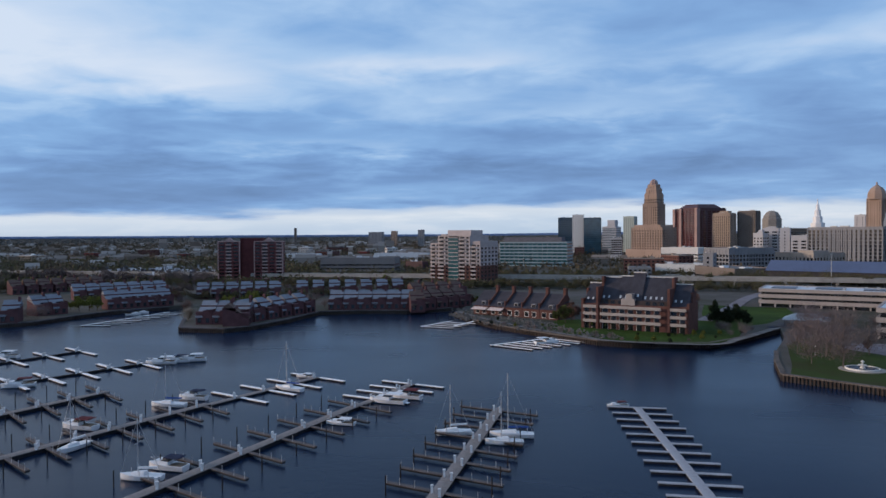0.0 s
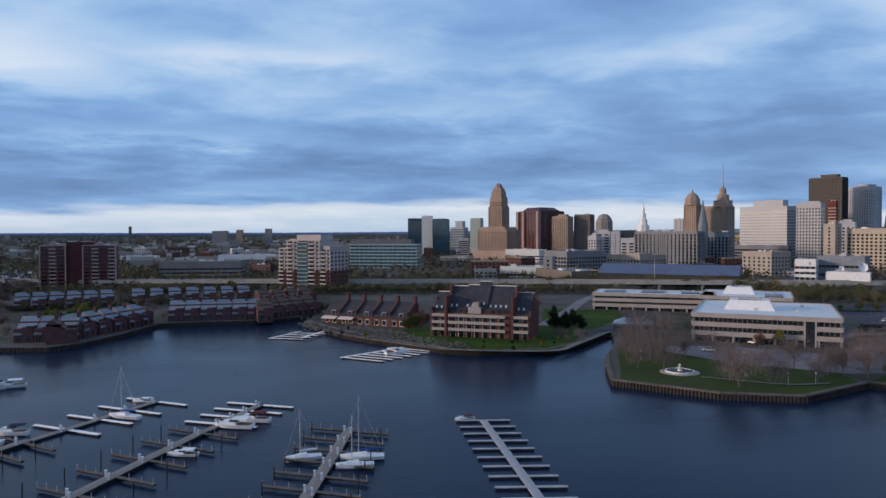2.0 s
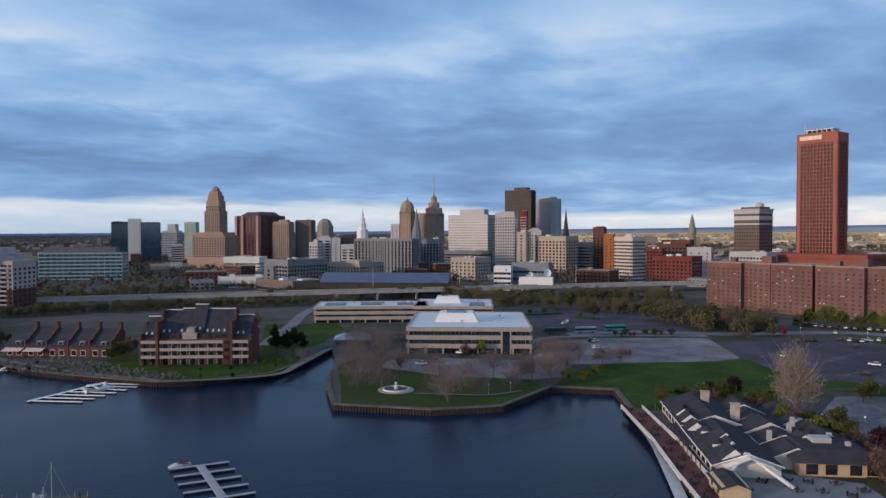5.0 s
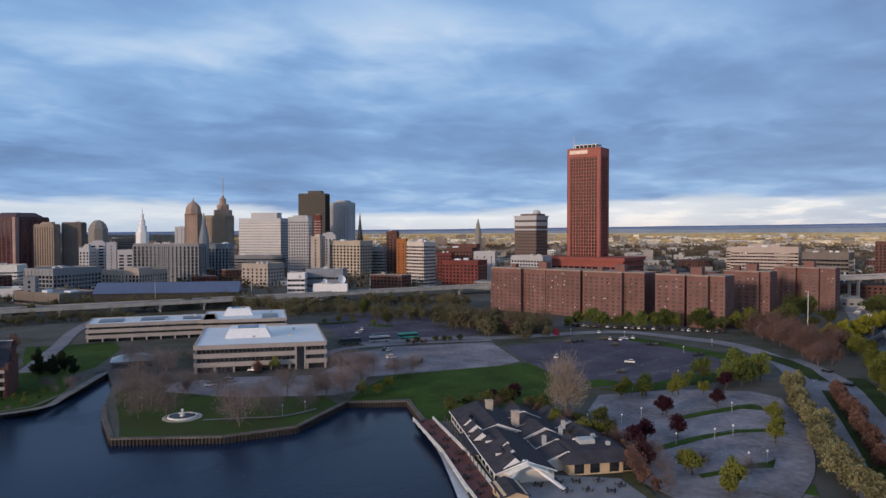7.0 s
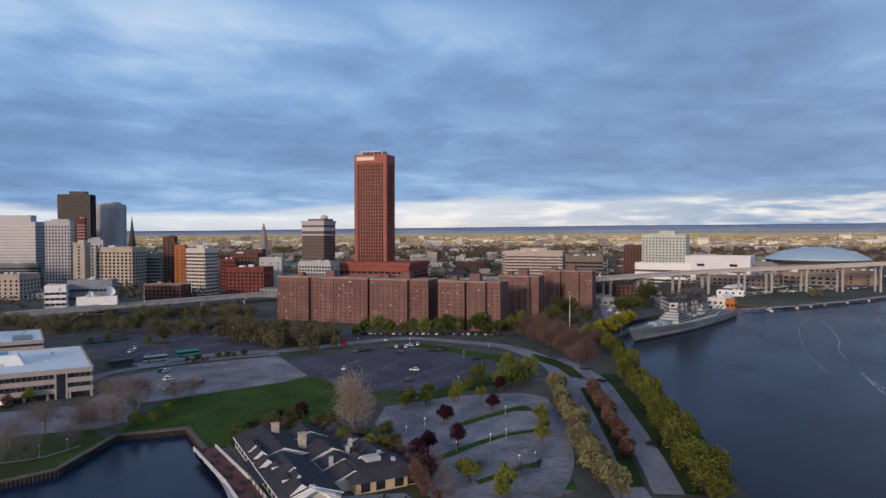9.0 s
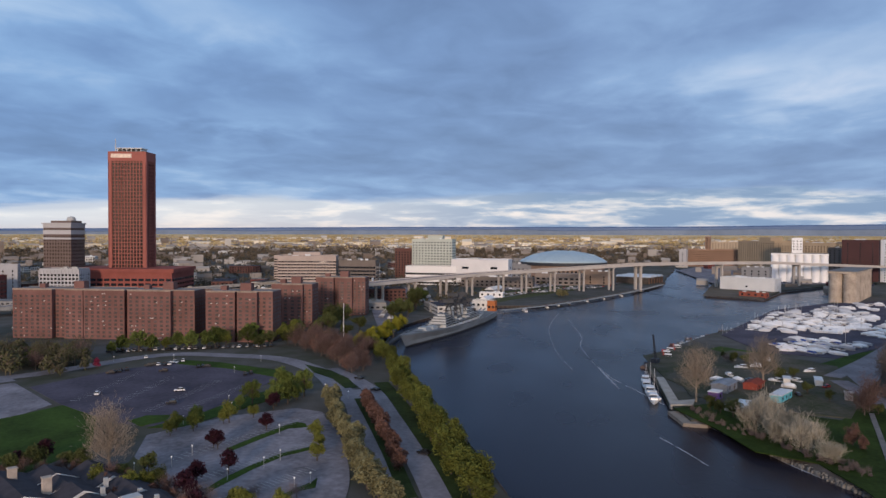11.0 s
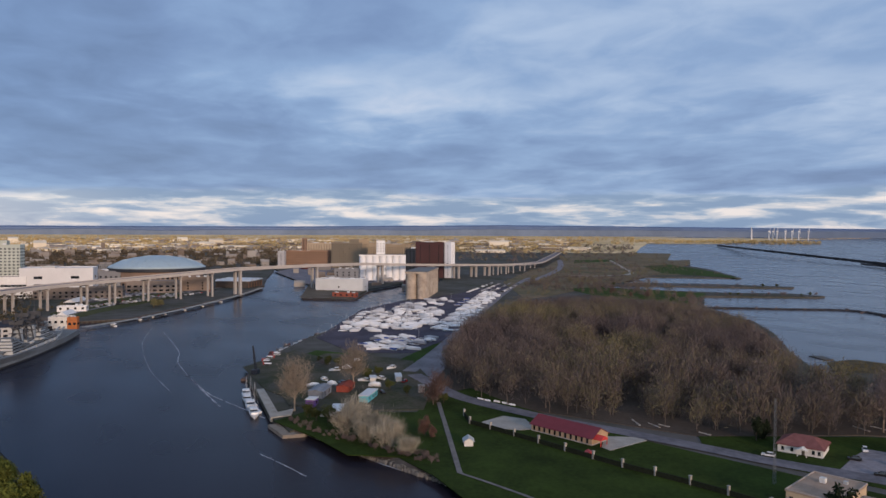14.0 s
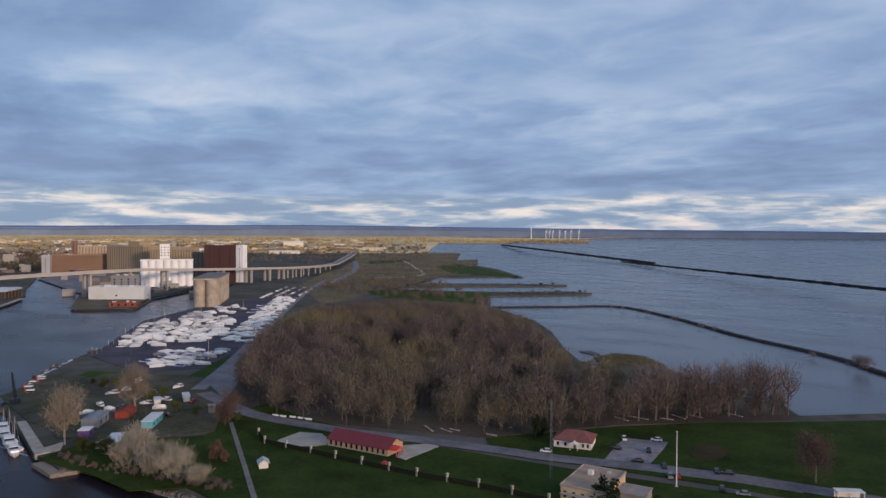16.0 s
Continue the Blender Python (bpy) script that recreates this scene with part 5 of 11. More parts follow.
for q in ([(216.9, 80.2), (229.7, 75.7), (245.9, 69.3), (250.7, 66.3), (247.6, 60.6), (244.2, 60.3), (241.6, 66.9), (227.6, 72.9), (214.2, 77.8)],
          [(181.8, 72.7), (190.4, 70.9), (203.1, 66.5), (214.6, 60.9), (221.8, 53.5), (218.6, 52.7), (211.0, 59.8), (198.7, 65.0), (186.8, 68.6), (179.4, 70.8)],
          [(168.9, 55.9), (175.9, 52.4), (184.2, 48.5), (189.7, 45.2), (200.2, 43.7), (187.6, 40.2), (185.6, 42.6), (183.0, 46.6), (173.7, 50.9), (166.9, 54.3)],
          [(173.4, 38.3), (179.2, 34.9), (178.3, 32.6), (171.5, 30.4), (171.2, 33.2), (172.7, 35.7)]):
    patch("planting_strip", q, GRASS, Z3, "grassed strip between parking bays", "planting strip")
patch("planting_strip", [(246.6, 128.3), (254.7, 125.1), (256.3, 116.3), (247.4, 114.5), (240.2, 120.2)], GRASS, Z3, "grass island in the parking lot", "planting strip")
patch("planting_strip", [(238.1, 116.8), (259.3, 106.1), (291.3, 97.7), (308.9, 87.2), (295.9, 81.2), (271.6, 90.9), (240.8, 104.7)], GRASS, Z3, "grass verge below the big lot", "planting strip")
patch("planting_strip", [(368, 161.5), (364.2, 140.8), (342.7, 97.1), (327.5, 97.5), (346.5, 128), (356.5, 159.6)], GRASS, Z3, "grass verge along the lot", "planting strip")
patch("planting_strip", [(190.2, 102.2), (207, 105.2), (177.6, 81.4), (156.4, 65.7), (146.3, 56.1), (141.7, 61.8), (161.4, 72.2)], SCRUB, Z3, "rough planted bank beside the patio", "planting strip")

strip("road", [(257, 261.2), (294.1, 246.4), (324.8, 215), (380.6, 181.1), (383.8, 142.1), (375.2, 109.4), (341.9, 79.7), (305.4, 62.5), (277.6, 53.6)], 11, ROAD, Z2 + .02, "pale two-lane drive along the spit", "road")
strip("road", [(351.4, 76.8), (328.5, 60.6), (301.3, 46.6), (262.2, 33.8), (227.5, 23.0), (202.4, 15.5), (177.2, 8.8)], 7.6, ROAD, Z2 + .03, "riverside drive lined by trees", "road")
strip("road", [(304.2, 57.2), (264.6, 45.8), (229.0, 35.6), (200.2, 26.9), (180.0, 19.8), (171.1, 16.5)], 9.0, ROAD, Z2 + .01, "pale inner drive between planted rows", "road")
strip("road", [(210.2, 242.4), (237.5, 257.3), (273.2, 244.2), (310.5, 216.4)], 6, ROAD, Z2 + .05, "pale lot entrance road", "road")
strip("road", [(116.4, 316.1), (153.6, 374.9), (186.3, 430), (239.3, 501.9), (272.7, 549.3)], 7, ROAD, Z2, "side street behind the condominium", "road")
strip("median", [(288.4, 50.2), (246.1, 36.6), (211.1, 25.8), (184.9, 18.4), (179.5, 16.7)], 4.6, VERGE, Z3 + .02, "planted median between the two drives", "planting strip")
strip("road", [(262.1, 74.1), (256.9, 62.6), (233.1, 51.3), (206.3, 43.1), (185.3, 38.6), (165.4, 37.5)], 9, LOT, Z2 + .02, "worn grey aisle round the lot", "road")
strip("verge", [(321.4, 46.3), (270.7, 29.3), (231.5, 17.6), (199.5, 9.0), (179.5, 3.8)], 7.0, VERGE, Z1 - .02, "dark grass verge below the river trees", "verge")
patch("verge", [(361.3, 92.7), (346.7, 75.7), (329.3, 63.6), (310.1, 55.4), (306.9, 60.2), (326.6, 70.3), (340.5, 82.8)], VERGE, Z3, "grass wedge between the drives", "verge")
strip("footpath", [(121.3, 192.2), (129.1, 185.8), (139.8, 177), (152.7, 175.8)], 1.4, STONEPATH, Z3, "thin park footpath", "footpath")
strip("boardwalk", [(164.1, 139.4), (145.6, 113.1), (127.6, 90.8), (115.7, 75.1)], 6.0, mat("red_paver", (.16, .07, .065), .9, .25, .5, 4.), Z2, "red brick paved boardwalk", "boardwalk")
strip("promenade", [(7.3, 360.4), (16.3, 335.6), (35.9, 293.3), (52, 269.9), (62.1, 256.9), (93.5, 247.6), (109.1, 260.1), (137.6, 290.7)], 3.0, STONEPATH, Z3, "grey stone waterside promenade", "promenade")


# ---- quay walls ----
STONECAP = mat("stone_cap", (.125, .11, .10), .9, .3, .3, 3.)


def pile_wall(pts, name="seawall", step=1.0, top=LAND, label="rusty sheet-pile seawall with timber cap", cap=STONECAP):
    e = thing(name, 0, 0, 0, 0, label, "seawall", "quay walls", "structure")
    f, c = Geo(), Geo()
    for (ax, ay), (bx, by) in zip(pts, pts[1:]):
        a, b = Vector((ax, ay, 0)), Vector((bx, by, 0))
        L = (b - a).length
        u = (b - a) / L
        nn = Vector((u.y, -u.x, 0))
        k = max(1, int(L / step))
        for i in range(k):
            p, q = a + u * (L * i / k), a + u * (L * (i + .55) / k)
            for s, t in ((p, q),):
                f.add([tuple(s + nn * .5 + Vector((0, 0, -2))), tuple(t + nn * .5 + Vector((0, 0, -2))), tuple(t + nn * .5 + Vector((0, 0, top - .25))), tuple(s + nn * .5 + Vector((0, 0, top - .25))),
                       tuple(s - nn * .1 + Vector((0, 0, -2))), tuple(t - nn * .1 + Vector((0, 0, -2))), tuple(t - nn * .1 + Vector((0, 0, top - .25))), tuple(s - nn * .1 + Vector((0, 0, top - .25)))],
                      [(0, 1, 2, 3), (5, 4, 7, 6), (1, 5, 6, 2), (4, 0, 3, 7), (3, 2, 6, 7)])
        c.add([tuple(p + nn * o + Vector((0, 0, z))) for z in (top - .3, top + .15) for p, o in ((a, .6), (b, .6), (b, -.9), (a, -.9))], [(3, 2, 1, 0), (4, 5, 6, 7), (0, 1, 5, 4), (1, 2, 6, 5), (2, 3, 7, 6), (3, 0, 4, 7)])
    part("pile_row", f, PILE, e, kind="stuff")
    part("cap", c, cap, e)


pile_wall([(110.5, 234.4), (103.2, 219), (94.2, 195.6), (115.4, 172.8), (135.3, 164.6), (165.9, 175.8), (180.5, 160.2), (172.5, 149.8), (142.4, 110.6), (123.9, 89.3)])
pile_wall([(57.4, 260.5), (68.4, 254.8), (95.1, 252.5), (108.4, 262.6), (138.3, 290.2)], label="dark sheet-pile quay below the condominium")
pile_wall([(-145.2, 406.1), (-114, 304.7), (-93.1, 300.3), (-83.3, 310.7), (-74.4, 332.2), (-64.6, 367.1), (-43, 371.2), (-19.2, 369.9), (4.7, 382.4)], label="timber-faced quay of the townhouse point", cap=WOOD)
pile_wall([(6.1, 358.2), (12, 332.3), (23.4, 307.7), (33.9, 291.4), (47.1, 273.6), (57.4, 260.5)], label="dark stone quay below the brick townhouses")
pile_wall([(-202.3, 321.8), (-191.2, 329.4), (-185.3, 353.5), (-175.9, 375.7), (-154.1, 397.3)], label="dark quay below the townhouses", cap=WOOD)
pile_wall([(406, 52), (408, 66), (500, 67), (552, 54), (617, 31), (674.8, -4.6), (678.8, -47.1), (774, -113.9), (888.3, -187.2), (1037.4, -256.1)], label="concrete river quay", step=4)


# ---- marina ----
DECKW = mat("grey_plank", (.235, .22, .215), .9, .3, .4, 6.)
FINGER = mat("dark_plank", (.125, .115, .115), .9, .3, .4, 6.)
SKIRT = mat("dark_float_and_shade", (.024, .024, .027), .85)


def pier(ax, ay, bx, by, fingers, width, ma, label, fl=6.0, posts=True, angle=90.0, fm=None, both=True, start=.03, z=.42, fw=.9, fl2=None):
    """A walkway on piles with finger docks on its sides, each finger with its posts and mooring pile."""
    e = thing("dock", 0, 0, 0, 0, label, "dock", "marina docks")
    a, b = Vector((ax, ay, 0)), Vector((bx, by, 0))
    L = (b - a).length
    u = (b - a) / L
    ang = math.atan2(u.y, u.x)
    n = Vector((math.cos(ang + radians(angle)), math.sin(ang + radians(angle)), 0))
    k = max(2, int(L / 3.0))
    pl = Geo().cbox(L / 2 / k, 0, L / k * .97, width, 0, .14).mesh("deck_board")
    for i in range(k):
        p = a + u * (L * i / k)
        part("deck_board", pl, ma, e, loc=(p.x, p.y, z), rz=math.degrees(ang))
    # dark box added below the deck in place of the shadow there
    part("skirt", Geo().box(0, L, -width / 2 + .12, width / 2 - .12, -z - .3, -.01), SKIRT, e, loc=(a.x, a.y, z), rz=math.degrees(ang))
    sides = [(1, fl), (-1, fl2 or fl)] if both else [(1, fl)]
    fg = {s: Geo().box(0, f, -fw / 2, fw / 2, -.02, .12).mesh("finger") for s, f in sides}
    under = -.32 if posts else -z - .2
    kg = {s: Geo().box(.1, f - .1, -fw / 2 + .08, fw / 2 - .08, under, -.02).mesh("float") for s, f in sides}
    pg = Geo().cyl(0, 0, -2, 3.0, .13, .11, 6).mesh("mooring_post")
    wg = Geo().cyl(0, 0, 0, 1.3, .06, .05, 5).mesh("post")
    bg = Geo().cbox(0, 0, .4, .4, 0, 1.1).cbox(0, 0, .5, .5, 1.1, 1.25).mesh("power_post")
    for i in range(fingers):
        p = a + u * (L * (start + (1 - start) * i / fingers))
        for s, f in sides:
            q = p + n * s * width / 2
            rz = math.degrees(math.atan2(n.y * s, n.x * s))
            part("finger", fg[s], fm or ma, e, loc=(q.x, q.y, z), rz=rz)
            part("joist" if posts else "float", kg[s], SKIRT, e, loc=(q.x, q.y, z), rz=rz)
            if posts:
                for c in (.35, .68, .97):
                    r = q + n * s * f * c
                    part("post", wg, STEEL, e, loc=(r.x + u.x * fw * .4, r.y + u.y * fw * .4, z))
                r = p + n * s * (width / 2 + f * .85) + u * (L / fingers * .45)
                part("mooring_post", pg, mat("dark_pile", (.035, .03, .028), .9), e, loc=(r.x, r.y, random.uniform(-.6, .3)))
        if 5.8 < fl < 12:
            for s in (-1, 1):
                part("power_post", bg, WHITE, e, loc=(p.x + u.x * (1.5 + s * .5) + n.x * width * .36 * s, p.y + u.y * (1.5 + s * .5) + n.y * width * .36 * s, z + .14))
    return e


pier(45.3, 165.2, 40.5, 102.3, 11, 1.8, DOCKG, "pale grey floating dock with straight fingers", 5.7, False, 84, start=.005)
pier(12.9, 163.8, -2.9, 103, 8, 2.3, DECKW, "weathered wooden dock with pile-moored fingers", 8.6, True, 76, fm=FINGER, z=.7, fw=.9)
pier(-19.9, 169.5, -49.8, 105.5, 7, 2.3, DECKW, "long weathered wooden dock with many fingers", 9.6, True, 79, fm=FINGER, z=.7, fl2=8.2, fw=.9)
pier(-57, 170, -88.6, 116.3, 8, 2.3, DECKW, "long weathered wooden dock with moored boats", 10.5, True, 79.5, fm=FINGER, z=.7, fl2=8.0, fw=.9)
pier(-36.4, 203, -57, 170, 4, 2.0, DECKW, "grey dock end with white floating fingers", 9.6, False, 87, fm=DOCKW, start=.0, fw=1.1)
pier(-8.6, 192.9, -19.9, 169.5, 4, 2.0, DECKW, "grey dock end with white fingers beyond the piles", 8.8, False, 87, fm=DOCKW, start=.0, fw=1.1)
pier(-88.1, 184.4, -107.9, 148.3, 5, 2.2, DECKW, "dark wooden dock with pile posts", 11.0, True, 74, fm=FINGER, z=.7, fw=.9)
pier(-95.4, 227.5, -132, 181.7, 6, 1.2, SKIRT, "dark floating dock with white fingers", 11.2, False, 87, fm=DOCKW, fw=1.2)
pier(-129, 253.4, -154.2, 212.4, 4, 1.2, SKIRT, "low dark float dock with pale fingers", 11.5, False, 82, fm=DOCKW, fw=1.2)
# white slips by the condominium and in the channel
pier(17.3, 260.2, 44.8, 279.3, 7, 1.2, DOCKW, "white floating slips beside the promenade", 17, False, -75, both=False, z=.4)
pier(-10, 315, 4.1, 335.2, 4, 1.0, DOCKW, "small white floating slips", 15, False, -80, both=False, z=.4)
pier(-167, 324.3, -148.8, 383.5, 9, 1.0, DOCKW, "white floating slips in the channel", 13, False, -80, both=False, z=.4)
strip("gangway", [(166.9, 143.7), (148.8, 119.7), (136.4, 105.8), (119, 87.5)], 2.6, mat("grey_white_gangway", (.52, .55, .60), .8, .14, .4, 3.), .7, "pale grey floating gangway beside the boardwalk", "gangway")
strip("gangway", [(3.7, 307.4), (17.3, 331.2)], 1.6, DOCKW, 1.2, "white sloping gangway", "gangway")


def hull(g, L, B, H, z=0.0, sheer=.25, stern=.8, k=9):
    """A boat's hull with a pointed bow along +x."""
    rings = []
    for i in range(k):
        t = i / (k - 1)
        half = B / 2 * (stern + (1 - stern) * min(1, t * 3)) * (1 if t < .55 else max(.02, 1 - ((t - .55) / .45) ** 2))
        x = -L / 2 + L * t
        top = z + H * (1 + sheer * t * t)
        rings.append([(x - .06 * L * t * 0, -half, top), (x, -half * .8, z + H * .25), (x, 0, z - H * .35), (x, half * .8, z + H * .25), (x, half, top)])
    vs = [p for r in rings for p in r]
    fs = [(i * 5 + j, i * 5 + j + 1, i * 5 + j + 6, i * 5 + j + 5) for i in range(k - 1) for j in range(4)]
    fs += [(i * 5 + 4, i * 5, i * 5 + 5, i * 5 + 9) for i in range(k - 1)]
    fs += [(4, 3, 2, 1, 0)]
    return g.add(vs, fs)


BLUECOVER = mat("blue_canvas", (.03, .08, .28), .8, .2, 1., 5.)
MAROONC = mat("maroon_canvas", (.12, .035, .04), .8)
GELCOAT = mat("white_gelcoat", (.74, .75, .76), .3, .06, .5, 4.)


def sailboat(L=8.5, mast=12.0, cover=BLUECOVER):
    e = thing("sailboat", 0, 0, 0, 0, "white sailboat with bare mast at its mooring", "sailboat", "moored boats")
    part("hull", hull(Geo(), L, L * .32, .95), GELCOAT, e)
    part("cabin", Geo().add([(-L * .12, -.8, .95), (L * .25, -.5, 1.0), (L * .25, .5, 1.0), (-L * .12, .8, .95), (-L * .10, -.65, 1.55), (L * .2, -.35, 1.4), (L * .2, .35, 1.4), (-L * .10, .65, 1.55)], [(4, 5, 6, 7), (0, 1, 5, 4), (1, 2, 6, 5), (2, 3, 7, 6), (3, 0, 4, 7)]), GELCOAT, e)
    part("mast", Geo().cyl(L * .08, 0, .8, mast, .11, .07, 6), mat("alloy", (.62, .63, .64), .35, .1, metal=.6), e)
    part("boom", Geo().bar((L * .08, 0, 2.1), (-L * .38, 0, 2.2), .16), cover, e, "rolled sail under its cover")
    part("stay", Geo().bar((L * .08, 0, mast - .3), (L * .48, 0, 1.2), .025).bar((L * .08, 0, mast - .3), (-L * .48, 0, 1.0), .025), STEEL, e)
    part("spreader", Geo().bar((L * .08, -.9, mast * .6), (L * .08, .9, mast * .6), .04), STEEL, e)
    return e


def motorboat(L=8.0, cover=None, tower_top=False):
    e = thing("motorboat", 0, 0, 0, 0, "white cabin motorboat with dark windows", "motorboat", "moored boats")
    part("hull", hull(Geo(), L, L * .36, 1.1, stern=.92), GELCOAT, e)
    part("cabin", Geo().box(-L * .1, L * .28, -L * .13, L * .13, 1.1, 1.9, .15), GELCOAT, e)
    part("windscreen", Geo().add([(-L * .12, -L * .14, 1.8), (L * .1, -L * .12, 1.85), (L * .1, L * .12, 1.85), (-L * .12, L * .14, 1.8), (-L * .14, -L * .13, 2.4), (L * .02, -L * .1, 2.4), (L * .02, L * .1, 2.4), (-L * .14, L * .13, 2.4)], [(4, 5, 6, 7), (0, 1, 5, 4), (1, 2, 6, 5), (2, 3, 7, 6), (3, 0, 4, 7)]), GLASSD, e)
    part("canopy", Geo().box(-L * .4, L * .02, -L * .15, L * .15, 2.4, 2.6, .1), cover or GELCOAT, e)
    part("rail", Geo().bar((L * .2, -L * .14, 1.9), (L * .46, 0, 2.1), .03).bar((L * .2, L * .14, 1.9), (L * .46, 0, 2.1), .03), STEEL, e)
    part("cockpit", Geo().box(-L * .46, -L * .12, -L * .13, L * .13, 1.05, 1.16), mat("teak_sole", (.2, .16, .12), .8), e)
    return e


def place(proto, x, y, z, rz, first=[]):
    if proto.name in first:
        return copy_thing(proto, pose(x, y, z, 0, 0, rz))
    first.append(proto.name)
    proto.location, proto.rotation_euler = (x, y, z), (0, 0, radians(rz))
    return proto


sail_a, sail_b = sailboat(9.0, 13.0), sailboat(7.5, 10.5, GELCOAT)
motor_a, motor_b, motor_c = motorboat(9.5), motorboat(7.5, mat("navy_canvas", (.03, .04, .075), .8, .2, 1., 5.)), motorboat(8.5, MAROONC)
tagged(motor_b, "white motorboat under a dark navy canvas canopy")
tagged(motor_c, "white motorboat under a maroon canvas cover")
place(sail_a, -41.3, 187.7, 0, 152)
place(sail_a, -66.7, 170.5, 0, 170)
place(sail_b, -51.2, 118.8, 0, 175)
place(sail_a, 13.7, 142.8, 0, 172)
place(sail_b, 11.8, 137.8, 0, 175)
place(sail_b, 1.9, 144.7, 0, 185)
place(sail_b, -71.6, 135.8, 0, 250)
place(motor_a, -91.3, 227.6, 0, 185)
place(motor_b, -87.1, 230.5, 0, 190)
place(motor_a, -83.3, 232.5, 0, 190)
place(motor_a, -13.8, 172.6, 0, 160)
place(motor_c, -9.6, 177.3, 0, 160)
place(motor_c, -78.2, 150.7, 0, 165)
place(motor_b, -63.2, 177.4, 0, 170)
place(motor_a, -22.6, 153.1, 0, 165).scale = (.7, .7, .6)
place(motor_b, -48.8, 123.9, 0, 165)
place(motor_a, -150.3, 241.2, 0, 180)
place(motor_c, -116.9, 193.5, 0, 200)
place(motor_a, 38.9, 265.3, 0, 15)
place(motor_b, -161.7, 377.7, 0, 15)
place(motor_b, -162.4, 369.7, 0, 15)
place(motor_c, 41.4, 167.8, 0, 180).scale = (.6, .55, .5)
place(motor_a, -40.4, 205.1, 0, 160).scale = (.6, .6, .5)
place(motor_b, 136.8, 291.4, 0, 20)
place(sail_b, 333.6, -85.5, 0, 10)
place(sail_a, 320.3, -84.7, 0, 10)
place(sail_a, 307.1, -83.6, 0, 10)
place(motor_a, 647.1, -35.3, 0, 20)


# ---- fountain and pavilion ----
def fountain(x, y):
    e = thing("fountain", x, y, LAND + .1, 0, "round white stone fountain basin with tiered centre", "fountain")
    part("basin", Geo().lathe(0, 0, [(6.2, -.3), (6.2, .7), (5.8, .75), (5.7, .45), (0.2, .4)], 28), WHITEW, e)
    part("apron", Geo().lathe(0, 0, [(8.4, -.3), (8.4, .12), (6.2, .14), (6.1, -.3)], 28), CONCRETE, e)
    part("pedestal", Geo().lathe(0, 0, [(1.2, .3), (.8, 1), (.5, 1.3), (1.6, 1.6), (1.5, 1.8), (.35, 1.9), (.3, 2.6), (.8, 2.75), (.1, 3.4)], 14), WHITEW, e)
    part("water", Geo().cyl(0, 0, .42, .5, 5.7, n=28), WATER, e)


fountain(119.4, 200.9)
bpy.data.objects["fountain"].scale = (.72, .72, .8)


def pavilion(x, y, yaw):
    e = thing("pavilion", x, y, LAND, yaw, "open waterside pavilion with hipped blue-grey roof", "pavilion")
    part("roof", Geo().add([(-9, -6, 3), (9, -6, 3), (9, 6, 3), (-9, 6, 3), (-4, 0, 5.4), (4, 0, 5.4), (-9, -6, 2.8), (9, -6, 2.8), (9, 6, 2.8), (-9, 6, 2.8)], [(0, 1, 5, 4), (1, 2, 5), (2, 3, 4, 5), (3, 0, 4), (9, 8, 7, 6), (6, 7, 1, 0), (7, 8, 2, 1), (8, 9, 3, 2), (9, 6, 0, 3)]), mat("pale_metal_roof", (.36, .42, .46), .6, .15, .3, 3.), e)
    for i in range(5):
        for s in (-1, 1):
            part("post", Geo().cbox(-8 + 4 * i, s * 5.2, .3, .3, -.5, 2.85), WOOD, e)
    part("deck", Geo().cbox(0, -2, 22, 15, -.3, .3), WOOD, e)


pavilion(153.0, 297.0, -30)


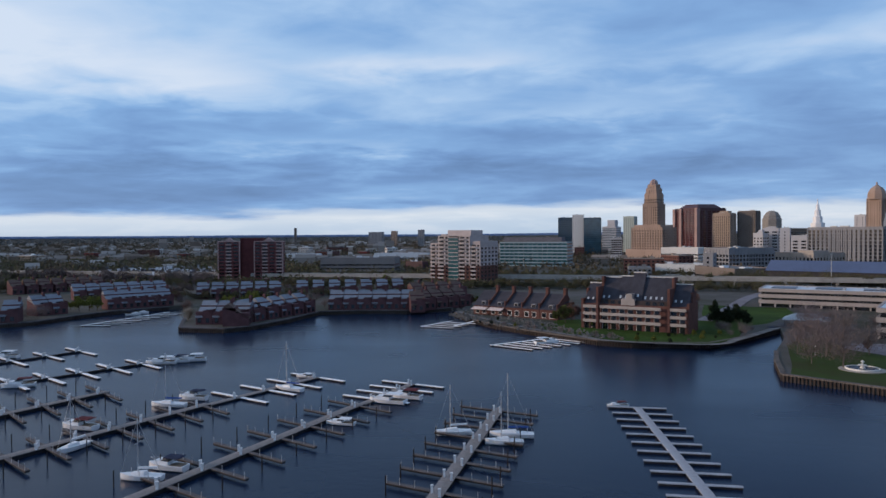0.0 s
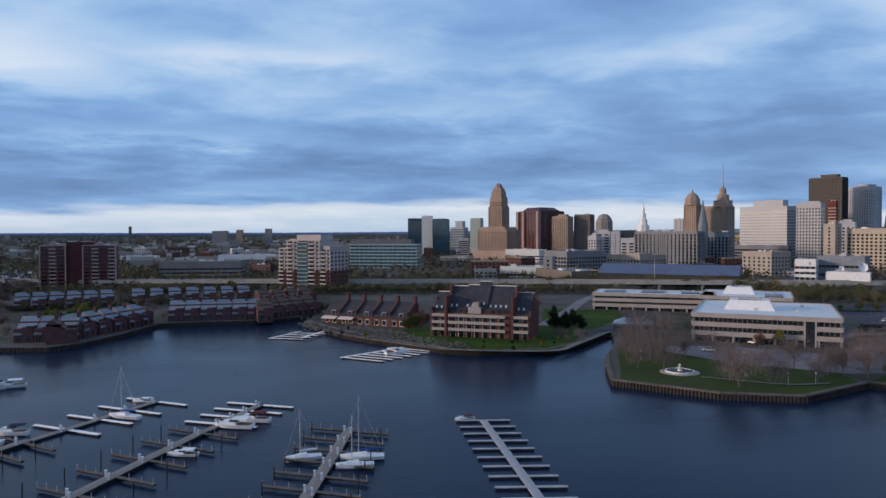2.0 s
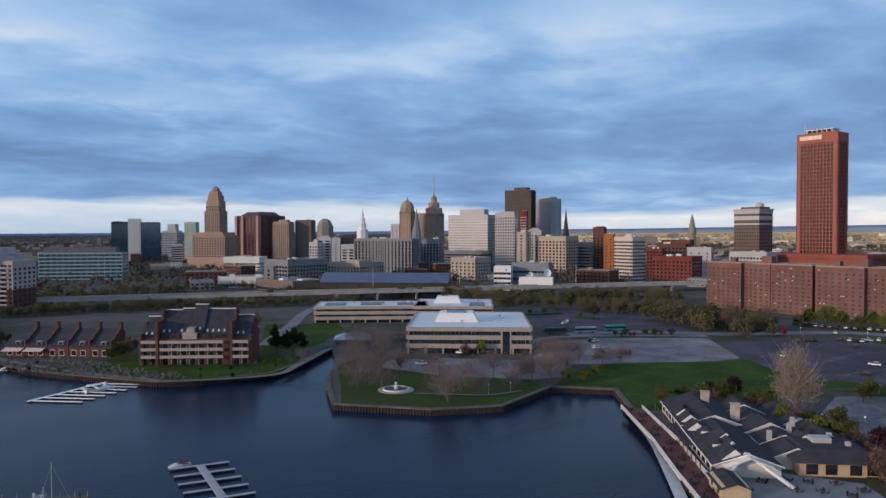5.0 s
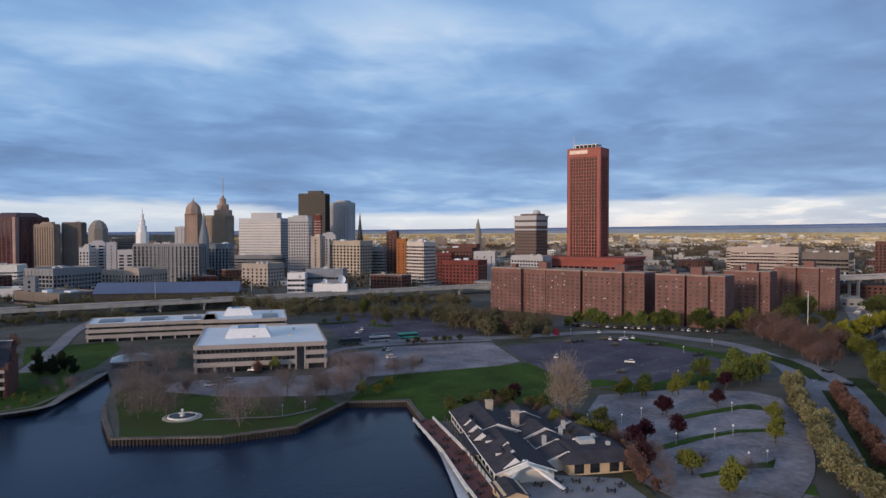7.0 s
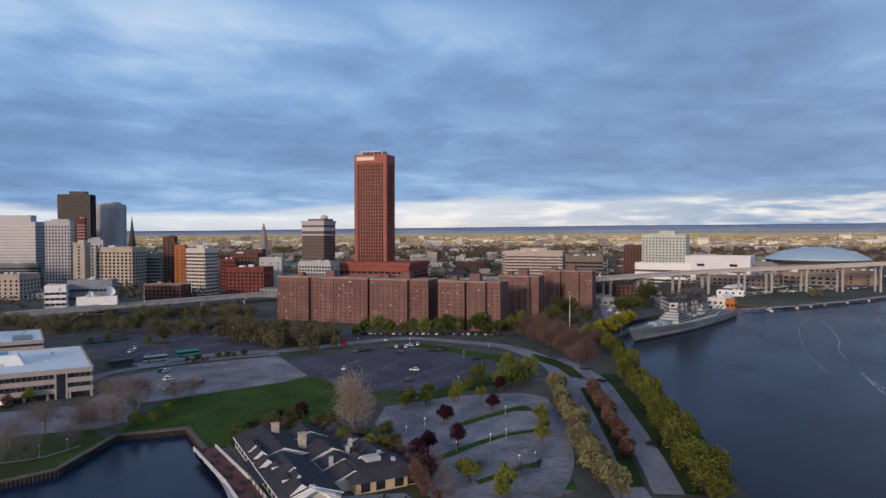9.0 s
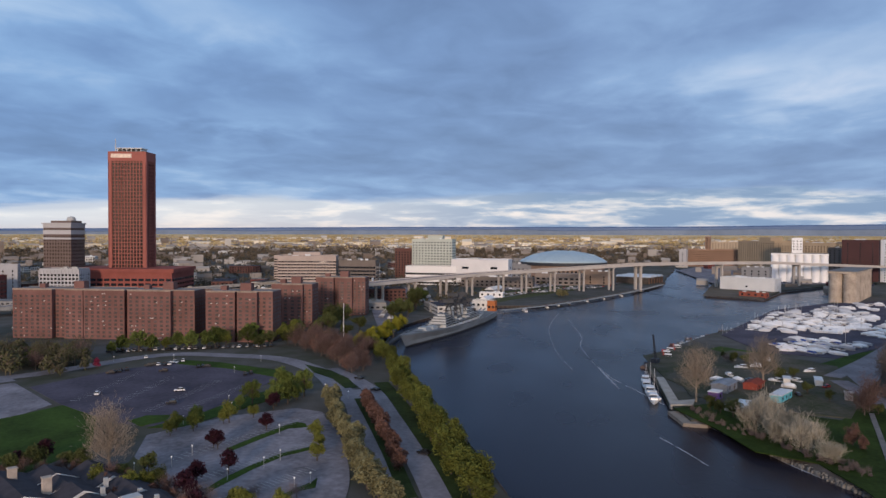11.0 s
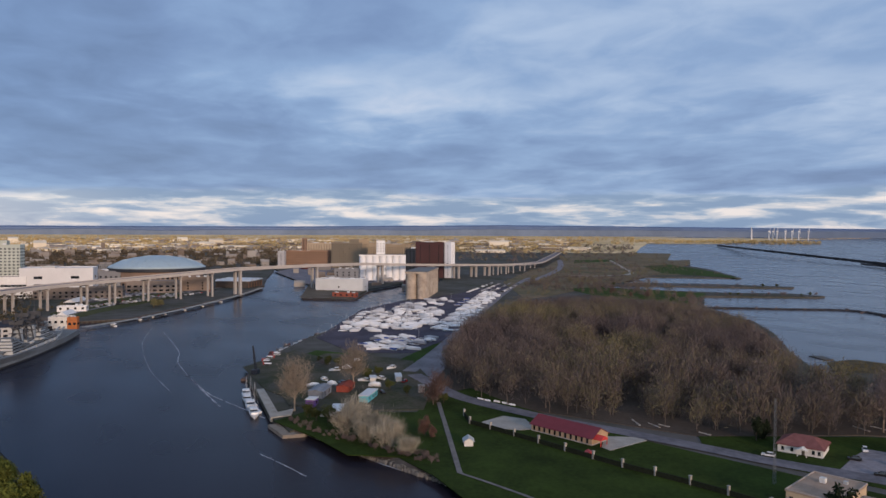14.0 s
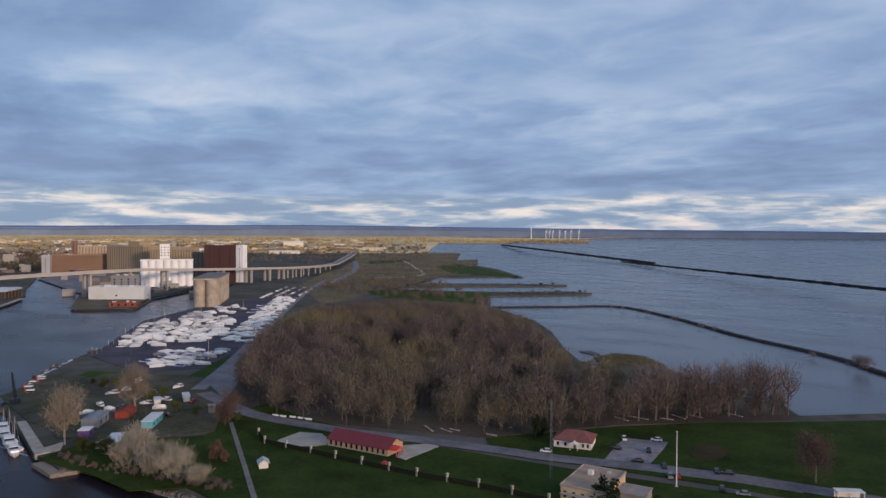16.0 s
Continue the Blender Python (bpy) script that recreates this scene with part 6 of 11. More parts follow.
# ---- elevated roads ----
def viaduct(name, pts, width, label, span=32.0, deck=1.6, ground=LAND, two=True, ma=None, thin=1.1, piers=None):
    """A road deck on paired columns with edge parapets. pts: x, y and height of the road."""
    e = thing(name, 0, 0, 0, 0, label, "bridge", "elevated roads", "structure")
    fine = 12 if piers else 5
    flat = smooth_line([p[:2] for p in pts], fine)
    hs = []
    for i in range(len(pts) - 1):
        hs += [pts[i][2] + (pts[i + 1][2] - pts[i][2]) * k / fine for k in range(fine)]
    hs.append(pts[-1][2])
    o = ribbon(flat, width)
    k = len(flat)
    g, r, road = Geo(), Geo(), Geo()
    for i in range(k - 1):
        q = [o[i], o[i + 1], o[2 * k - 2 - i], o[2 * k - 1 - i]]
        h = [hs[i], hs[i + 1], hs[i + 1], hs[i]]
        g.add([(x, y, z - deck) for (x, y), z in zip(q, h)] + [(x, y, z) for (x, y), z in zip(q, h)], [(0, 1, 2, 3), (7, 6, 5, 4), (0, 4, 5, 1), (2, 6, 7, 3)])
        for a, b in ((0, 1), (2, 3)):
            r.add([(*q[a], h[a]), (*q[b], h[b]), (*q[b], h[b] + thin), (*q[a], h[a] + thin)], [(0, 1, 2, 3)])
    part("deck", g, ma or CONCRETE, e)
    part("parapet", r, ma or CONCRETE, e)
    oi = ribbon(flat, width - 1.2)
    for i in range(k - 1):
        q = [oi[i], oi[i + 1], oi[2 * k - 2 - i], oi[2 * k - 1 - i]]
        road.add([(x, y, z + .05) for (x, y), z in zip(q, [hs[i], hs[i + 1], hs[i + 1], hs[i]])], [(3, 2, 1, 0)])
    part("carriageway", road, ROAD, e)
    run = 0.0
    chosen = [min(range(1, k), key=lambda i: (flat[i][0] - q[0]) ** 2 + (flat[i][1] - q[1]) ** 2) for q in piers or ()]
    for i in range(1, k):
        run += (Vector(flat[i]) - Vector(flat[i - 1])).length
        if i in chosen if piers else run >= span:
            run = 0.0
            d = (Vector(flat[i]) - Vector(flat[i - 1])).normalized()
            nn = Vector((-d.y, d.x))
            top = hs[i] - deck
            if top < ground + 1.5:
                continue
            for s in (-1, 1):
                p = Vector(flat[i]) + nn * s * width * .28
                cw = (3.4 if flat[i][1] < -180 and top > 20 else 2.1) if piers else 1.5
                part("column", Geo().cbox(0, 0, cw * .8, cw, -2, top - ground), ma or CONCRETE, e, loc=(p.x, p.y, ground), rz=math.degrees(math.atan2(d.y, d.x)))
            b = Geo().cbox(0, 0, 2.0, width * .86, top - ground - 1.6, top - ground)
            part("crossbeam", b, ma or CONCRETE, e, loc=(flat[i][0], flat[i][1], ground), rz=math.degrees(math.atan2(d.y, d.x)))


viaduct("expressway", [(-900, 830, 8), (-420, 690, 8), (0, 572, 8.5), (176, 518, 9), (329, 468, 9), (462, 428, 9), (560, 390, 9), (640, 330, 10), (700, 240, 12), (715, 160, 15)], 17, "grey concrete elevated expressway", 30, ground=LAND)
viaduct("skyway_bridge", [(640.9, 150.9, 22.6), (686.9, 113.7, 21.5), (744.5, 64.2, 23.5), (793.2, 9.3, 25.9), (832.6, -54.4, 27.8), (866.5, -125.6, 31.2), (891.9, -187.7, 34.1), (924.5, -248.6, 34.1), (955.3, -322.4, 34.2), (983.7, -392.5, 33.7), (1018.7, -489.3, 29.5), (1076.9, -617.2, 24.8), (1182.4, -790.5, 18.6), (1422.1, -1024.8, 10.8), (1835.8, -1391.1, 20.3)], 18, "high concrete skyway bridge over the river", 62, deck=2.1, ma=mat("pale_bridge_concrete", (.43, .40, .375), .85, .14, .05, 1.), piers=[(694.4, 107.9), (729.6, 78.3), (760, 48.2), (787.1, 17), (809.2, -14.5), (827.8, -45.5), (845.1, -78.3), (862.4, -115.7), (879.1, -154.3), (893, -189), (947.5, -301.3), (973, -363.6), (996.4, -423.7), (1037.7, -526.1), (1067.7, -592.9), (1097.6, -646.6), (1119.4, -680.6), (1138.5, -711.7), (1155, -739.8), (1175.1, -775.3), (1236.5, -839.2), (1337.3, -936.6)])
viaduct("ramp", [(600, 350, 10), (690, 330, 11), (800, 260, 12), (900, 160, 10), (990, 60, 8)], 10, "grey elevated ramp behind the flats", 30)

# ---- the arena district ----
def arena():
    """A round hall under a shallow dome, with a brick base and a lower wing."""
    x, y = 1069, -113.2
    R = 64.0
    e = thing("arena", x, y, LAND, 20, "round arena with shallow pale blue dome roof", "arena")
    part("dome", Geo().lathe(0, 0, [(R, 27), (R + 1, 28), (R * .95, 30.5), (R * .85, 34), (R * .7, 37.8), (R * .5, 41), (R * .25, 43.3), (1, 44)], 64), mat("pale_blue_roof", (.36, .47, .54), .5, .12, .02, .3), e, smooth=True)
    for k in range(16):
        a = k * math.tau / 16
        c, q = math.cos(a), math.sin(a)
        part("roof_rib", Geo().bar((c * R * .97, q * R * .97, 29.9), (c * R * .7, q * R * .7, 38.1), .25).bar((c * R * .7, q * R * .7, 38.1), (c * R * .2, q * R * .2, 43.9), .25), mat("pale_blue_roof", (.36, .47, .54)), e)
    part("rim", Geo().lathe(0, 0, [(R - 1, 23), (R + .5, 23.5), (R + .8, 27.2), (R - .5, 27.6)], 64), mat("dark_rim", (.03, .035, .045), .6), e)
    part("wall", Geo().lathe(0, 0, [(R - 3, -2), (R - 3, 24), (R - 4, 24)], 64), mat("dull_brick_wall", (.25, .185, .15), .85, .2, .06, 1.), e)
    gl = Geo()
    for k in range(64):
        a = (k + .5) * math.tau / 64
        for z in (4, 12):
            gl.add([((R - 2.9) * math.cos(a + u), (R - 2.9) * math.sin(a + u), z + v) for u, v in ((-.03, 0), (.03, 0), (.03, 4), (-.03, 4))], [(0, 1, 2, 3)])
    part("window_ring", gl, GLASSD, e, kind="stuff")


arena()
tower("hotel", 992.1, 75.6, 59, 17.7, 59.9, -103.2, mat("pale_green_concrete", (.46, .50, .45), .8, .12, .05, 1.), WINGREY, "pale concrete hotel slab with window grid", bay=4.2, ww=2.2, wh=1.8, top=(.36, .6, 6))
tower("hotel_podium", 956.1, 73.4, 69.6, 28.2, 23.9, -98.5, WHITE, GLASSD, "white framed low hotel podium", style="bands", floor=6, wh=2.6)
tower("ice_hall", 953.3, 7.1, 76.6, 39.5, 33.6, -99, mat("cream_cladding", (.64, .64, .65), .6, .08, .05, 1.), GLASSD, "long cream sports hall", bay=26, ww=6, wh=3, floor=9, roof=ROOFWHITE)
tower("parking_garage", 921.7, 242.2, 71.5, 36.7, 38.4, -86.8, mat("tan_garage", (.43, .36, .325), .8, .14, .06, 1.), GLASSD, "cream parking garage with open decks", style="bands", floor=3.2, wh=1.5, top=(.5, .4, 5))
tower("parking_garage", 882.5, 166.8, 58.2, 23.4, 29.7, -96.8, WHITEW, GLASSD, "white-banded parking garage with open decks", style="bands", floor=3.4, wh=1.6)
tower("brick_block", 1043.9, 121.8, 29.7, 15, 45.6, -89.3, BRICK, GLASSD, "plain red brick block behind the hotel", bay=4)
tower("office_block", 804.9, 205.9, 65.1, 33.6, 41.7, -82.8, mat("tan_garage", (.43, .36, .325), .8, .14, .06, 1.), GLASSD, "cream low office with dark bands", style="bands", floor=3.4, wh=1.4)
tower("billboard_building", 793.1, 144.7, 41.9, 21.2, 37.3, -92.5, BROWNT, GLASSD, "brown low office with pale floor bands", style="bands", floor=4)
part("billboard", Geo().cbox(0, 0, 8, .5, -4, 0).cyl(0, .5, -20, -4, .4), mat("lit_billboard", (.8, .82, .85), .5), None).location = (757.5, 123.3, 22.5)
tagged(bpy.data.objects["billboard"], "bright white billboard on a steel post", "billboard")

# mills and silos
BRN = mat("brown_mill_brick", (.29, .185, .13), .9, .16, .05, .8)
tower("mill_building", 1548.7, -482.2, 100.1, 30.3, 36.5, -118.2, BRN, WINTAN, "long brown brick mill building", bay=4, ww=2.2, wh=1.6)
tower("silo_tower", 1540.9, -416.9, 14.5, 14.6, 35.9, -120, PALE, WINGREY, "white concrete elevator tower", bay=8, ww=1)
tower("mill_building", 1567.7, -577.2, 35.8, 28.7, 35.8, -142.9, GREYC, WINTAN, "grey tall mill block", bay=5)
# lighter tan than the next block: sunlight put into the brick colour
tower("mill_building", 1636.4, -558.2, 124.1, 37.6, 52.2, -120.6, mat("sunlit_tan_mill", (.46, .37, .27), .9, .14, .05, .8), WINTAN, "far brick warehouse row coloured tan for sunlight", bay=6)
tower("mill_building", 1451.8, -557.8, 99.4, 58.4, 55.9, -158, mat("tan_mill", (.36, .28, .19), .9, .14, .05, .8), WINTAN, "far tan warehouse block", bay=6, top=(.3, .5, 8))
tower("mill_building", 1582.3, -479.7, 9.3, 7.4, 63.7, -138.4, BRN, WINTAN, "far brown chimney block of the mills", bay=6)
tower("mill_building", 1308.1, -574.8, 81.1, 32.5, 54.6, -133.8, mat("tan_mill", (.36, .28, .19)), WINTAN, "far tan warehouse with many windows", bay=5)
tower("mill_building", 1164.3, -556.4, 20, 16.1, 48.4, -129.2, BROWNT, WINTAN, "brown block beside the silos", bay=6)
tower("mill_building", 1110.4, -567.9, 48.7, 29.9, 61.2, -121, mat("oxblood_cladding", (.055, .02, .021), .7, .2, .05, .8), GLASSD, "dark oxblood mill tower", bay=12, ww=1)
tower("mill_building", 1083.2, -592.4, 14.1, 11.3, 61.4, -151.9, mat("white_silo", (.84, .85, .86), .7, .1, .05, 1.), WINGREY, "white silo block beside the mill", bay=14, ww=1)


def silos(x, y, yaw, n, r, h, ma, label, house=None, ends=False):
    e = thing("grain_silos", x, y, LAND, yaw, label, "grain elevator", "grain elevators")
    for i in range(n):
        for j in range(2):
            part("silo", Geo().cyl((i - (n - 1) / 2) * 2 * r, (j - .5) * 2 * r, -2, h, r, n=18), ma, e, smooth=False)
    part("gallery", Geo().cbox(0, 0, n * 2 * r, 4 * r, h, h + 2), ma, e)
    part("roof", Geo().cbox(0, 0, n * 2 * r + .6, 4 * r + .6, h + 2, h + 2.5), ROOFGREY, e)
    if house:
        hx, hw, hh = house
        part("headhouse", Geo().cbox(hx, 0, hw, 3.4 * r, h, h + hh), ma, e)
        part("headhouse_glazing", panes(Geo(), hw, 3.4 * r, h + 6, h + hh - 2, 4, 4, 1.4, 1.6, .1, cx=hx), GLASSD, e, kind="stuff")


silos(1069.7, -460.4, 69, 7, 5.4, 40, mat("white_silo", (.84, .85, .86)), "white cylindrical grain silos with headhouse", (3, 14, 25))
silos(790.4, -399, -33.8, 9, 6.5, 30, mat("stained_concrete", (.40, .34, .28), .9, .35, .12, 1.), "stained concrete grain silos by the canal")
tower("warehouse", 906.4, -333.5, 66.5, 23.3, 14.6, -129.7, mat("white_shed", (.60, .62, .63), .6, .1, .06, 1.), GLASSD, "long white riverside warehouse", bay=60, ww=2, floor=8, roof=ROOFWHITE)
tower("warehouse", 946.9, -355.8, 33.4, 20.4, 26.1, -119.5, GREYC, GLASSD, "grey low mill shed", bay=8)
tower("container_shed", 808, -303, 30, 8, 4.0, -132.2, mat("rust_red_paint", (.27, .085, .06), .8), GLASSD, "long low rust red shed on the point", bay=6, floor=3)
tower("quay_house", 642.1, -5.8, 7.4, 5.9, 6.9, -107.6, mat("orange_brick", (.42, .15, .06), .85), GLASSD, "small orange brick quay house", bay=3, floor=3.4)
tower("museum_hall", 655.6, 3.2, 17.9, 10.8, 6.4, -104.6, WHITEW, GLASSD, "low pale blue-roofed museum hall", bay=4, floor=5, roof=ROOFBLUE)
tower("river_pavilion", 766.7, -6, 25.5, 12.9, 4.4, -100.3, WHITE, GLASSD, "white tent-roofed river pavilion", bay=6, floor=5, roof=ROOFWHITE)
def quay_shed(ax, ay, bx, by, d, h, label):
    """An open-fronted river shed: pale rounded roof bays over dark bays between posts."""
    L = math.hypot(bx - ax, by - ay)
    e = thing("river_shed", (ax + bx) / 2, (ay + by) / 2, LAND, math.degrees(math.atan2(by - ay, bx - ax)), label, "shed")
    # solid block behind the posts, coloured as the shade inside
    part("wall", Geo().box(-L / 2, L / 2, 1, d, -1, h), mat("shed_shadow", (.07, .06, .055), .9), e)
    for k in range(6):
        x = -L / 2 + L * k / 5
        part("post", Geo().box(x - .5, x + .5, 0, 1, -1, h), mat("rust_brown", (.16, .10, .075), .85), e)
    for k in range(3):
        x0, x1 = -L / 2 + L * k / 3, -L / 2 + L * (k + 1) / 3
        n = 8
        vs = [(x0 + (x1 - x0) * i / n, yy, h + .3 + 2.4 * math.sin(math.pi * i / n)) for yy in (-1.5, d + 1) for i in range(n + 1)]
        part("roof", Geo().add(vs, [(i, i + 1, n + 2 + i, n + 1 + i) for i in range(n)] + [tuple(range(n + 1))[::-1]]), ROOFWHITE, e, smooth=False)
    part("eave", Geo().box(-L / 2 - .5, L / 2 + .5, -1.4, d, h - .6, h + .3), ROOFGREY, e)


(sx0, sy0), (sx1, sy1) = (987, -226.8), (1033.3, -255.2)
quay_shed(sx0, sy0, sx1, sy1, 48, 9, "long open river shed with pale barrel roofs")
quay_walls = [(1370.6, -357.7), (1014.5, -317.8), (807.3, -246.5), (764.3, -292), (871.4, -353.9), (964.5, -452.1)]
pile_wall(quay_walls, "seawall", 2.5, LAND, "dark sheet-pile wall round the mill point", mat("dark_wall_cap", (.10, .10, .11), .9))
patch("mill_yard", [(814.9, -249.3), (1002.5, -316), (955.9, -322.9), (1005.8, -401.3), (889.8, -359.4), (778.3, -296.3)], mat("bare_yard", (.17, .14, .115), .95, .3, .05, .5, col2=(.10, .085, .06)), LAND, "brown bare yard on the mill point", "yard")
patch("mill_yard", [(1370.4, -361.1), (1039.1, -322.4), (1017.8, -405.9), (1022.8, -482.1), (1127.4, -592.3), (1543.1, -818.5), (1620.5, -493.6)], LOT, LAND, "grey paved mill yard", "yard")
# east quay of the river
patch("quay_lawn", [(677.2, 3.3), (739.1, -26.7), (842.4, -88.5), (906.5, -130.8), (966.2, -130.6), (896.7, -57.6), (814.9, -2.6), (750.5, 13.8)], mat("dull_lawn", (.085, .088, .045), .95, .4, .03, .3, col2=(.045, .06, .02)), LAND, "dull lawn strips on the river quay", "lawn")
strip("promenade", [(632.7, -12.6), (665.4, -46.4), (703.5, -76.4), (753.2, -111.2), (873, -184.2), (987.1, -241.1)], 7, CONCRETE, LAND + .1, "pale concrete river promenade", "promenade")
strip("promenade", [(720.2, 7.1), (783.7, -27.5), (884.6, -85.1), (974.2, -155.4), (1048.8, -226.9)], 5, ROAD, LAND + .1, "pale path across the quay lawn", "footpath")
patch("quay_lot", [(500, 75.7), (632.6, 78.4), (729, 73.5), (862.4, 76.5), (909.7, 128.3), (797.6, 134.1), (636.3, 104.4)], LOT, LAND, "worn asphalt below the skyway", "parking lot")
tower("brick_works", 981.4, -152.5, 36.9, 18.7, 17, -108.8, mat("tan_brick_wall", (.25, .19, .15), .85, .15, .06, 1.), GLASSD, "plain tan brick works by the river", bay=14, ww=1.4)
tower("brick_works", 968.3, -98.2, 61.1, 24.7, 14.5, -107.5, mat("grey_tan_wall", (.25, .21, .185), .85, .15, .06, 1.), GLASSD, "low brown block with broad windows", bay=7, ww=4, wh=2.4, floor=5)
tower("low_block", 911, -13.7, 92.8, 18.6, 12.5, -101.6, BROWNT, GLASSD, "low brown brick quay range", bay=6, ww=2.5, floor=4.5)
tower("low_block", 1047.7, -55.8, 33, 20, 23.7, -112.4, GREYC, GLASSD, "grey annex beside the sports hall", bay=6, ww=2.5, floor=4.5)


def tent(x, y, yaw, L, d, label):
    e = thing("event_tent", x, y, LAND, yaw, label, "tent", "event tents")
    part("canopy", Geo().gable(-L / 2, L / 2, -d / 2, d / 2, 3.2, 6.4, "x"), WHITE, e)
    for k in range(7):
        for sy in (-1, 1):
            part("pole", Geo().cbox(-L / 2 + L * k / 6, sy * d / 2 * .96, .2, .2, -.3, 3.2), STEEL, e)


tent(844.1, -9.4, -20, 38, 12, "long white event tent on the lawn")
tent(713.6, -0.8, -20, 24, 9, "white museum tent beside the ship")


# ---- museum ship ----
NAVY = mat("haze_grey_paint", (.30, .33, .35), .6, .16, .1, 1.5)
HULLG = mat("hull_grey_paint", (.19, .215, .235), .6, .25, .08, 1.2)
SUPER = mat("pale_grey_paint", (.44, .47, .49), .6, .15, .2, 2.)
NAVYD = mat("dark_grey_deck", (.17, .185, .195), .8, .2, .2, 2.)


def warship():
    e = thing("warship", 518, 22, 0, 162.5, "long haze-grey museum cruiser moored at the quay", "ship")
    L = 176.0
    g, low = Geo(), Geo()
    k = 25
    rings = []
    for i in range(k):
        t = i / (k - 1)
        x = -L / 2 + L * t
        body = min(1, .62 + t * 1.6)
        top_half = 9.8 * body * (1 if t < .6 else max(.02, 1 - ((t - .6) / .4) ** 2.4))
        wl_half = 9.0 * body * (1 if t < .5 else max(.015, 1 - ((t - .5) / .5) ** 1.7))
        rake = 8.0 * max(0, (t - .8) / .2) ** 2
        top = 6.2 + 5.6 * max(0, t - .4) ** 1.4 * 1.6
        rings.append([(x + rake, -top_half, top), (x + rake * .35, -wl_half * 1.02, top * .45), (x, -wl_half, .5), (x - 1, 0, -4), (x, wl_half, .5), (x + rake * .35, wl_half * 1.02, top * .45), (x + rake, top_half, top)])
    m = 7
    vs = [p for r in rings for p in r]
    part("hull", g.add(vs, [(i * m + j, i * m + j + 1, (i + 1) * m + j + 1, (i + 1) * m + j) for i in range(k - 1) for j in range(m - 1)] + [tuple(range(m))[::-1]]), HULLG, e)
    band = []
    for s in (2, 4):
        sg = -1 if s == 2 else 1
        low.add([p for r in rings for p in ((r[s][0], r[s][1] * 1.012 + sg * .05, -.3), (r[s][0] + .05, r[s][1] * 1.012 + sg * .06, 1.5))], [(2 * i, 2 * i + 2, 2 * i + 3, 2 * i + 1) for i in range(k - 1)])
    part("boot_top", low, mat("boot_black", (.02, .02, .022), .7), e, "black waterline band")
    part("deck", Geo().add([r[0] for r in rings] + [r[6] for r in rings], [(i, i + 1, k + i + 1, k + i) for i in range(k - 1)]), NAVYD, e)
    part("hull_mark", Geo().box(66, 70, -7.4, -7.2, 6.0, 8.2), WHITE, e).rotation_euler = (0, 0, 0)
    for a, b, w, z0, z1 in ((-38, 36, 14, 6.5, 10.5), (14, 35, 12.5, 10.5, 12.6), (17, 33, 11, 12.6, 14.6), (20, 31, 9.5, 14.6, 16.6), (22, 28, 6, 16.6, 18.6), (-2, 8, 9, 10.5, 14), (-34, -8, 11.5, 10.5, 13), (-30, -14, 9, 13, 16), (-26, -18, 6.5, 16, 19), (-52, -42, 8, 6.5, 10.5), (37, 41, 6, 6.5, 10)):
        part("superstructure", Geo().box(a, b, -w / 2, w / 2, z0, z1, .4), SUPER, e)
        part("deck_edge", Geo().box(a - .6, b + .6, -w / 2 - .6, w / 2 + .6, z1, z1 + .3), NAVYD, e)
        part("porthole_strip", Geo().box(a + 1.5, b - 1.5, -w / 2 - .05, w / 2 + .05, z1 - 1.7, z1 - .9), GLASSD, e)
    for x in (-8, 12):
        part("funnel", Geo().lathe(x - 2, 0, [(3.0, 13), (2.6, 22), (2.8, 23), (2.2, 23)], 12), NAVY, e)
    for x, h in ((13, 33), (4, 38), (-6, 35), (-16, 37), (-28, 30)):
        m = Geo()
        for sx, sy in ((-1, -1), (1, -1), (0, 1.3)):
            m.bar((x + sx * 2.6, sy * 2.4, 12), (x, 0, h), .36, .22)
        for z in (20, 25, 30):
            if z < h:
                m.bar((x - 3, 0, z), (x + 3, 0, z), .25).bar((x, -4, z), (x, 4, z), .25)
        for z in range(14, h - 4, 4):
            q = 1 - (z - 12) / (h - 12)
            m.bar((x - 2.6 * q, -2.4 * q, z), (x + 2.6 * q, -2.4 * q, z + 3), .16).bar((x + 2.6 * q, -2.4 * q, z), (x, 3.1 * q, z + 3), .16).bar((x, 3.1 * q, z), (x - 2.6 * q, -2.4 * q, z + 3), .16)
        m.bar((x, 0, h - 1), (x, 0, h + 6), .16, .06)
        part("mast", m, mat("mast_grey", (.055, .058, .065), .7), e)
        part("radar", Geo().cbox(x, 0, 1, 8, h - 6, h - 3).cbox(x, 0, 4, 4, h - 9, h - 8), mat("mast_grey", (.14, .15, .16)), e)
    for x, z in ((46, 8.6), (58, 9.4)):
        part("turret", Geo().cbox(x, 0, 8, 7, z - 1, z + 2.4, .8), NAVY, e)
        for s in (-1.2, 0, 1.2):
            part("gun", Geo().bar((x + 3, s, z + 1), (x + 14, s, z + 1.8), .22), NAVY, e)
    part("missile_launcher", Geo().cbox(-60, 0, 5, 4, 6.5, 10).bar((-60, -1.6, 10), (-68, -1.6, 12), .5).bar((-60, 1.6, 10), (-68, 1.6, 12), .5), NAVY, e)
    part("anchor", Geo().bar((78, -4.0, 8.5), (79, -4.2, 6), .4), WHITE, e)
    rl = Geo()
    for i in range(k - 1):
        for s in (0, 6):
            a, b = Vector(rings[i][s]), Vector(rings[i + 1][s])
            rl.bar(a + Vector((0, 0, 1)), b + Vector((0, 0, 1)), .06)
    part("rail", rl, STEEL, e)
    for i in range(8):
        x = -32 + i * 8
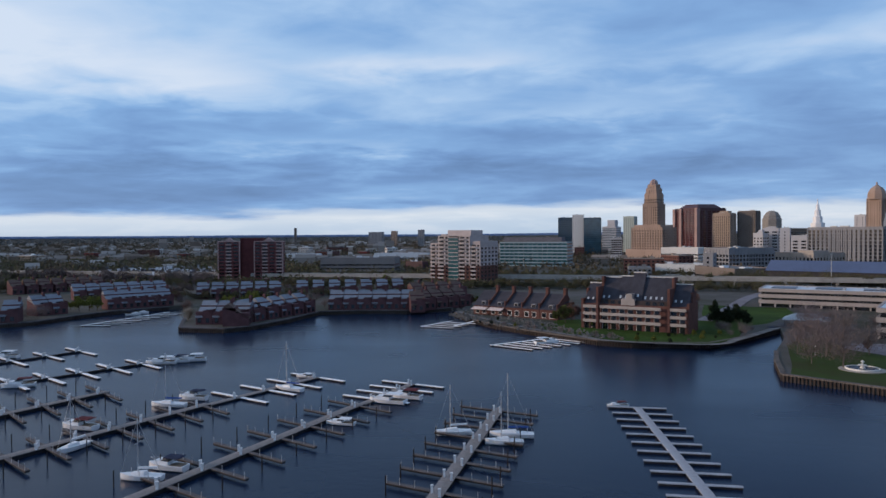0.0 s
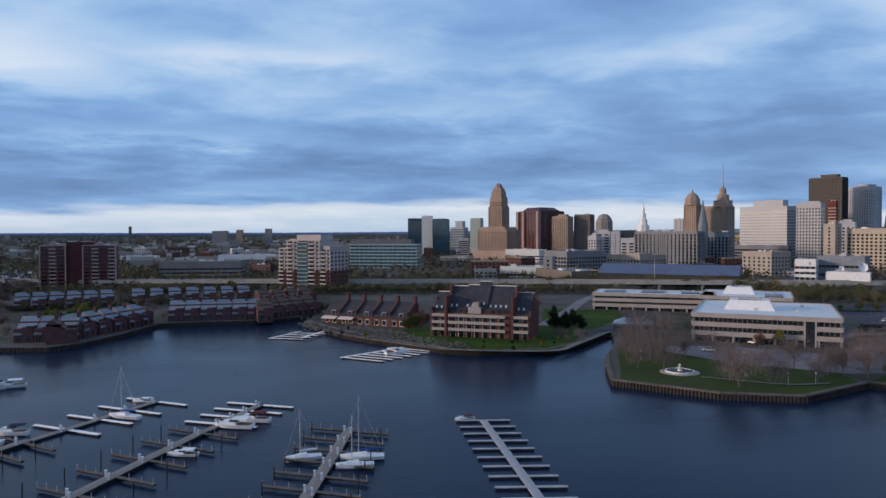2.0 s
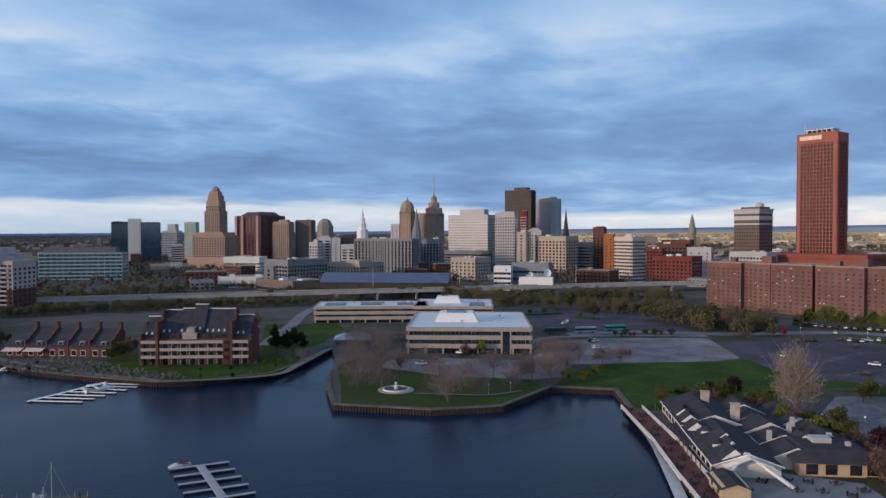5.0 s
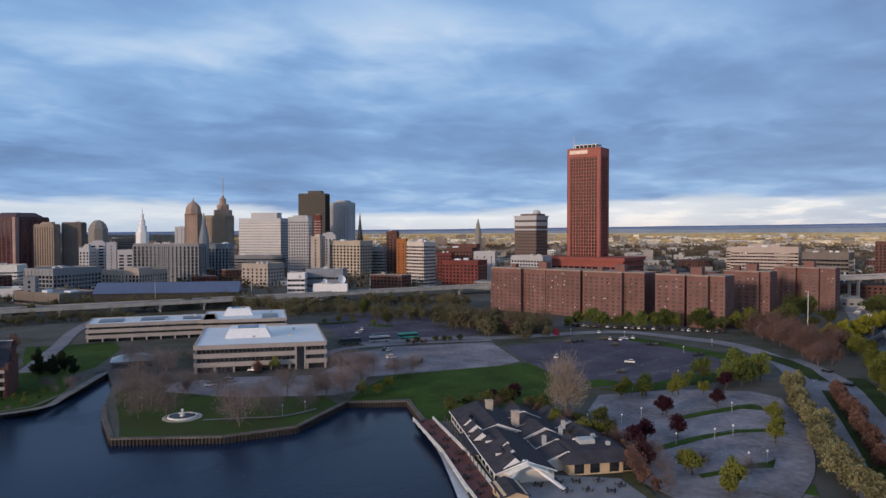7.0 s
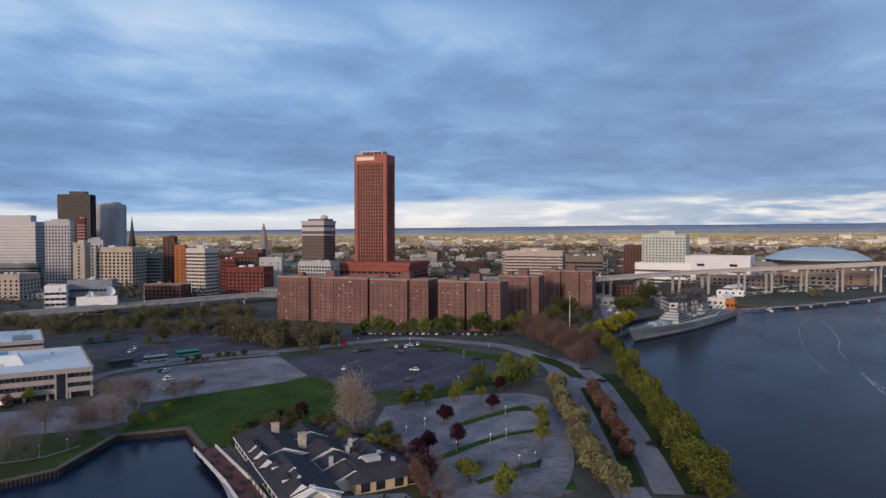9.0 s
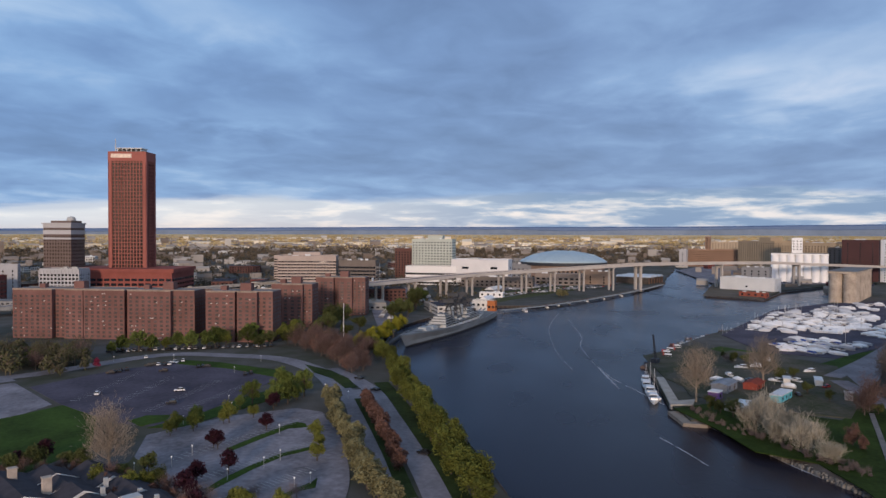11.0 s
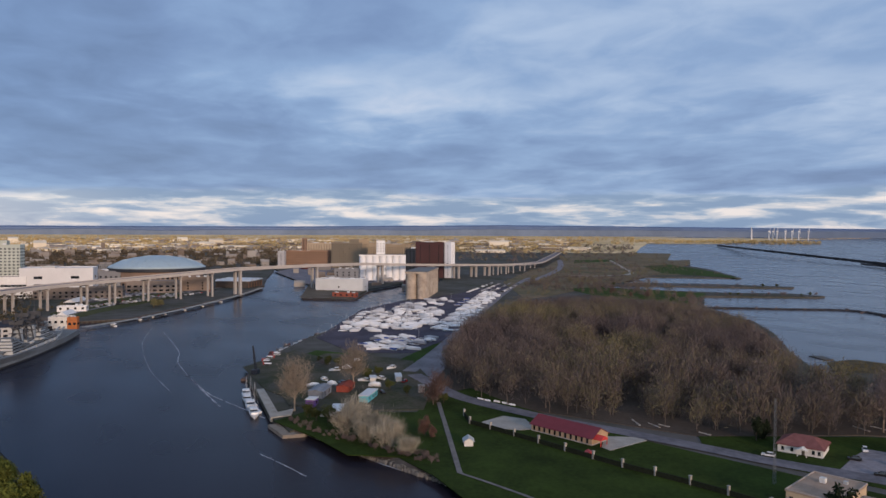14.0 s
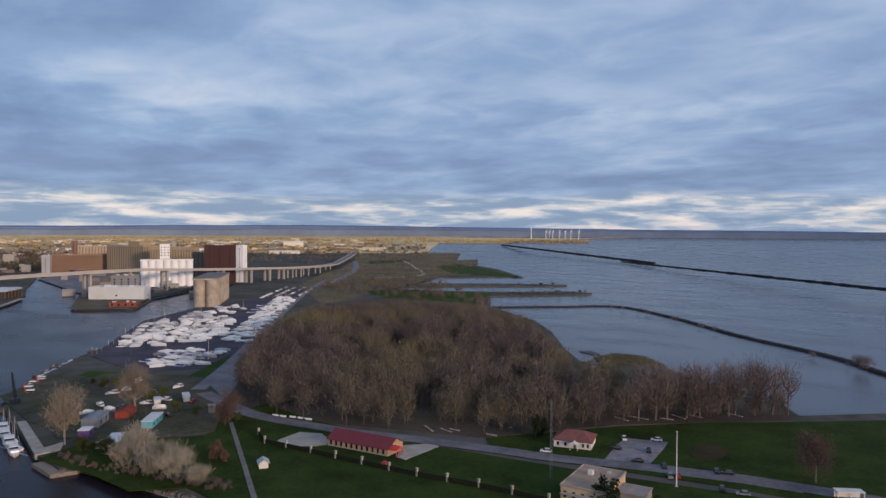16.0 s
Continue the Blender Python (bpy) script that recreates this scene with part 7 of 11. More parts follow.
        for sy in (-1, 1):
            part("boat", hull(Geo(), 6.0, 2.0, 1.2), WHITEW, e, loc=(x, sy * 7.2, 11.5)) if i in (3, 5) else part("gun_mount", Geo().cyl(x, sy * 6.6, 6.5, 9.2, 1.3, .9, 8).bar((x, sy * 6.6, 8.6), (x + 3, sy * 8.4, 9.6), .15), NAVY, e)


warship()
bpy.data.objects["warship"].scale = (1, 1, .78)


def submarine():
    e = thing("submarine", 462, 59.5, 0, 176, "low black museum submarine beside the quay", "submarine")
    g = Geo()
    L, n = 70.0, 10
    prof = []
    for i in range(13):
        t = i / 12
        r = 3.0 * math.sin(math.pi * min(.96, max(.04, t))) ** .4
        prof.append([(-L / 2 + L * t, r * math.cos(a), r * math.sin(a) * .8 + .4) for a in np.arange(n) * math.tau / n])
    g.add([p for q in prof for p in q], [(i * n + j, i * n + (j + 1) % n, (i + 1) * n + (j + 1) % n, (i + 1) * n + j) for i in range(12) for j in range(n)])
    part("hull", g, mat("black_hull", (.02, .02, .022), .5), e)
    part("sail", Geo().box(-4, 5, -1.2, 1.2, 2, 7, .3), mat("black_hull", (.02, .02, .022)), e)


submarine()

# ---- restaurant on the basin ----
def restaurant():
    e = thing("restaurant", 157.6, 101.6, LAND, -130.9, "sprawling dark-roofed waterside restaurant with white gables", "restaurant")
    dark = mat("charcoal_shingle", (.052, .050, .060), .85, .25, .4, 4., .01)
    wallm = mat("white_clapboard", (.60, .58, .54), .7, .1, .5, 4.)

    def seg(x0, x1, y0, y1, z0, z1, over=.5):
        part("wall", Geo().box(x0 + .5, x1 - .5, y0 + .5, y1 - .5, -1, z0 + .1), wallm, e)
        m = (y0 + y1) / 2
        part("gable", Geo().add([(x1 - .45, y0 + .5, z0), (x1 - .45, y1 - .5, z0), (x1 - .45, m, z1 - .2), (x1 - .6, y0 + .5, z0), (x1 - .6, y1 - .5, z0), (x1 - .6, m, z1 - .2)], [(0, 1, 2), (5, 4, 3)]), WHITE, e, "white gable end")
        rf = Geo()
        for ya, yb in ((y0, m), (y1, m)):
            rf.add([(x0, ya, z0 - .15), (x1, ya, z0 - .15), (x1, yb, z1), (x0, yb, z1), (x0, ya, z0 - .4), (x1, ya, z0 - .4), (x1, yb, z1 - .3), (x0, yb, z1 - .3)], [(0, 1, 2, 3), (7, 6, 5, 4), (0, 4, 5, 1), (1, 5, 6, 2), (3, 7, 4, 0)])
        part("roof", rf, dark, e, "charcoal shingle roof")
        part("fascia", Geo().add([(x1 + .02, y0, z0 - .45), (x1 + .02, m, z1 - .35), (x1 + .02, m, z1 + .1), (x1 + .02, y0, z0 - .05), (x1 + .02, y1, z0 - .45), (x1 + .02, y1, z0 - .05)], [(0, 1, 2, 3), (4, 5, 2, 1)]), WHITE, e)
        part("eave_board", Geo().box(x0, x1, y0 - .08, y0, z0 - .5, z0 - .1), WHITE, e)

    seg(-30, -4, -11, 5, 4.2, 8.0)
    seg(-4, 25, -11, 3, 4.0, 7.4)
    seg(-27, -17, 2, 13, 4.4, 7.6)
    seg(-17, -8, 2, 13, 4.3, 7.3)
    seg(-8, 1, 2, 14, 4.2, 7.8)
    seg(1, 9, 3, 14, 4.0, 7.0)
    seg(9, 18, 3, 13, 3.8, 6.6)
    seg(-24, -6, 12, 22, 4.0, 7.2)
    seg(-6, 8, 13, 24, 4.0, 7.0)
    seg(8, 20, 13, 20, 3.4, 5.6)
    for x, y, h in ((-22, -1, 10.5), (-9, 3, 10.5)):
        part("chimney", Geo().cbox(x, y, 1.5, 1.9, 4, h).cbox(x, y, 1.8, 2.2, h, h + .3), mat("tan_chimney", (.42, .36, .31), .85), e)
    for i, (x, y) in enumerate(((-12, -7.5), (-18, -7.5), (4, -7), (14, -7))):
        part("dormer", Geo().gable(x - 1.4, x + 1.4, y - 2, y + 2, 5.4, 7.0, "x"), dark, e)
        part("dormer_face", Geo().box(x + 1.35, x + 1.48, y - 1.5, y + 1.5, 5.2, 6.0), WHITE, e)
    for x, y, q in ((-7.6, -8.4, 1.0), (-.1, -8.6, 1.0), (8.9, -4.6, 1.15), (15.1, -5.0, 1.15), (21.5, -6.2, 1.2), (8.3, 12.2, 1.1), (-14, -8.6, .9)):
        w2, z0 = 2.3 * q, 5.0
        part("gable_dormer", Geo().gable(x - 2.6, x + 2.4, y - w2, y + w2, z0, z0 + 2.6 * q, "x"), dark, e)
        part("dormer_gable", Geo().add([(x + 2.55, y - w2, z0), (x + 2.55, y + w2, z0), (x + 2.55, y, z0 + 2.6 * q), (x + 2.42, y - w2, z0), (x + 2.42, y + w2, z0), (x + 2.42, y, z0 + 2.6 * q)], [(0, 1, 2), (5, 4, 3)]), WHITE, e, "white dormer gable")
    for i in range(7):
        part("roof_vent", Geo().cbox(random.uniform(-20, 16), random.uniform(4, 20), .9, .9, 5, 8.2), STEEL, e)
    for i in range(14):
        x = -28 + i * 3.9
        part("window", Geo().box(x, x + 2.4, -10.6, -10.45, 1.0, 3.2), GLASSD, e)
        part("post", Geo().cbox(x - .6, -12.6, .2, .2, -.3, 3.2), WOOD, e)
    part("porch_roof", Geo().box(-8, 10, -12.9, -10.4, 3.2, 3.5), dark, e)
    # white ribbed entrance canopy reaching over the terrace
    for s in (-1, 1):
        part("canopy_beam", Geo().bar((24, -4, 7.2), (30, -4 + s * 7, .4), .35), WHITE, e)
        part("canopy_roof", Geo().add([(23, -4, 7.2), (27, -4, 7.0), (27, -4 + s * 4.5, 4.4), (23, -4 + s * 5.5, 4.0), (23, -4, 6.9), (27, -4, 6.7), (27, -4 + s * 4.5, 4.1), (23, -4 + s * 5.5, 3.7)], [(0, 1, 2, 3), (7, 6, 5, 4), (1, 5, 6, 2), (2, 6, 7, 3)]), mat("white_canopy", (.72, .68, .60), .7), e)


restaurant()
bpy.data.objects["restaurant"].scale = (1.05, 1.06, .74)


def annex():
    e = thing("annex_building", 160, 80, LAND, -40, "tan low building with dark hipped roof and roof plant", "building")
    part("wall", Geo().cbox(0, 0, 17, 15, -1, 3.2), mat("tan_stucco", (.52, .40, .27), .85, .12, .4, 3.), e)
    part("roof", Geo().add([(-10, -9, 3.1), (10, -9, 3.1), (10, 9, 3.1), (-10, 9, 3.1), (-6, -5, 5.2), (6, -5, 5.2), (6, 5, 5.2), (-6, 5, 5.2)], [(0, 1, 5, 4), (1, 2, 6, 5), (2, 3, 7, 6), (3, 0, 4, 7), (4, 5, 6, 7), (3, 2, 1, 0)]), mat("charcoal_shingle", (.078, .082, .098)), e)
    part("roof_plant", Geo().cbox(-1, 1, 4, 3, 5.2, 6.3), STEEL, e)
    for x in (-6, -2, 3, 6.5):
        part("window", Geo().box(x - 1.2, x + 1.2, -7.6, -7.4, .4, 2.6), GLASSD, e)


annex()
patch("patio", [(138.9, 87.2), (145.9, 82.7), (153.9, 69.1), (146.4, 59.3), (130.7, 61.5), (123.5, 73.7), (126.1, 84.1)], mat("pale_paver", (.20, .20, .215), .9, .15, .3, 3.), Z3, "pale paved terrace with tables", "patio")


def cafe_table(x, y):
    e = thing("cafe_table", x, y, LAND + .15, random.uniform(0, 90), "dark metal cafe table with chairs", "table", "terrace tables")
    part("tabletop", Geo().cyl(0, 0, .7, .76, .6, n=10), BLACK, e)
    part("leg", Geo().cyl(0, 0, 0, .7, .06, n=6), BLACK, e)
    for a in range(4):
        c, s = math.cos(a * 1.57), math.sin(a * 1.57)
        part("seat", Geo().cbox(c * 1.0, s * 1.0, .45, .45, .42, .48), BLACK, e)
        part("backrest", Geo().cbox(c * 1.2, s * 1.2, .1 + .35 * abs(s), .1 + .35 * abs(c), .48, .95), BLACK, e)


TABLES = [(142.1, 78.9), (144.8, 75.8), (148.7, 72.1), (137.3, 81.4), (149.2, 66.9), (141.7, 71.2), (144.4, 66.8), (138.2, 74.5)]
for tx, ty in TABLES:
    cafe_table(tx, ty)


def low_rail(pts, h, label):
    """A low pale rail on posts along a line."""
    e = thing("rail", 0, 0, 0, 0, label, "rail", "boardwalk rails")
    for (ax, ay), (bx, by) in zip(pts, pts[1:]):
        part("top_rail", Geo().bar((ax, ay, LAND + h), (bx, by, LAND + h), .16, .12), WHITEW, e)
        part("bottom_rail", Geo().bar((ax, ay, LAND + h * .45), (bx, by, LAND + h * .45), .10, .30), WHITEW, e)
        n = max(1, int(math.hypot(bx - ax, by - ay) / 6))
        for k in range(n):
            part("post", Geo().cbox(ax + (bx - ax) * k / n, ay + (by - ay) * k / n, .16, .16, LAND - .2, LAND + h), WHITEW, e)


WALK = [(164.1, 139.4), (145.6, 113.1), (127.6, 90.8), (115.7, 75.1)]
low_rail([(x - 2.3, y + 1.8) for x, y in WALK], 1.1, "pale timber rail along the water side of the boardwalk")
low_rail([(x + 2.6, y - 2.0) for x, y in WALK[:3]], 1.0, "pale low fence beside the restaurant terrace")
for k in range(13):
    t = (k + .4) / 13 * 2.7
    i = min(2, int(t))
    (ax, ay), (bx, by) = WALK[i], WALK[i + 1]
    u, side = t - i, -1.1 if k % 2 else 1.2
    cafe_table(ax + (bx - ax) * u - side * .8, ay + (by - ay) * u + side * .6)


# ---- the far bank ----
DARKLAWN = mat("dark_lawn", (0.028, 0.046, 0.009), 0.95, 0.42, 0.06, 0.7, 0.03)
patch("rough_ground", [(309.8, -180.6), (401.2, -229), (494.2, -300.2), (614.4, -401.1), (683.1, -489.9), (712.6, -618.3), (557, -616.6), (419.7, -532.3), (279.4, -394.2), (212.6, -327.9), (181.8, -361.6), (119.5, -358.4), (111.9, -344.4), (160.1, -282.5), (187, -224.4), (253.2, -187), (292.9, -176)], mat("leaf_litter", (.105, .083, .068), .95, .35, .03, .5, col2=(.06, .05, .042)), Z1, "brown leaf-strewn woodland floor", "ground")
patch("lawn", [(225.6, -110.3), (292.3, -163), (298.4, -188), (255.6, -188.5), (195.3, -200.8), (136.9, -219.8), (98.5, -234.4), (72.3, -244), (74.8, -201.5), (108.1, -147), (158.1, -112.7), (193.4, -114.3)], DARKLAWN, Z1, "mown lawn of the river station", "lawn")
patch("lawn", [(187, -224.4), (158.6, -280.1), (136.6, -313.5), (110.3, -343.3), (83, -377.2), (49.8, -345), (49.6, -263), (73.6, -248), (100.9, -239.4), (136.6, -226.3), (173.8, -213.3)], DARKLAWN, Z1, "broad dark mown lawn by the lake", "lawn")
patch("lawn", [(412.5, -173.5), (381.5, -183.3), (426.4, -228.2), (449.6, -265.3), (419.1, -255.2), (353.8, -199.5), (347.1, -168.3), (356.1, -139.1), (410.6, -122.7), (441.3, -153.1)], GRASS, Z1, "rough grass below the boatyard", "lawn")
patch("boatyard", [(494.6, -169.7), (661.3, -268.4), (717.2, -329.9), (775.5, -432.7), (895.2, -573.5), (859.8, -570.8), (646.3, -412), (458, -263), (405, -206), (417, -182), (437.7, -171.3)], ASPHALT, Z2, "dark asphalt boatyard", "boatyard")
patch("parking_lot", [(138.2, -235.5), (145.5, -255.7), (147.8, -266.1), (133.3, -273.5), (129.9, -263.9), (125.9, -249.9), (124, -243)], LOT, Z2, "small worn grey station parking lot", "parking lot")
patch("apron", [(324.1, -159.9), (350.9, -176.5), (398.4, -218.1), (396, -226.3), (348.8, -199.6), (322.1, -179.4), (309.4, -164.4)], ROAD, Z2, "wide pale road apron", "road")
patch("yard", [(402.7, -97.9), (447.6, -139.8), (396.1, -152.9), (341.3, -159.2), (312.4, -150.1), (318.4, -137.7), (340.6, -121.8), (323.4, -99.9), (338.9, -95.6)], mat("dirt_yard", (.115, .10, .085), .95, .3, .06, .6, col2=(.042, .05, .024)), Z1, "bare dirt harbour yard", "yard")
patch("pad", [(241.1, -160.2), (245.4, -173.4), (236.9, -178.8), (222.7, -174.5), (224.1, -167.5), (231.5, -159.5)], CONCRETE, Z3, "pale concrete pad on the lawn", "pad")
patch("pad", [(202.7, -191.8), (196.2, -202.4), (191.4, -202.4), (188.0, -182.0), (192.5, -181.8)], CONCRETE, Z3, "pale concrete apron by the hall", "pad")
LANE = mat("worn_lane", (.155, .15, .17), .9, .35, .06, .5)
strip("road", [(1023.1, -718.9), (942.1, -647.2), (773, -508.5), (569.5, -349.1), (464.7, -269.4), (398.4, -218.1), (349.9, -177.6)], 8.0, ROAD, Z3, "pale road beside the boatyard", "road")
strip("road", [(341.6, -176.8), (293.8, -173.5), (272.4, -175.9), (247.9, -183.4), (226.5, -191.3), (208.3, -200.3), (193.8, -206.7), (169.6, -216.9), (156.4, -221.9), (143.4, -228.4), (132.1, -235), (119, -241.8), (106.2, -247.6), (92.7, -253.6), (75.7, -259), (54.3, -265)], 8.4, LANE, Z3, "pale lane through the station grounds", "road")
patch("road", [(143.4, -224.4), (132.1, -230.8), (119, -237), (106.2, -242.6), (92.7, -248.4), (75.7, -254), (75.7, -262), (92.7, -256.6), (106.2, -250.6), (119, -244.8), (132.1, -238), (143.4, -231.4)], LANE, Z3 - .02, "broad worn station road", "road")
strip("footpath", [(278.3, -159.5), (237.7, -142.4), (212, -131.5), (190.8, -122.5)], 1.8, STONEPATH, Z3 + .03, "straight concrete path to the river", "footpath")
strip("footpath", [(190.8, -122.5), (180.8, -125.8), (165.5, -130.2), (147.2, -134.9)], 1.2, STONEPATH, Z3 + .03, "concrete river-edge path", "footpath")
for q in ([(537.4, -610.8), (492.7, -672.1), (445, -727.4), (354.8, -679.7), (248.4, -597), (190.8, -562.4), (152.1, -536), (112.7, -496), (71, -466.3)],):
    line = smooth_line(q, 8)
    e = thing("breakwater", 0, 0, 0, 0, "long dark stone breakwater in the lake", "breakwater", "breakwaters", "structure")
    g = Geo()
    rnd = random.Random(4)
    for i in range(len(line) - 1):
        a, b = Vector(line[i]), Vector(line[i + 1])
        k = max(1, int((b - a).length / 2.2))
        for j in range(k):
            p = a.lerp(b, j / k)
            for s in (-2.6, -.8, 1, 2.8):
                x, y, r = p.x + rnd.uniform(-1, 1), p.y + s + rnd.uniform(-1, 1), rnd.uniform(.8, 1.7)
                g.add([(x - r, y - r, -.5), (x + r, y - r * .8, -.5), (x + r * .9, y + r, -.5), (x - r, y + r, -.5), (x + rnd.uniform(-.5, .5), y + rnd.uniform(-.5, .5), rnd.uniform(1.0, 2.3))], [(0, 1, 4), (1, 2, 4), (2, 3, 4), (3, 0, 4)])
    core = Geo()
    for i in range(len(line) - 1):
        a, b = Vector((*line[i], 0)), Vector((*line[i + 1], 0))
        n = Vector((-(b - a).y, (b - a).x, 0)).normalized()
        ring = ((-4.2, -.6), (-2.0, 1.5), (2.0, 1.7), (4.2, -.6))
        core.add([tuple(p + n * s + Vector((0, 0, h))) for p in (a, b) for s, h in ring], [(0, 1, 5, 4), (1, 2, 6, 5), (2, 3, 7, 6)])
    part("core", core, mat("dark_rock", (.042, .038, .04), .9, .3, .2, 1.), e)
    part("rocks", g, mat("dark_rock", (.042, .038, .04), .9, .3, .2, 1.), e, kind="stuff")
OUTER = mat("dark_rock", (.042, .038, .04), .9, .3, .2, 1.)


def far_wall(a, b, h=2.5, w=9.0):
    e = thing("outer_breakwater", 0, 0, 0, 0, "thin dark outer breakwater on the horizon side", "breakwater", "breakwaters", "structure")
    g = Geo()
    rnd = random.Random(9)
    n = 60
    for i in range(n):
        p, q = Vector(a).lerp(Vector(b), i / n), Vector(a).lerp(Vector(b), (i + 1.02) / n)
        g.bar(p + Vector((0, 0, rnd.uniform(.4, 1.0))), q + Vector((0, 0, rnd.uniform(.4, 1.0))), h + rnd.uniform(-.3, .5))
    part("wall", g, OUTER, e)


far_wall((2334.6, -2694.9, 30.1), (971.4, -1757.6, 7.1), 3.2)
far_wall((1125.8, -1840.7, 4.7), (155.6, -949.1, 18.2), 2.0)


def hall():
    """Long low brick hall with a maroon metal roof and a red porch."""
    (ax, ay), (bx, by) = (222.2, -171.7), (195.5, -179.8)
    yaw = math.degrees(math.atan2(by - ay, bx - ax))
    L = math.hypot(bx - ax, by - ay)
    e = thing("station_hall", (ax + bx) / 2, (ay + by) / 2, LAND, yaw, "long brick hall with maroon metal roof and red porch", "building")
    d = 11.0
    br = mat("tan_brick", (.42, .29, .19), .85, .18, .5, 5.)
    rd = mat("maroon_metal", (.16, .025, .036), .5, .12, .3, 2.)
    # front is towards the camera: build behind the front line
    part("wall", Geo().box(-L / 2, L / 2, 0, d, -1, 3.6), br, e)
    part("plinth", Geo().box(-L / 2 - .05, L / 2 + .05, -.06, d + .05, -1, .8), CREAM, e)
    part("gable", Geo().gable(-L / 2, L / 2, .02, d - .02, 3.6, 6.6, "x"), br, e)
    rf = Geo()
    m = d / 2
    for ya, yb in ((-.7, m), (d + .7, m)):
        rf.add([(-L / 2 - .6, ya, 3.3), (L / 2 + .6, ya, 3.3), (L / 2 + .6, yb, 6.9), (-L / 2 - .6, yb, 6.9), (-L / 2 - .6, ya, 3.15), (L / 2 + .6, ya, 3.15), (L / 2 + .6, yb, 6.75), (-L / 2 - .6, yb, 6.75)], [(0, 1, 2, 3), (7, 6, 5, 4), (0, 4, 5, 1), (1, 5, 6, 2), (3, 7, 4, 0)])
    part("roof", rf, rd, e, "maroon metal roof")
    for i in range(int(L / 1.0)):
        x = -L / 2 + i
        part("seam", Geo().bar((x, -.7, 3.33), (x, m, 6.93), .04), rd, e)
    for i in range(11):
        x = -L / 2 + L * (i + .6) / 11.4
        win = part("window", Geo().box(x - .42, x + .42, -.08, .1, .9, 2.9), GLASSD, e)
        part("sill", Geo().box(x - .55, x + .55, -.16, .02, .75, .9), CREAM, win)
    part("porch", Geo().box(L / 2, L / 2 + 3.2, 1, 5.5, -.5, .3).box(L / 2, L / 2 + 3.4, .8, 5.7, 2.9, 3.2), mat("bright_red", (.55, .05, .045), .6), e, "bright red porch")
    for y in (1.1, 5.3):
        part("porch_post", Geo().cbox(L / 2 + 3.1, y, .25, .25, .3, 2.9), mat("bright_red", (.55, .05, .045)), e)
    part("porch_gable", Geo().gable(L / 2, L / 2 + 3.4, .8, 5.7, 3.2, 4.6, "x"), mat("bright_red", (.55, .05, .045)), e)
    part("end_window", Geo().box(L / 2 - .05, L / 2 + .08, 7, 8.2, 1, 2.8), GLASSD, e)


hall()
bpy.data.objects["station_hall"].scale = (1, .95, .86)


def small_house(name, x, y, z, yaw, w, d, h, rise, wall, roof, label, cat="house", win=3):
    e = thing(name, x, y, z, yaw, label, cat)
    part("wall", Geo().cbox(0, 0, w, d, -1, h), wall, e)
    rf = Geo()
    if rise:
        part("gable", Geo().gable(-w / 2, w / 2, -d / 2 + .02, d / 2 - .02, h, h + rise - .2, "x"), wall, e)
        for ya in (-d / 2 - .5, d / 2 + .5):
            rf.add([(-w / 2 - .5, ya, h - .25), (w / 2 + .5, ya, h - .25), (w / 2 + .5, 0, h + rise), (-w / 2 - .5, 0, h + rise), (-w / 2 - .5, ya, h - .4), (w / 2 + .5, ya, h - .4), (w / 2 + .5, 0, h + rise - .15), (-w / 2 - .5, 0, h + rise - .15)], [(0, 1, 2, 3), (7, 6, 5, 4), (0, 4, 5, 1), (1, 5, 6, 2), (3, 7, 4, 0)])
    else:
        rf.cbox(0, 0, w + .5, d + .5, h, h + .35)
    part("roof", rf, roof, e)
    for i in range(win):
        xx = -w / 2 + w * (i + .5) / win
        part("window", Geo().box(xx - .5, xx + .5, -d / 2 - .06, -d / 2 + .05, h * .35, h * .75), GLASSD, e)
    part("door", Geo().box(w * .2 - .45, w * .2 + .45, -d / 2 - .07, -d / 2 + .05, 0, 2.0), mat("dark_door", (.08, .07, .06), .6), e)
    return e


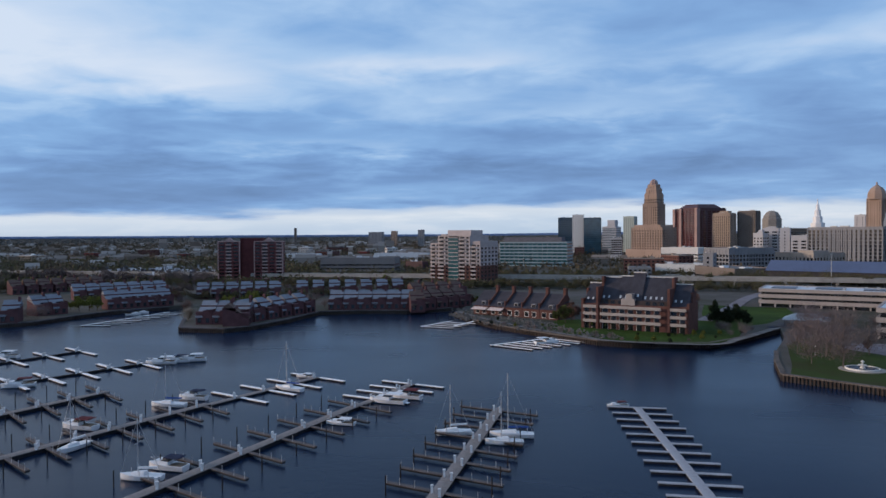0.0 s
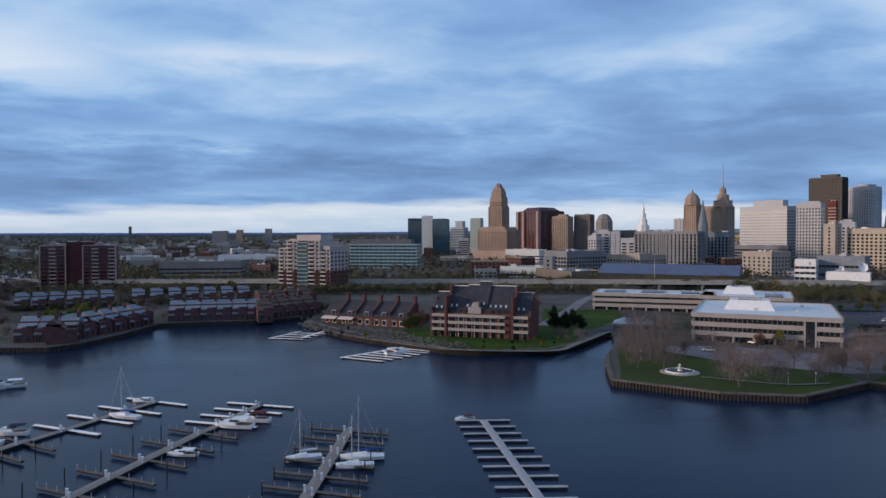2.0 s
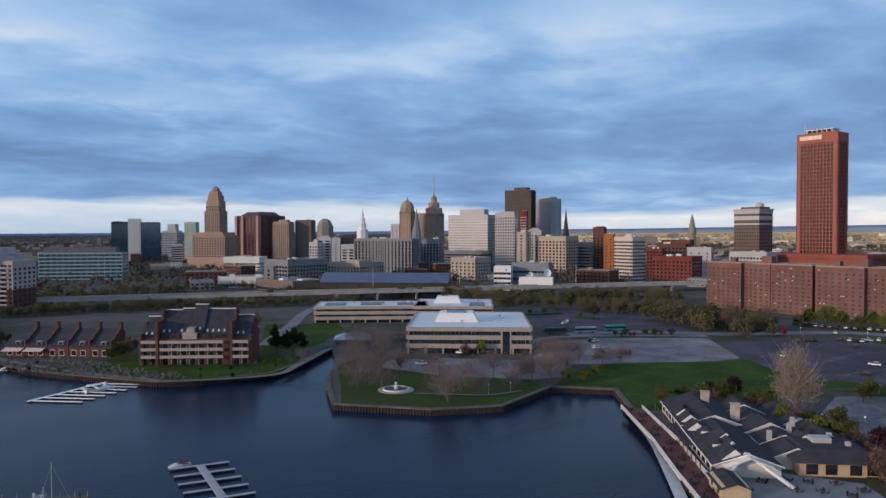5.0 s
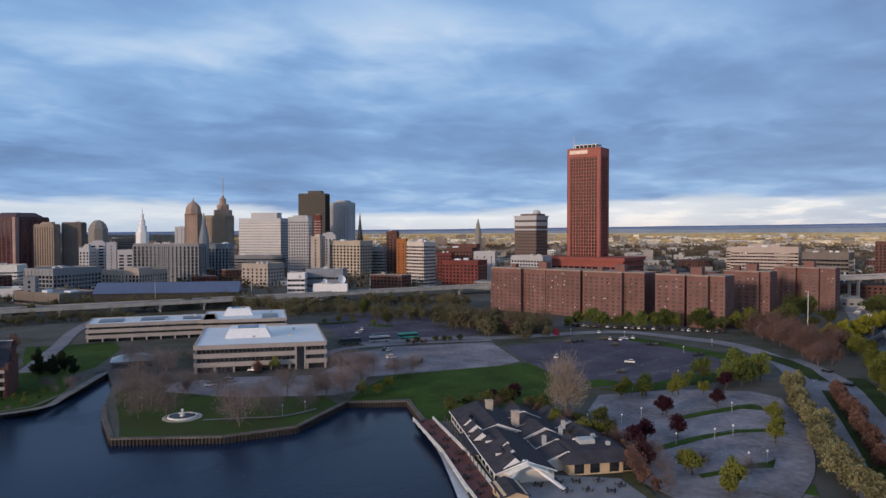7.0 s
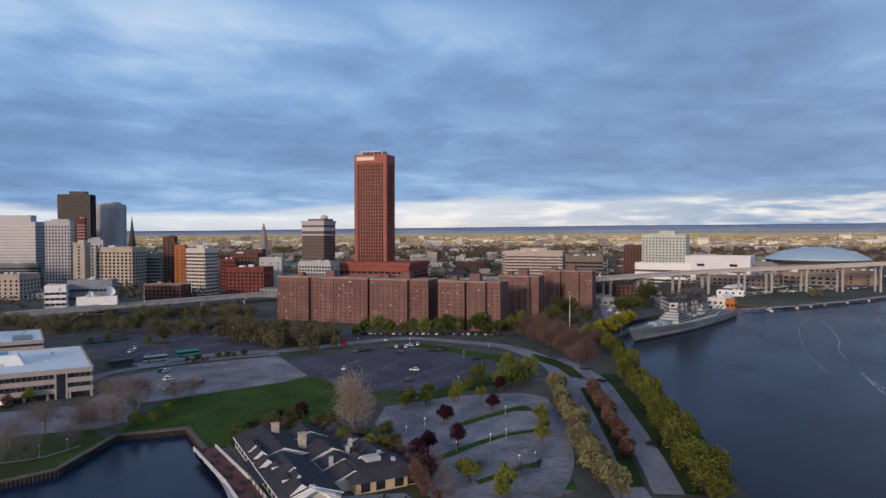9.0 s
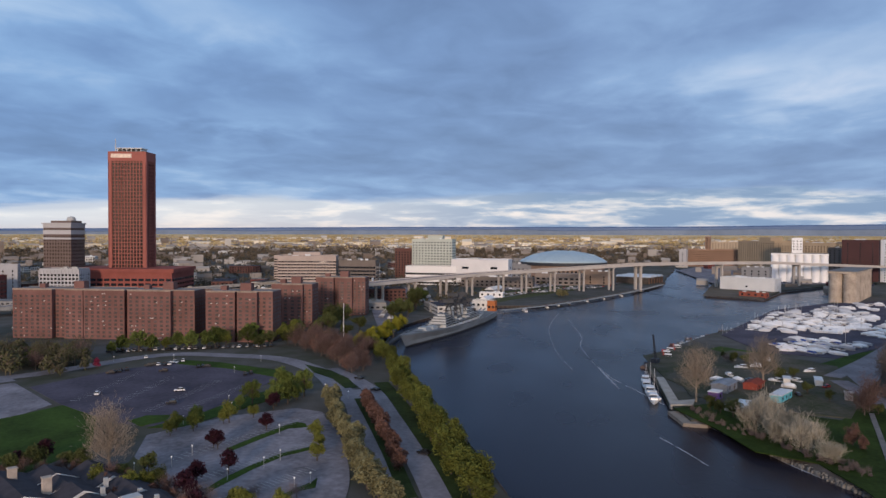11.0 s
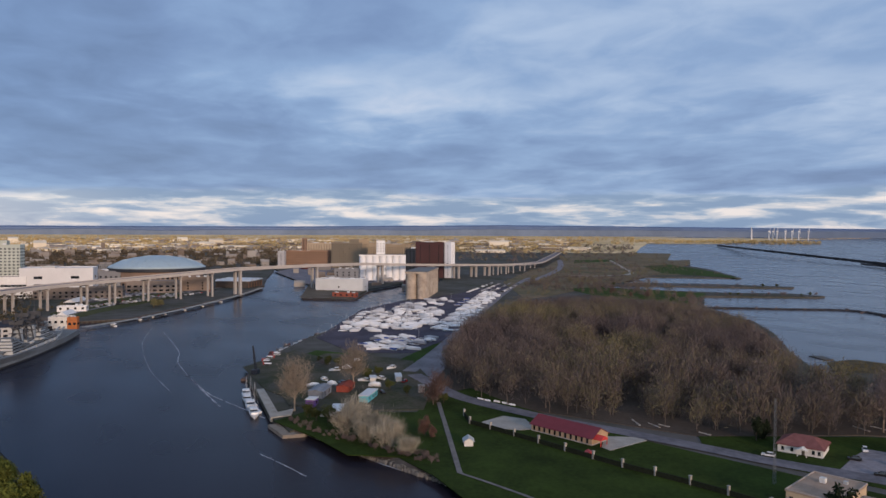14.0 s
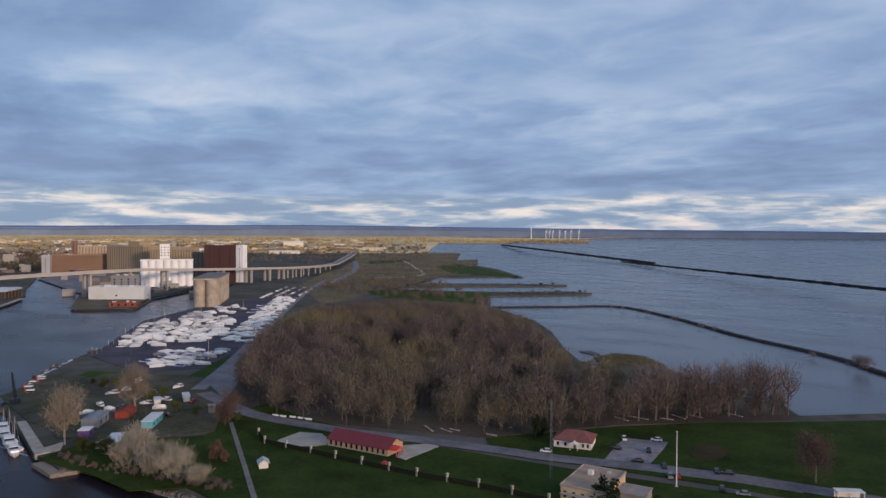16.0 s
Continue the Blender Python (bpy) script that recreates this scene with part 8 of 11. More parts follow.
def guard_house():
    e = thing("guard_house", 157.4, -244.2, LAND, 206, "white house with a hipped faded red shingle roof", "house")
    w, d, h = 14.5, 12.5, 3.3
    part("wall", Geo().cbox(0, 0, w, d, -1, h), WHITEW, e)
    x, y, r = w / 2 + .6, d / 2 + .6, w / 2 - 4.2
    part("roof", Geo().add([(-x, -y, h - .1), (x, -y, h - .1), (x, y, h - .1), (-x, y, h - .1), (-r, 0, h + 2.7), (r, 0, h + 2.7), (-x, -y, h - .35), (x, -y, h - .35), (x, y, h - .35), (-x, y, h - .35)],
                           [(0, 1, 5, 4), (1, 2, 5), (2, 3, 4, 5), (3, 0, 4), (0, 6, 7, 1), (1, 7, 8, 2), (2, 8, 9, 3), (3, 9, 6, 0), (9, 8, 7, 6)]), mat("faded_red_shingle", (.20, .085, .08), .85, .25, .4, 4.), e)
    for xx in (-5.6, -2.6, 4.2, 6.0):
        win = part("window", Geo().box(xx - .45, xx + .45, -d / 2 - .06, -d / 2 + .05, 1.1, 2.4), GLASSD, e)
        part("sill", Geo().box(xx - .55, xx + .55, -d / 2 - .14, -d / 2 - .03, .98, 1.09), CREAM, win)
    for yy in (-3.5, 0, 3.5):
        part("window", Geo().box(-w / 2 - .06, -w / 2 + .05, yy - .45, yy + .45, 1.1, 2.4), GLASSD, e)
    part("door", Geo().box(.5, 1.5, -d / 2 - .07, -d / 2 + .05, 0, 2.1), mat("dark_door", (.08, .07, .06), .6), e)
    part("porch", Geo().box(-.6, 2.6, -d / 2 - 2.6, -d / 2 - .02, -.4, .15).gable(-.8, 2.8, -d / 2 - 2.8, -d / 2 - .02, 2.6, 3.5, "y"), WHITEW, e)
    for xx in (-.45, 2.45):
        part("porch_post", Geo().cbox(xx, -d / 2 - 2.4, .22, .22, .15, 2.6), WHITEW, e)


guard_house()
st = small_house("station_building", 121.1, -203.6, LAND, 196, 14.2, 21.8, 5.1, 0, mat("tan_stucco", (.52, .40, .27)), mat("pinkish_gravel_roof", (.36, .27, .21), .9, .2, .2, 2.), "flat-roofed station building with pinkish gravel roof", "building", 5)
part("roof_box", Geo().cbox(-2, 3, 1.6, 1.6, 5.45, 6.9), WHITEW, st)
part("roof_box", Geo().cbox(3, 6.5, 1.1, 1.1, 5.45, 6.3), STEEL, st)
part("parapet", Geo().box(-7.3, 7.3, -11.1, -10.8, 5.45, 5.75).box(-7.3, -7.0, -10.8, 11.1, 5.45, 5.75).box(7.0, 7.3, -10.8, 11.1, 5.45, 5.75).box(-7.0, 7.0, 10.8, 11.1, 5.45, 5.75), CREAM, st)
part("canopy", Geo().box(-6.8, 6.8, -12.6, -11, 3.1, 3.4), CREAM, st)
for i in range(5):
    part("window", Geo().box(-7.16, -7.05, -9.4 + i * 4.2, -7.2 + i * 4.2, 1.6, 3.6), GLASSD, st)
part("wing", Geo().cbox(12, 3, 9, 9, -1, 2.8).cbox(12, 3, 9.5, 9.5, 2.8, 3.1), mat("grey_block", (.30, .27, .25), .9, .2, .3, 2.), st, "low grey block wing")


def shelter(ax, ay, bx, by):
    """An open-sided white shelter between two points on the lawn."""
    L = math.hypot(bx - ax, by - ay)
    e = thing("shelter", ax, ay, LAND, math.degrees(math.atan2(by - ay, bx - ax)), "open white-framed shelter on the lakeside lawn", "shelter")
    part("roof", Geo().box(-.3, L + .3, -.4, 3.2, 2.9, 3.15), WHITEW, e)
    part("back", Geo().box(0, L, -.1, 0, -.3, 2.9), WHITEW, e)
    for i in range(3):
        part("post", Geo().cbox(L * i / 2, 2.9, .22, .22, -.3, 2.9), WHITEW, e)


shelter(61.5, -262.6, 67.5, -257.6)
patch("bare_patch", [(121.5, -267.7), (123.6, -276), (121.7, -282.5), (116.8, -284.4), (111.7, -279.2), (109.1, -270), (111.5, -263.6), (116.6, -261.9)], mat("worn_turf", (.07, .047, .03), .95, .4, .08, .8, col2=(.035, .035, .012)), LAND + .1, "bare brown worn patch in the lawn", "bare patch")
small_house("shed", 216.6, -140.2, LAND, -25, 4.2, 3.2, 2.3, 1.1, WHITEW, mat("pale_grey_roof", (.45, .47, .48), .6), "small white garden shed on the lawn", "shed", 1)
small_house("turquoise_shed", 299.3, -133.7, LAND, -38, 15, 4.5, 3.2, 0, mat("turquoise_paint", (.10, .42, .52), .6, .15, .5, 3.), ROOFWHITE, "turquoise shed with flat white roof", "shed", 3)
small_house("grey_shed", 315.7, -115.7, LAND, -35, 14, 7, 4.0, 0.6, ROOFBLUE, ROOFBLUE, "blue-grey metal harbour shed", "shed", 2)
small_house("purple_kiosk", 298.2, -106.5, LAND, -35, 5.5, 4, 3.4, 0, mat("purple_paint", (.16, .08, .28), .7), WHITE, "purple and white harbour kiosk", "kiosk", 1)
small_house("white_awning", 281, -110.1, LAND, -48, 13, 4.2, 2.2, 0, WHITEW, WHITE, "long white flat canopy beside the kiosk", "canopy", 2)
small_house("red_shed", 321.8, -130.7, LAND, -35, 12, 6, 3.2, 0.8, mat("oxide_red", (.24, .06, .045), .8), mat("oxide_red", (.24, .06, .045)), "oxide red harbour shed", "shed", 2)
small_house("white_trailer", 333.3, -149.6, LAND, -20, 7, 3, 2.8, 0, WHITEW, ROOFWHITE, "white site trailer in the harbour yard", "trailer", 2)
small_house("white_trailer", 332.7, -163.6, LAND, -20, 10, 3, 2.6, 0, WHITEW, ROOFWHITE, "long pale site trailer in the harbour yard", "trailer", 2)
small_house("kiosk", 126.8, 82.1, LAND, -130, 9, 5.5, 2.8, .9, mat("tan_stucco", (.52, .40, .27)), mat("charcoal_shingle", (.078, .082, .098)), "tan terrace kiosk with dark roof", "kiosk", 2)
small_house("gate_hut", 301.1, -161.9, LAND, -20, 3, 3, 3.4, 0, CREAM, CREAM, "small cream gate hut", "hut", 1)


def fence(px, label):
    e = thing("screen_fence", 0, 0, LAND, 0, label, "fence")
    for i, (x, y) in enumerate(px):
        part("post", Geo().cbox(x, y, .7, .7, -.5, 3.0).cbox(x, y, .9, .9, 3.0, 3.2), CONCRETE, e)
        if i:
            a, b = Vector((*px[i - 1], 0)), Vector((x, y, 0))
            n = Vector((-(b - a).y, (b - a).x, 0)).normalized() * .25
            part("screen", Geo().add([tuple(p + n * s + Vector((0, 0, z))) for z in (-.3, 1.9) for p, s in ((a, -1), (b, -1), (b, 1), (a, 1))], [(3, 2, 1, 0), (4, 5, 6, 7), (0, 1, 5, 4), (1, 2, 6, 5), (2, 3, 7, 6), (3, 0, 4, 7)]), mat("dark_hedge", (.018, .022, .014), .95, .3, 1., 6., .05), e, "dark screening hedge")


fence([(255.2, -150.7), (243.4, -146.7), (232.7, -149.8), (220.5, -152.9), (208.9, -155.9), (196.9, -158.8), (185.3, -161.8), (174.1, -164.8), (163.3, -168.6), (152.3, -172.3), (140.7, -175.5), (128.5, -178.5)], "dark hedge screen with pale concrete posts")


def pole(name, x, y, z0, h, r, ma, label, flag=False):
    e = thing(name, x, y, z0, 0, label, "pole")
    part("shaft", Geo().cyl(0, 0, -.5, h, r, r * .6, 8), ma, e)
    part("finial", Geo().lathe(0, 0, [(r * .5, h), (r * 1.3, h + r * 1.2), (r * .2, h + r * 2.4)], 8), ma, e)
    part("base", Geo().cyl(0, 0, -.3, .4, r * 3.2, r * 2.6, 10), CONCRETE, e)
    if flag:
        vs = [(i * .6, .25 * math.sin(i * .9), h - .6 - j * .55 - .05 * i) for j in range(4) for i in range(7)]
        part("flag", Geo().add(vs, [(j * 7 + i, j * 7 + i + 1, j * 7 + i + 8, j * 7 + i + 7) for j in range(3) for i in range(6)]), mat("flag_cloth", (.40, .20, .24), .9, .5, .8, 2.), e, "striped red and white flag")


pole("flagpole", 106.5, -229.6, LAND, 18.2, .22, WHITE, "tall white steel flagpole")
pole("flagpole", 438, 88.3, LAND, 24.3, .25, WHITE, "tall flagpole with flag by the quay", True)


MASTG = mat("dull_mast_steel", (.16, .17, .18), .6)


def lattice(x, y, h):
    e = thing("lattice_mast", x, y, LAND, 0, "thin grey lattice radio mast", "mast")
    for a in range(3):
        c, s = math.cos(a * 2.094) * .5, math.sin(a * 2.094) * .5
        part("leg", Geo().bar((c, s, -.3), (c * .5, s * .5, h), .035), MASTG, e)
    b = Geo()
    for i in range(int(h / 1.5)):
        z = i * 1.5
        for a in range(3):
            p, q = a * 2.094, (a + 1) * 2.094
            b.bar((.5 * math.cos(p), .5 * math.sin(p), z), (.45 * math.cos(q), .45 * math.sin(q), z + 1.5), .016)
    part("bracing", b, MASTG, e)
    part("base", Geo().cbox(0, 0, 3, 3, -.3, .25), CONCRETE, e)


lattice(139.1, -204.8, 27)


def crane():
    e = thing("barge_crane", 380.8, -100, 0, -30, "dark lattice-boom crane on a flat barge", "crane")
    part("barge", Geo().box(-9, 14, -5, 5, -1, 1.2), mat("rusty_barge", (.14, .10, .085), .85), e)
    part("cab", Geo().cbox(0, 0, 5, 3.4, 1.6, 4.6), mat("crane_dark", (.03, .035, .05), .6), e)
    part("track", Geo().cbox(0, 1.6, 6, .9, 1.2, 1.7).cbox(0, -1.6, 6, .9, 1.2, 1.7), BLACK, e)
    b = Geo()
    top = Vector((-4, 0, 18))
    for sx, sy in ((-.5, -.5), (.5, -.5), (.5, .5), (-.5, .5)):
        b.bar((1.5 + sx, sy, 3), top + Vector((sx * .4, sy * .4, 0)), .1)
    for i in range(12):
        t, u = i / 12, (i + 1) / 12
        p, q = Vector((1.5, 0, 3)).lerp(top, t), Vector((1.5, 0, 3)).lerp(top, u)
        b.bar(p + Vector((-.5, -.5, 0)), q + Vector((.5, .5, 0)), .07).bar(p + Vector((.5, -.5, 0)), q + Vector((-.5, .5, 0)), .07)
    part("boom", b, mat("crane_dark", (.03, .035, .05)), e)
    part("cable", Geo().bar(top, (-4, 0, 6), .04), BLACK, e)


crane()


def tug():
    e = thing("tugboat", 403.6, -112.3, 0, -120, "small red and white harbour tugboat", "boat", "harbour tugs")
    part("hull", hull(Geo(), 11, 4, 1.5, stern=.9), mat("tug_red", (.35, .05, .045), .6), e)
    part("wheelhouse", Geo().box(-2, 2, -1.3, 1.3, 1.5, 3.4, .2), WHITE, e)
    part("window", Geo().box(-1.9, 2.0, -1.34, 1.34, 2.4, 3.0), GLASSD, e)
    part("funnel", Geo().cyl(-2.6, 0, 1.5, 4, .4, n=8), mat("tug_red", (.35, .05, .045)), e)


tug()
for x, y, a in ((414, -114, -125), (426, -119, 50), (437, -126, -128)):
    copy_thing(bpy.data.objects["tugboat"], pose(x, y, 0, 0, 0, a))


def work_float(x, y, yaw, L, w):
    """A low timber work float with posts, crates and coiled gear."""
    rd = random.Random(int(x))
    e = thing("work_float", x, y, 0, yaw, "low dark timber work float with crates and gear", "float", "work floats")
    part("deck", Geo().cbox(0, 0, L, w, -.3, .7), WOOD, e)
    part("fender", Geo().box(-L / 2, L / 2, -w / 2 - .25, -w / 2, -.1, .55), BLACK, e)
    for k in range(3):
        part("crate", Geo().cbox(rd.uniform(-.4, .4) * L, rd.uniform(-.2, .3) * w, rd.uniform(.8, 1.8), rd.uniform(.7, 1.4), .7, rd.uniform(1.3, 2.2)), (CREAM, ROOFBLUE, BRICK)[k], e)
    for u in (-.48, .48):
        part("post", Geo().cyl(L * u, w / 2 - .2, -1, 2.6, .16, n=8), WOOD, e)


for k in range(9):
    u = k / 8
    work_float(448 + 122 * u, -128 - 96 * u + (k % 3) * 2, 54 + (k % 2) * 8, 9 + (k % 3) * 2, 3.4)
patch("gravel_barge", [(279, -82.3), (279.8, -88.5), (264.7, -96.3), (259.7, -92.1), (261.3, -83.7)], mat("pale_gravel", (.24, .21, .18), .95, .2, .5, 3.), 1.0, "flat gravel-covered barge by the bank", "barge", 1.4)
patch("pier", [(341.6, -91.8), (341.3, -95.3), (293.1, -90), (295.8, -97.7), (286.1, -93.8), (285.4, -85)], CONCRETE, LAND + .15, "pale L-shaped concrete pier", "pier", 2.0)
pier(414.7, -113.4, 599.9, -238.2, 14, 1.6, WOOD, "weathered river dock with short fingers", 7.0, True, 80, both=False)


def riprap(pts, name, label, n, seed, z=.2, spread=3.0):
    g = Geo()
    rnd = random.Random(seed)
    for i in range(n):
        k = rnd.random() * (len(pts) - 1)
        a, b = Vector(pts[int(k)]), Vector(pts[int(k) + 1])
        p = a.lerp(b, k % 1)
        x, y, r = p.x + rnd.uniform(-1, 1) * spread, p.y + rnd.uniform(-1, 1) * spread, rnd.uniform(.3, .85)
        lift = rnd.uniform(0, .5)
        c = [(x + r * math.cos(t + rnd.random()), y + r * math.sin(t + rnd.random()), z - .6) for t in (0, 1.57, 3.14, 4.71)]
        u = [(x + r * .6 * math.cos(t + rnd.random()), y + r * .6 * math.sin(t + rnd.random()), z + rnd.uniform(.3, .8) * r + lift) for t in (0, 1.57, 3.14, 4.71)]
        g.add(c + u, [(0, 1, 5, 4), (1, 2, 6, 5), (2, 3, 7, 6), (3, 0, 4, 7), (4, 5, 6, 7)])
    return tagged(part(name, g, STONE), label, "rocks", kind="stuff")


riprap([(267.8, -97.8), (250.5, -101.7), (229.4, -106.5), (207.3, -113.4), (190.8, -119.3), (178.8, -125), (164.4, -129.5)], "riprap", "dark grey riprap boulders along the river bank", 1100, 1, .4, 2.2)
riprap([(265.3, -96.6), (247.5, -100.6), (226.2, -105.2), (204.7, -112.2), (188.6, -118.1), (176.8, -123.8)], "riprap", "grey broken rocks at the river edge", 700, 5, .15, 1.4)
riprap([(7.6, 375.9), (19.8, 355.9), (34.7, 323.3), (44.5, 305.8), (54.6, 283.2)], "riprap", "planted pale boulders below the townhouses", 260, 2, 1.9, 4.0)

def isle_mat(name, stops, rough=.95, patch_scale=.012):
    """Each joined piece takes its own tone; broad patches drift through the wood."""
    ma = bpy.data.materials.new(name)
    ma.use_nodes = True
    nt = ma.node_tree
    N, L = nt.nodes.new, nt.links.new
    b = nt.nodes["Principled BSDF"]
    b.inputs["Roughness"].default_value, b.inputs["Specular IOR Level"].default_value = rough, .1
    ge, co, nz, ad, rp = N("ShaderNodeNewGeometry"), N("ShaderNodeTexCoord"), N("ShaderNodeTexNoise"), N("ShaderNodeMath"), N("ShaderNodeValToRGB")
    nz.inputs["Scale"].default_value, nz.inputs["Detail"].default_value = patch_scale, 3
    L(co.outputs["Object"], nz.inputs["Vector"])
    ad.operation = "MULTIPLY_ADD"
    ad.inputs[1].default_value = .38
    L(ge.outputs["Random Per Island"], ad.inputs[0])
    sc = N("ShaderNodeMath")
    sc.operation = "MULTIPLY_ADD"
    sc.inputs[1].default_value, sc.inputs[2].default_value = 1.2, -.28
    L(nz.outputs[0], sc.inputs[0])
    L(sc.outputs[0], ad.inputs[2])
    e = rp.color_ramp.elements
    while len(e) < len(stops):
        e.new(.5)
    for k, (p, c) in zip(e, stops):
        k.position, k.color = p, (*c, 1)
    L(ad.outputs[0], rp.inputs[0])
    L(rp.outputs[0], b.inputs["Base Color"])
    return ma


# the boatyard: boats on stands under white covers
def wrapped(L, cover, label):
    e = thing("stored_boat", 0, 0, 0, 0, label, "boat", "boats stored ashore")
    part("hull", hull(Geo(), L, L * .34, 1.3, .7, stern=.92), GELCOAT, e)
    w = L * .17
    part("cover", Geo().add([(-L * .48, -w, 1.9), (L * .1, -w, 2.1), (L * .46, 0, 2.4), (L * .1, w, 2.1), (-L * .48, w, 1.9), (-L * .44, 0, 3.4), (L * .05, 0, 3.9), (-L * .2, -w * .8, 3.0), (-L * .2, w * .8, 3.0)],
                            [(0, 1, 7), (0, 7, 5), (7, 1, 6), (5, 7, 6), (1, 2, 6), (2, 3, 6), (3, 4, 8), (3, 8, 6), (8, 4, 5), (8, 5, 6), (4, 0, 5)]), cover, e, "shrink-wrapped winter cover")
    for sx in (-.3, .2):
        part("stand", Geo().cbox(L * sx, 0, .3, L * .26, 0, .6), STEEL, e)
    return e


SHRINK = mat("white_shrink_wrap", (.78, .80, .82), .35, .08, .6, 4., .03)
wr_a, wr_b, wr_c = wrapped(9.0, SHRINK, "boat on stands under white shrink wrap"), wrapped(11.5, SHRINK, "large boat ashore under white shrink wrap"), wrapped(8.0, BLUECOVER, "boat ashore under blue cover")
rnd = random.Random(11)


def fill_row(ax, ay, bx, by, n, protos, yaw, z=LAND + .1):
    for i in range(n):
        t = (i + rnd.uniform(.2, .8)) / n
        place(rnd.choice(protos), ax + (bx - ax) * t + rnd.uniform(-1, 1), ay + (by - ay) * t + rnd.uniform(-1, 1), z, yaw + rnd.uniform(-9, 9)).scale = (rnd.uniform(.7, 1.1), rnd.uniform(.6, .85), rnd.uniform(.4, .72))


for k in range(7):
    t = k / 6
    (ax, ay), (bx, by), (cx, cy), (dx, dy) = (514.7, -196.7), (640.2, -265.1), (612.4, -326.4), (520.2, -264.2)
    fill_row(ax + (dx - ax) * t, ay + (dy - ay) * t, bx + (cx - bx) * t, by + (cy - by) * t, 13, [wr_a, wr_a, wr_b, motor_b, motor_a, motor_a, sail_b], 60)
for k in range(5):
    t = k / 4
    (ax, ay), (bx, by), (cx, cy), (dx, dy) = (446.2, -186.4), (472.6, -223.1), (448.8, -241.1), (416.7, -194.7)
    fill_row(ax + (dx - ax) * t, ay + (dy - ay) * t, bx + (cx - bx) * t, by + (cy - by) * t, 10, [wr_a, motor_b, wr_a, wr_c, motor_a], 35)
for k in range(4):
    t = k / 3
    (ax, ay), (bx, by), (cx, cy), (dx, dy) = (491, -262.7), (795.1, -495.7), (768.2, -491.4), (473.2, -270.8)
    fill_row(ax + (dx - ax) * t, ay + (dy - ay) * t, bx + (cx - bx) * t, by + (cy - by) * t, 15, [wr_b, wr_a, wr_b], 56)
(ax, ay), (bx, by) = (650.9, -372.7), (726.2, -429.2)
fill_row(ax, ay, bx, by, 4, [wr_c], 50)
(ax, ay), (bx, by) = (662.2, -305.9), (737.1, -404.5)
fill_row(ax, ay, bx, by, 9, [wr_a, motor_a], 60)
for q in ([(580.9, -223), (718.2, -330.4)], [(491.5, -168.7), (572, -224)]):
    (ax, ay), (bx, by) = q
    fill_row(ax, ay, bx, by, 10, [sail_b, sail_a, motor_b, motor_a], 60, 0)
fill_row(447, -128, 496, -161, 9, [motor_a, motor_b, motor_a], 62, 0)


def boat_rest(areas, n, seed):
    """The further stored boats, in one mesh: tapered hulls under peaked wraps, some with bare masts."""
    rd = random.Random(seed)
    g, mg = Geo(), Geo()
    for (ax, ay), (bx, by), (cx, cy), (dx, dy), share in areas:
        for k in range(int(n * share)):
            u, v = rd.random(), rd.random()
            x = (ax * (1 - u) + bx * u) * (1 - v) + (dx * (1 - u) + cx * u) * v
            y = (ay * (1 - u) + by * u) * (1 - v) + (dy * (1 - u) + cy * u) * v
            a, L = radians(rd.choice((50, 58, 64, 240)) + rd.uniform(-9, 9)), rd.uniform(6, 11)
            w, h = L * .13, rd.uniform(1.4, 2.1)
            c, sn = math.cos(a), math.sin(a)
            pv = [(-L * .5, -w, 0), (L * .15, -w, 0), (L * .5, 0, .2), (L * .15, w, 0), (-L * .5, w, 0), (-L * .5, -w * 1.1, 1.2), (L * .15, -w * 1.1, 1.3), (L * .55, 0, 1.6), (L * .15, w * 1.1, 1.3), (-L * .5, w * 1.1, 1.2), (-L * .4, 0, h), (L * .1, 0, h + .6)]
            g.add([(x + p * c - q * sn, y + p * sn + q * c, LAND + .5 + r) for p, q, r in pv],
                  [(0, 1, 6, 5), (1, 2, 7, 6), (2, 3, 8, 7), (3, 4, 9, 8), (4, 0, 5, 9), (5, 6, 11, 10), (6, 7, 11), (7, 8, 11), (8, 9, 10, 11), (9, 5, 10), (4, 3, 2, 1, 0)])
            if rd.random() < .14:
                mg.bar((x, y, LAND + 2), (x, y, LAND + rd.uniform(11, 15)), .11, .07)
    tagged(part("stored_boats", g, isle_mat("stored_boat_wraps", [(.15, (.10, .11, .14)), (.35, (.40, .42, .46)), (.6, (.72, .74, .76)), (.97, (.82, .83, .85))], .5, .01)), "rows of stored boats under white winter wraps", "boats", kind="stuff")
    tagged(part("stored_masts", mg, STEEL), "bare masts of sailing boats stored ashore", "masts", kind="stuff")


boat_rest([((505, -186), (655, -272), (625, -345), (505, -268), .5), ((425, -185), (480, -205), (462, -250), (405, -205), .12), ((487, -260), (800, -495), (775, -505), (465, -272), .26), ((640, -268), (735, -380), (700, -400), (620, -320), .12)], 190, 21)


def flat_canopy(x, y, yaw, w, d):
    e = thing("canopy", x, y, LAND, yaw, "flat white canopy roof on posts in the yard", "canopy")
    part("roof", Geo().cbox(0, 0, w, d, 2.6, 2.9), WHITE, e)
    for u in (-.46, .46):
        for v in (-.44, .44):
            part("post", Geo().cbox(w * u, d * v, .18, .18, -.1, 2.6), STEEL, e)


flat_canopy(280.5, -112, -28, 13, 5)

for x, y, a, q in ((300, -81.5, 172, 1.2), (313, -82.8, 170, 1.3), (326, -84.2, 174, 1.15), (338, -86, 168, 1.2)):
    place(motor_a, x, y, 0, a).scale = (q, q, q)

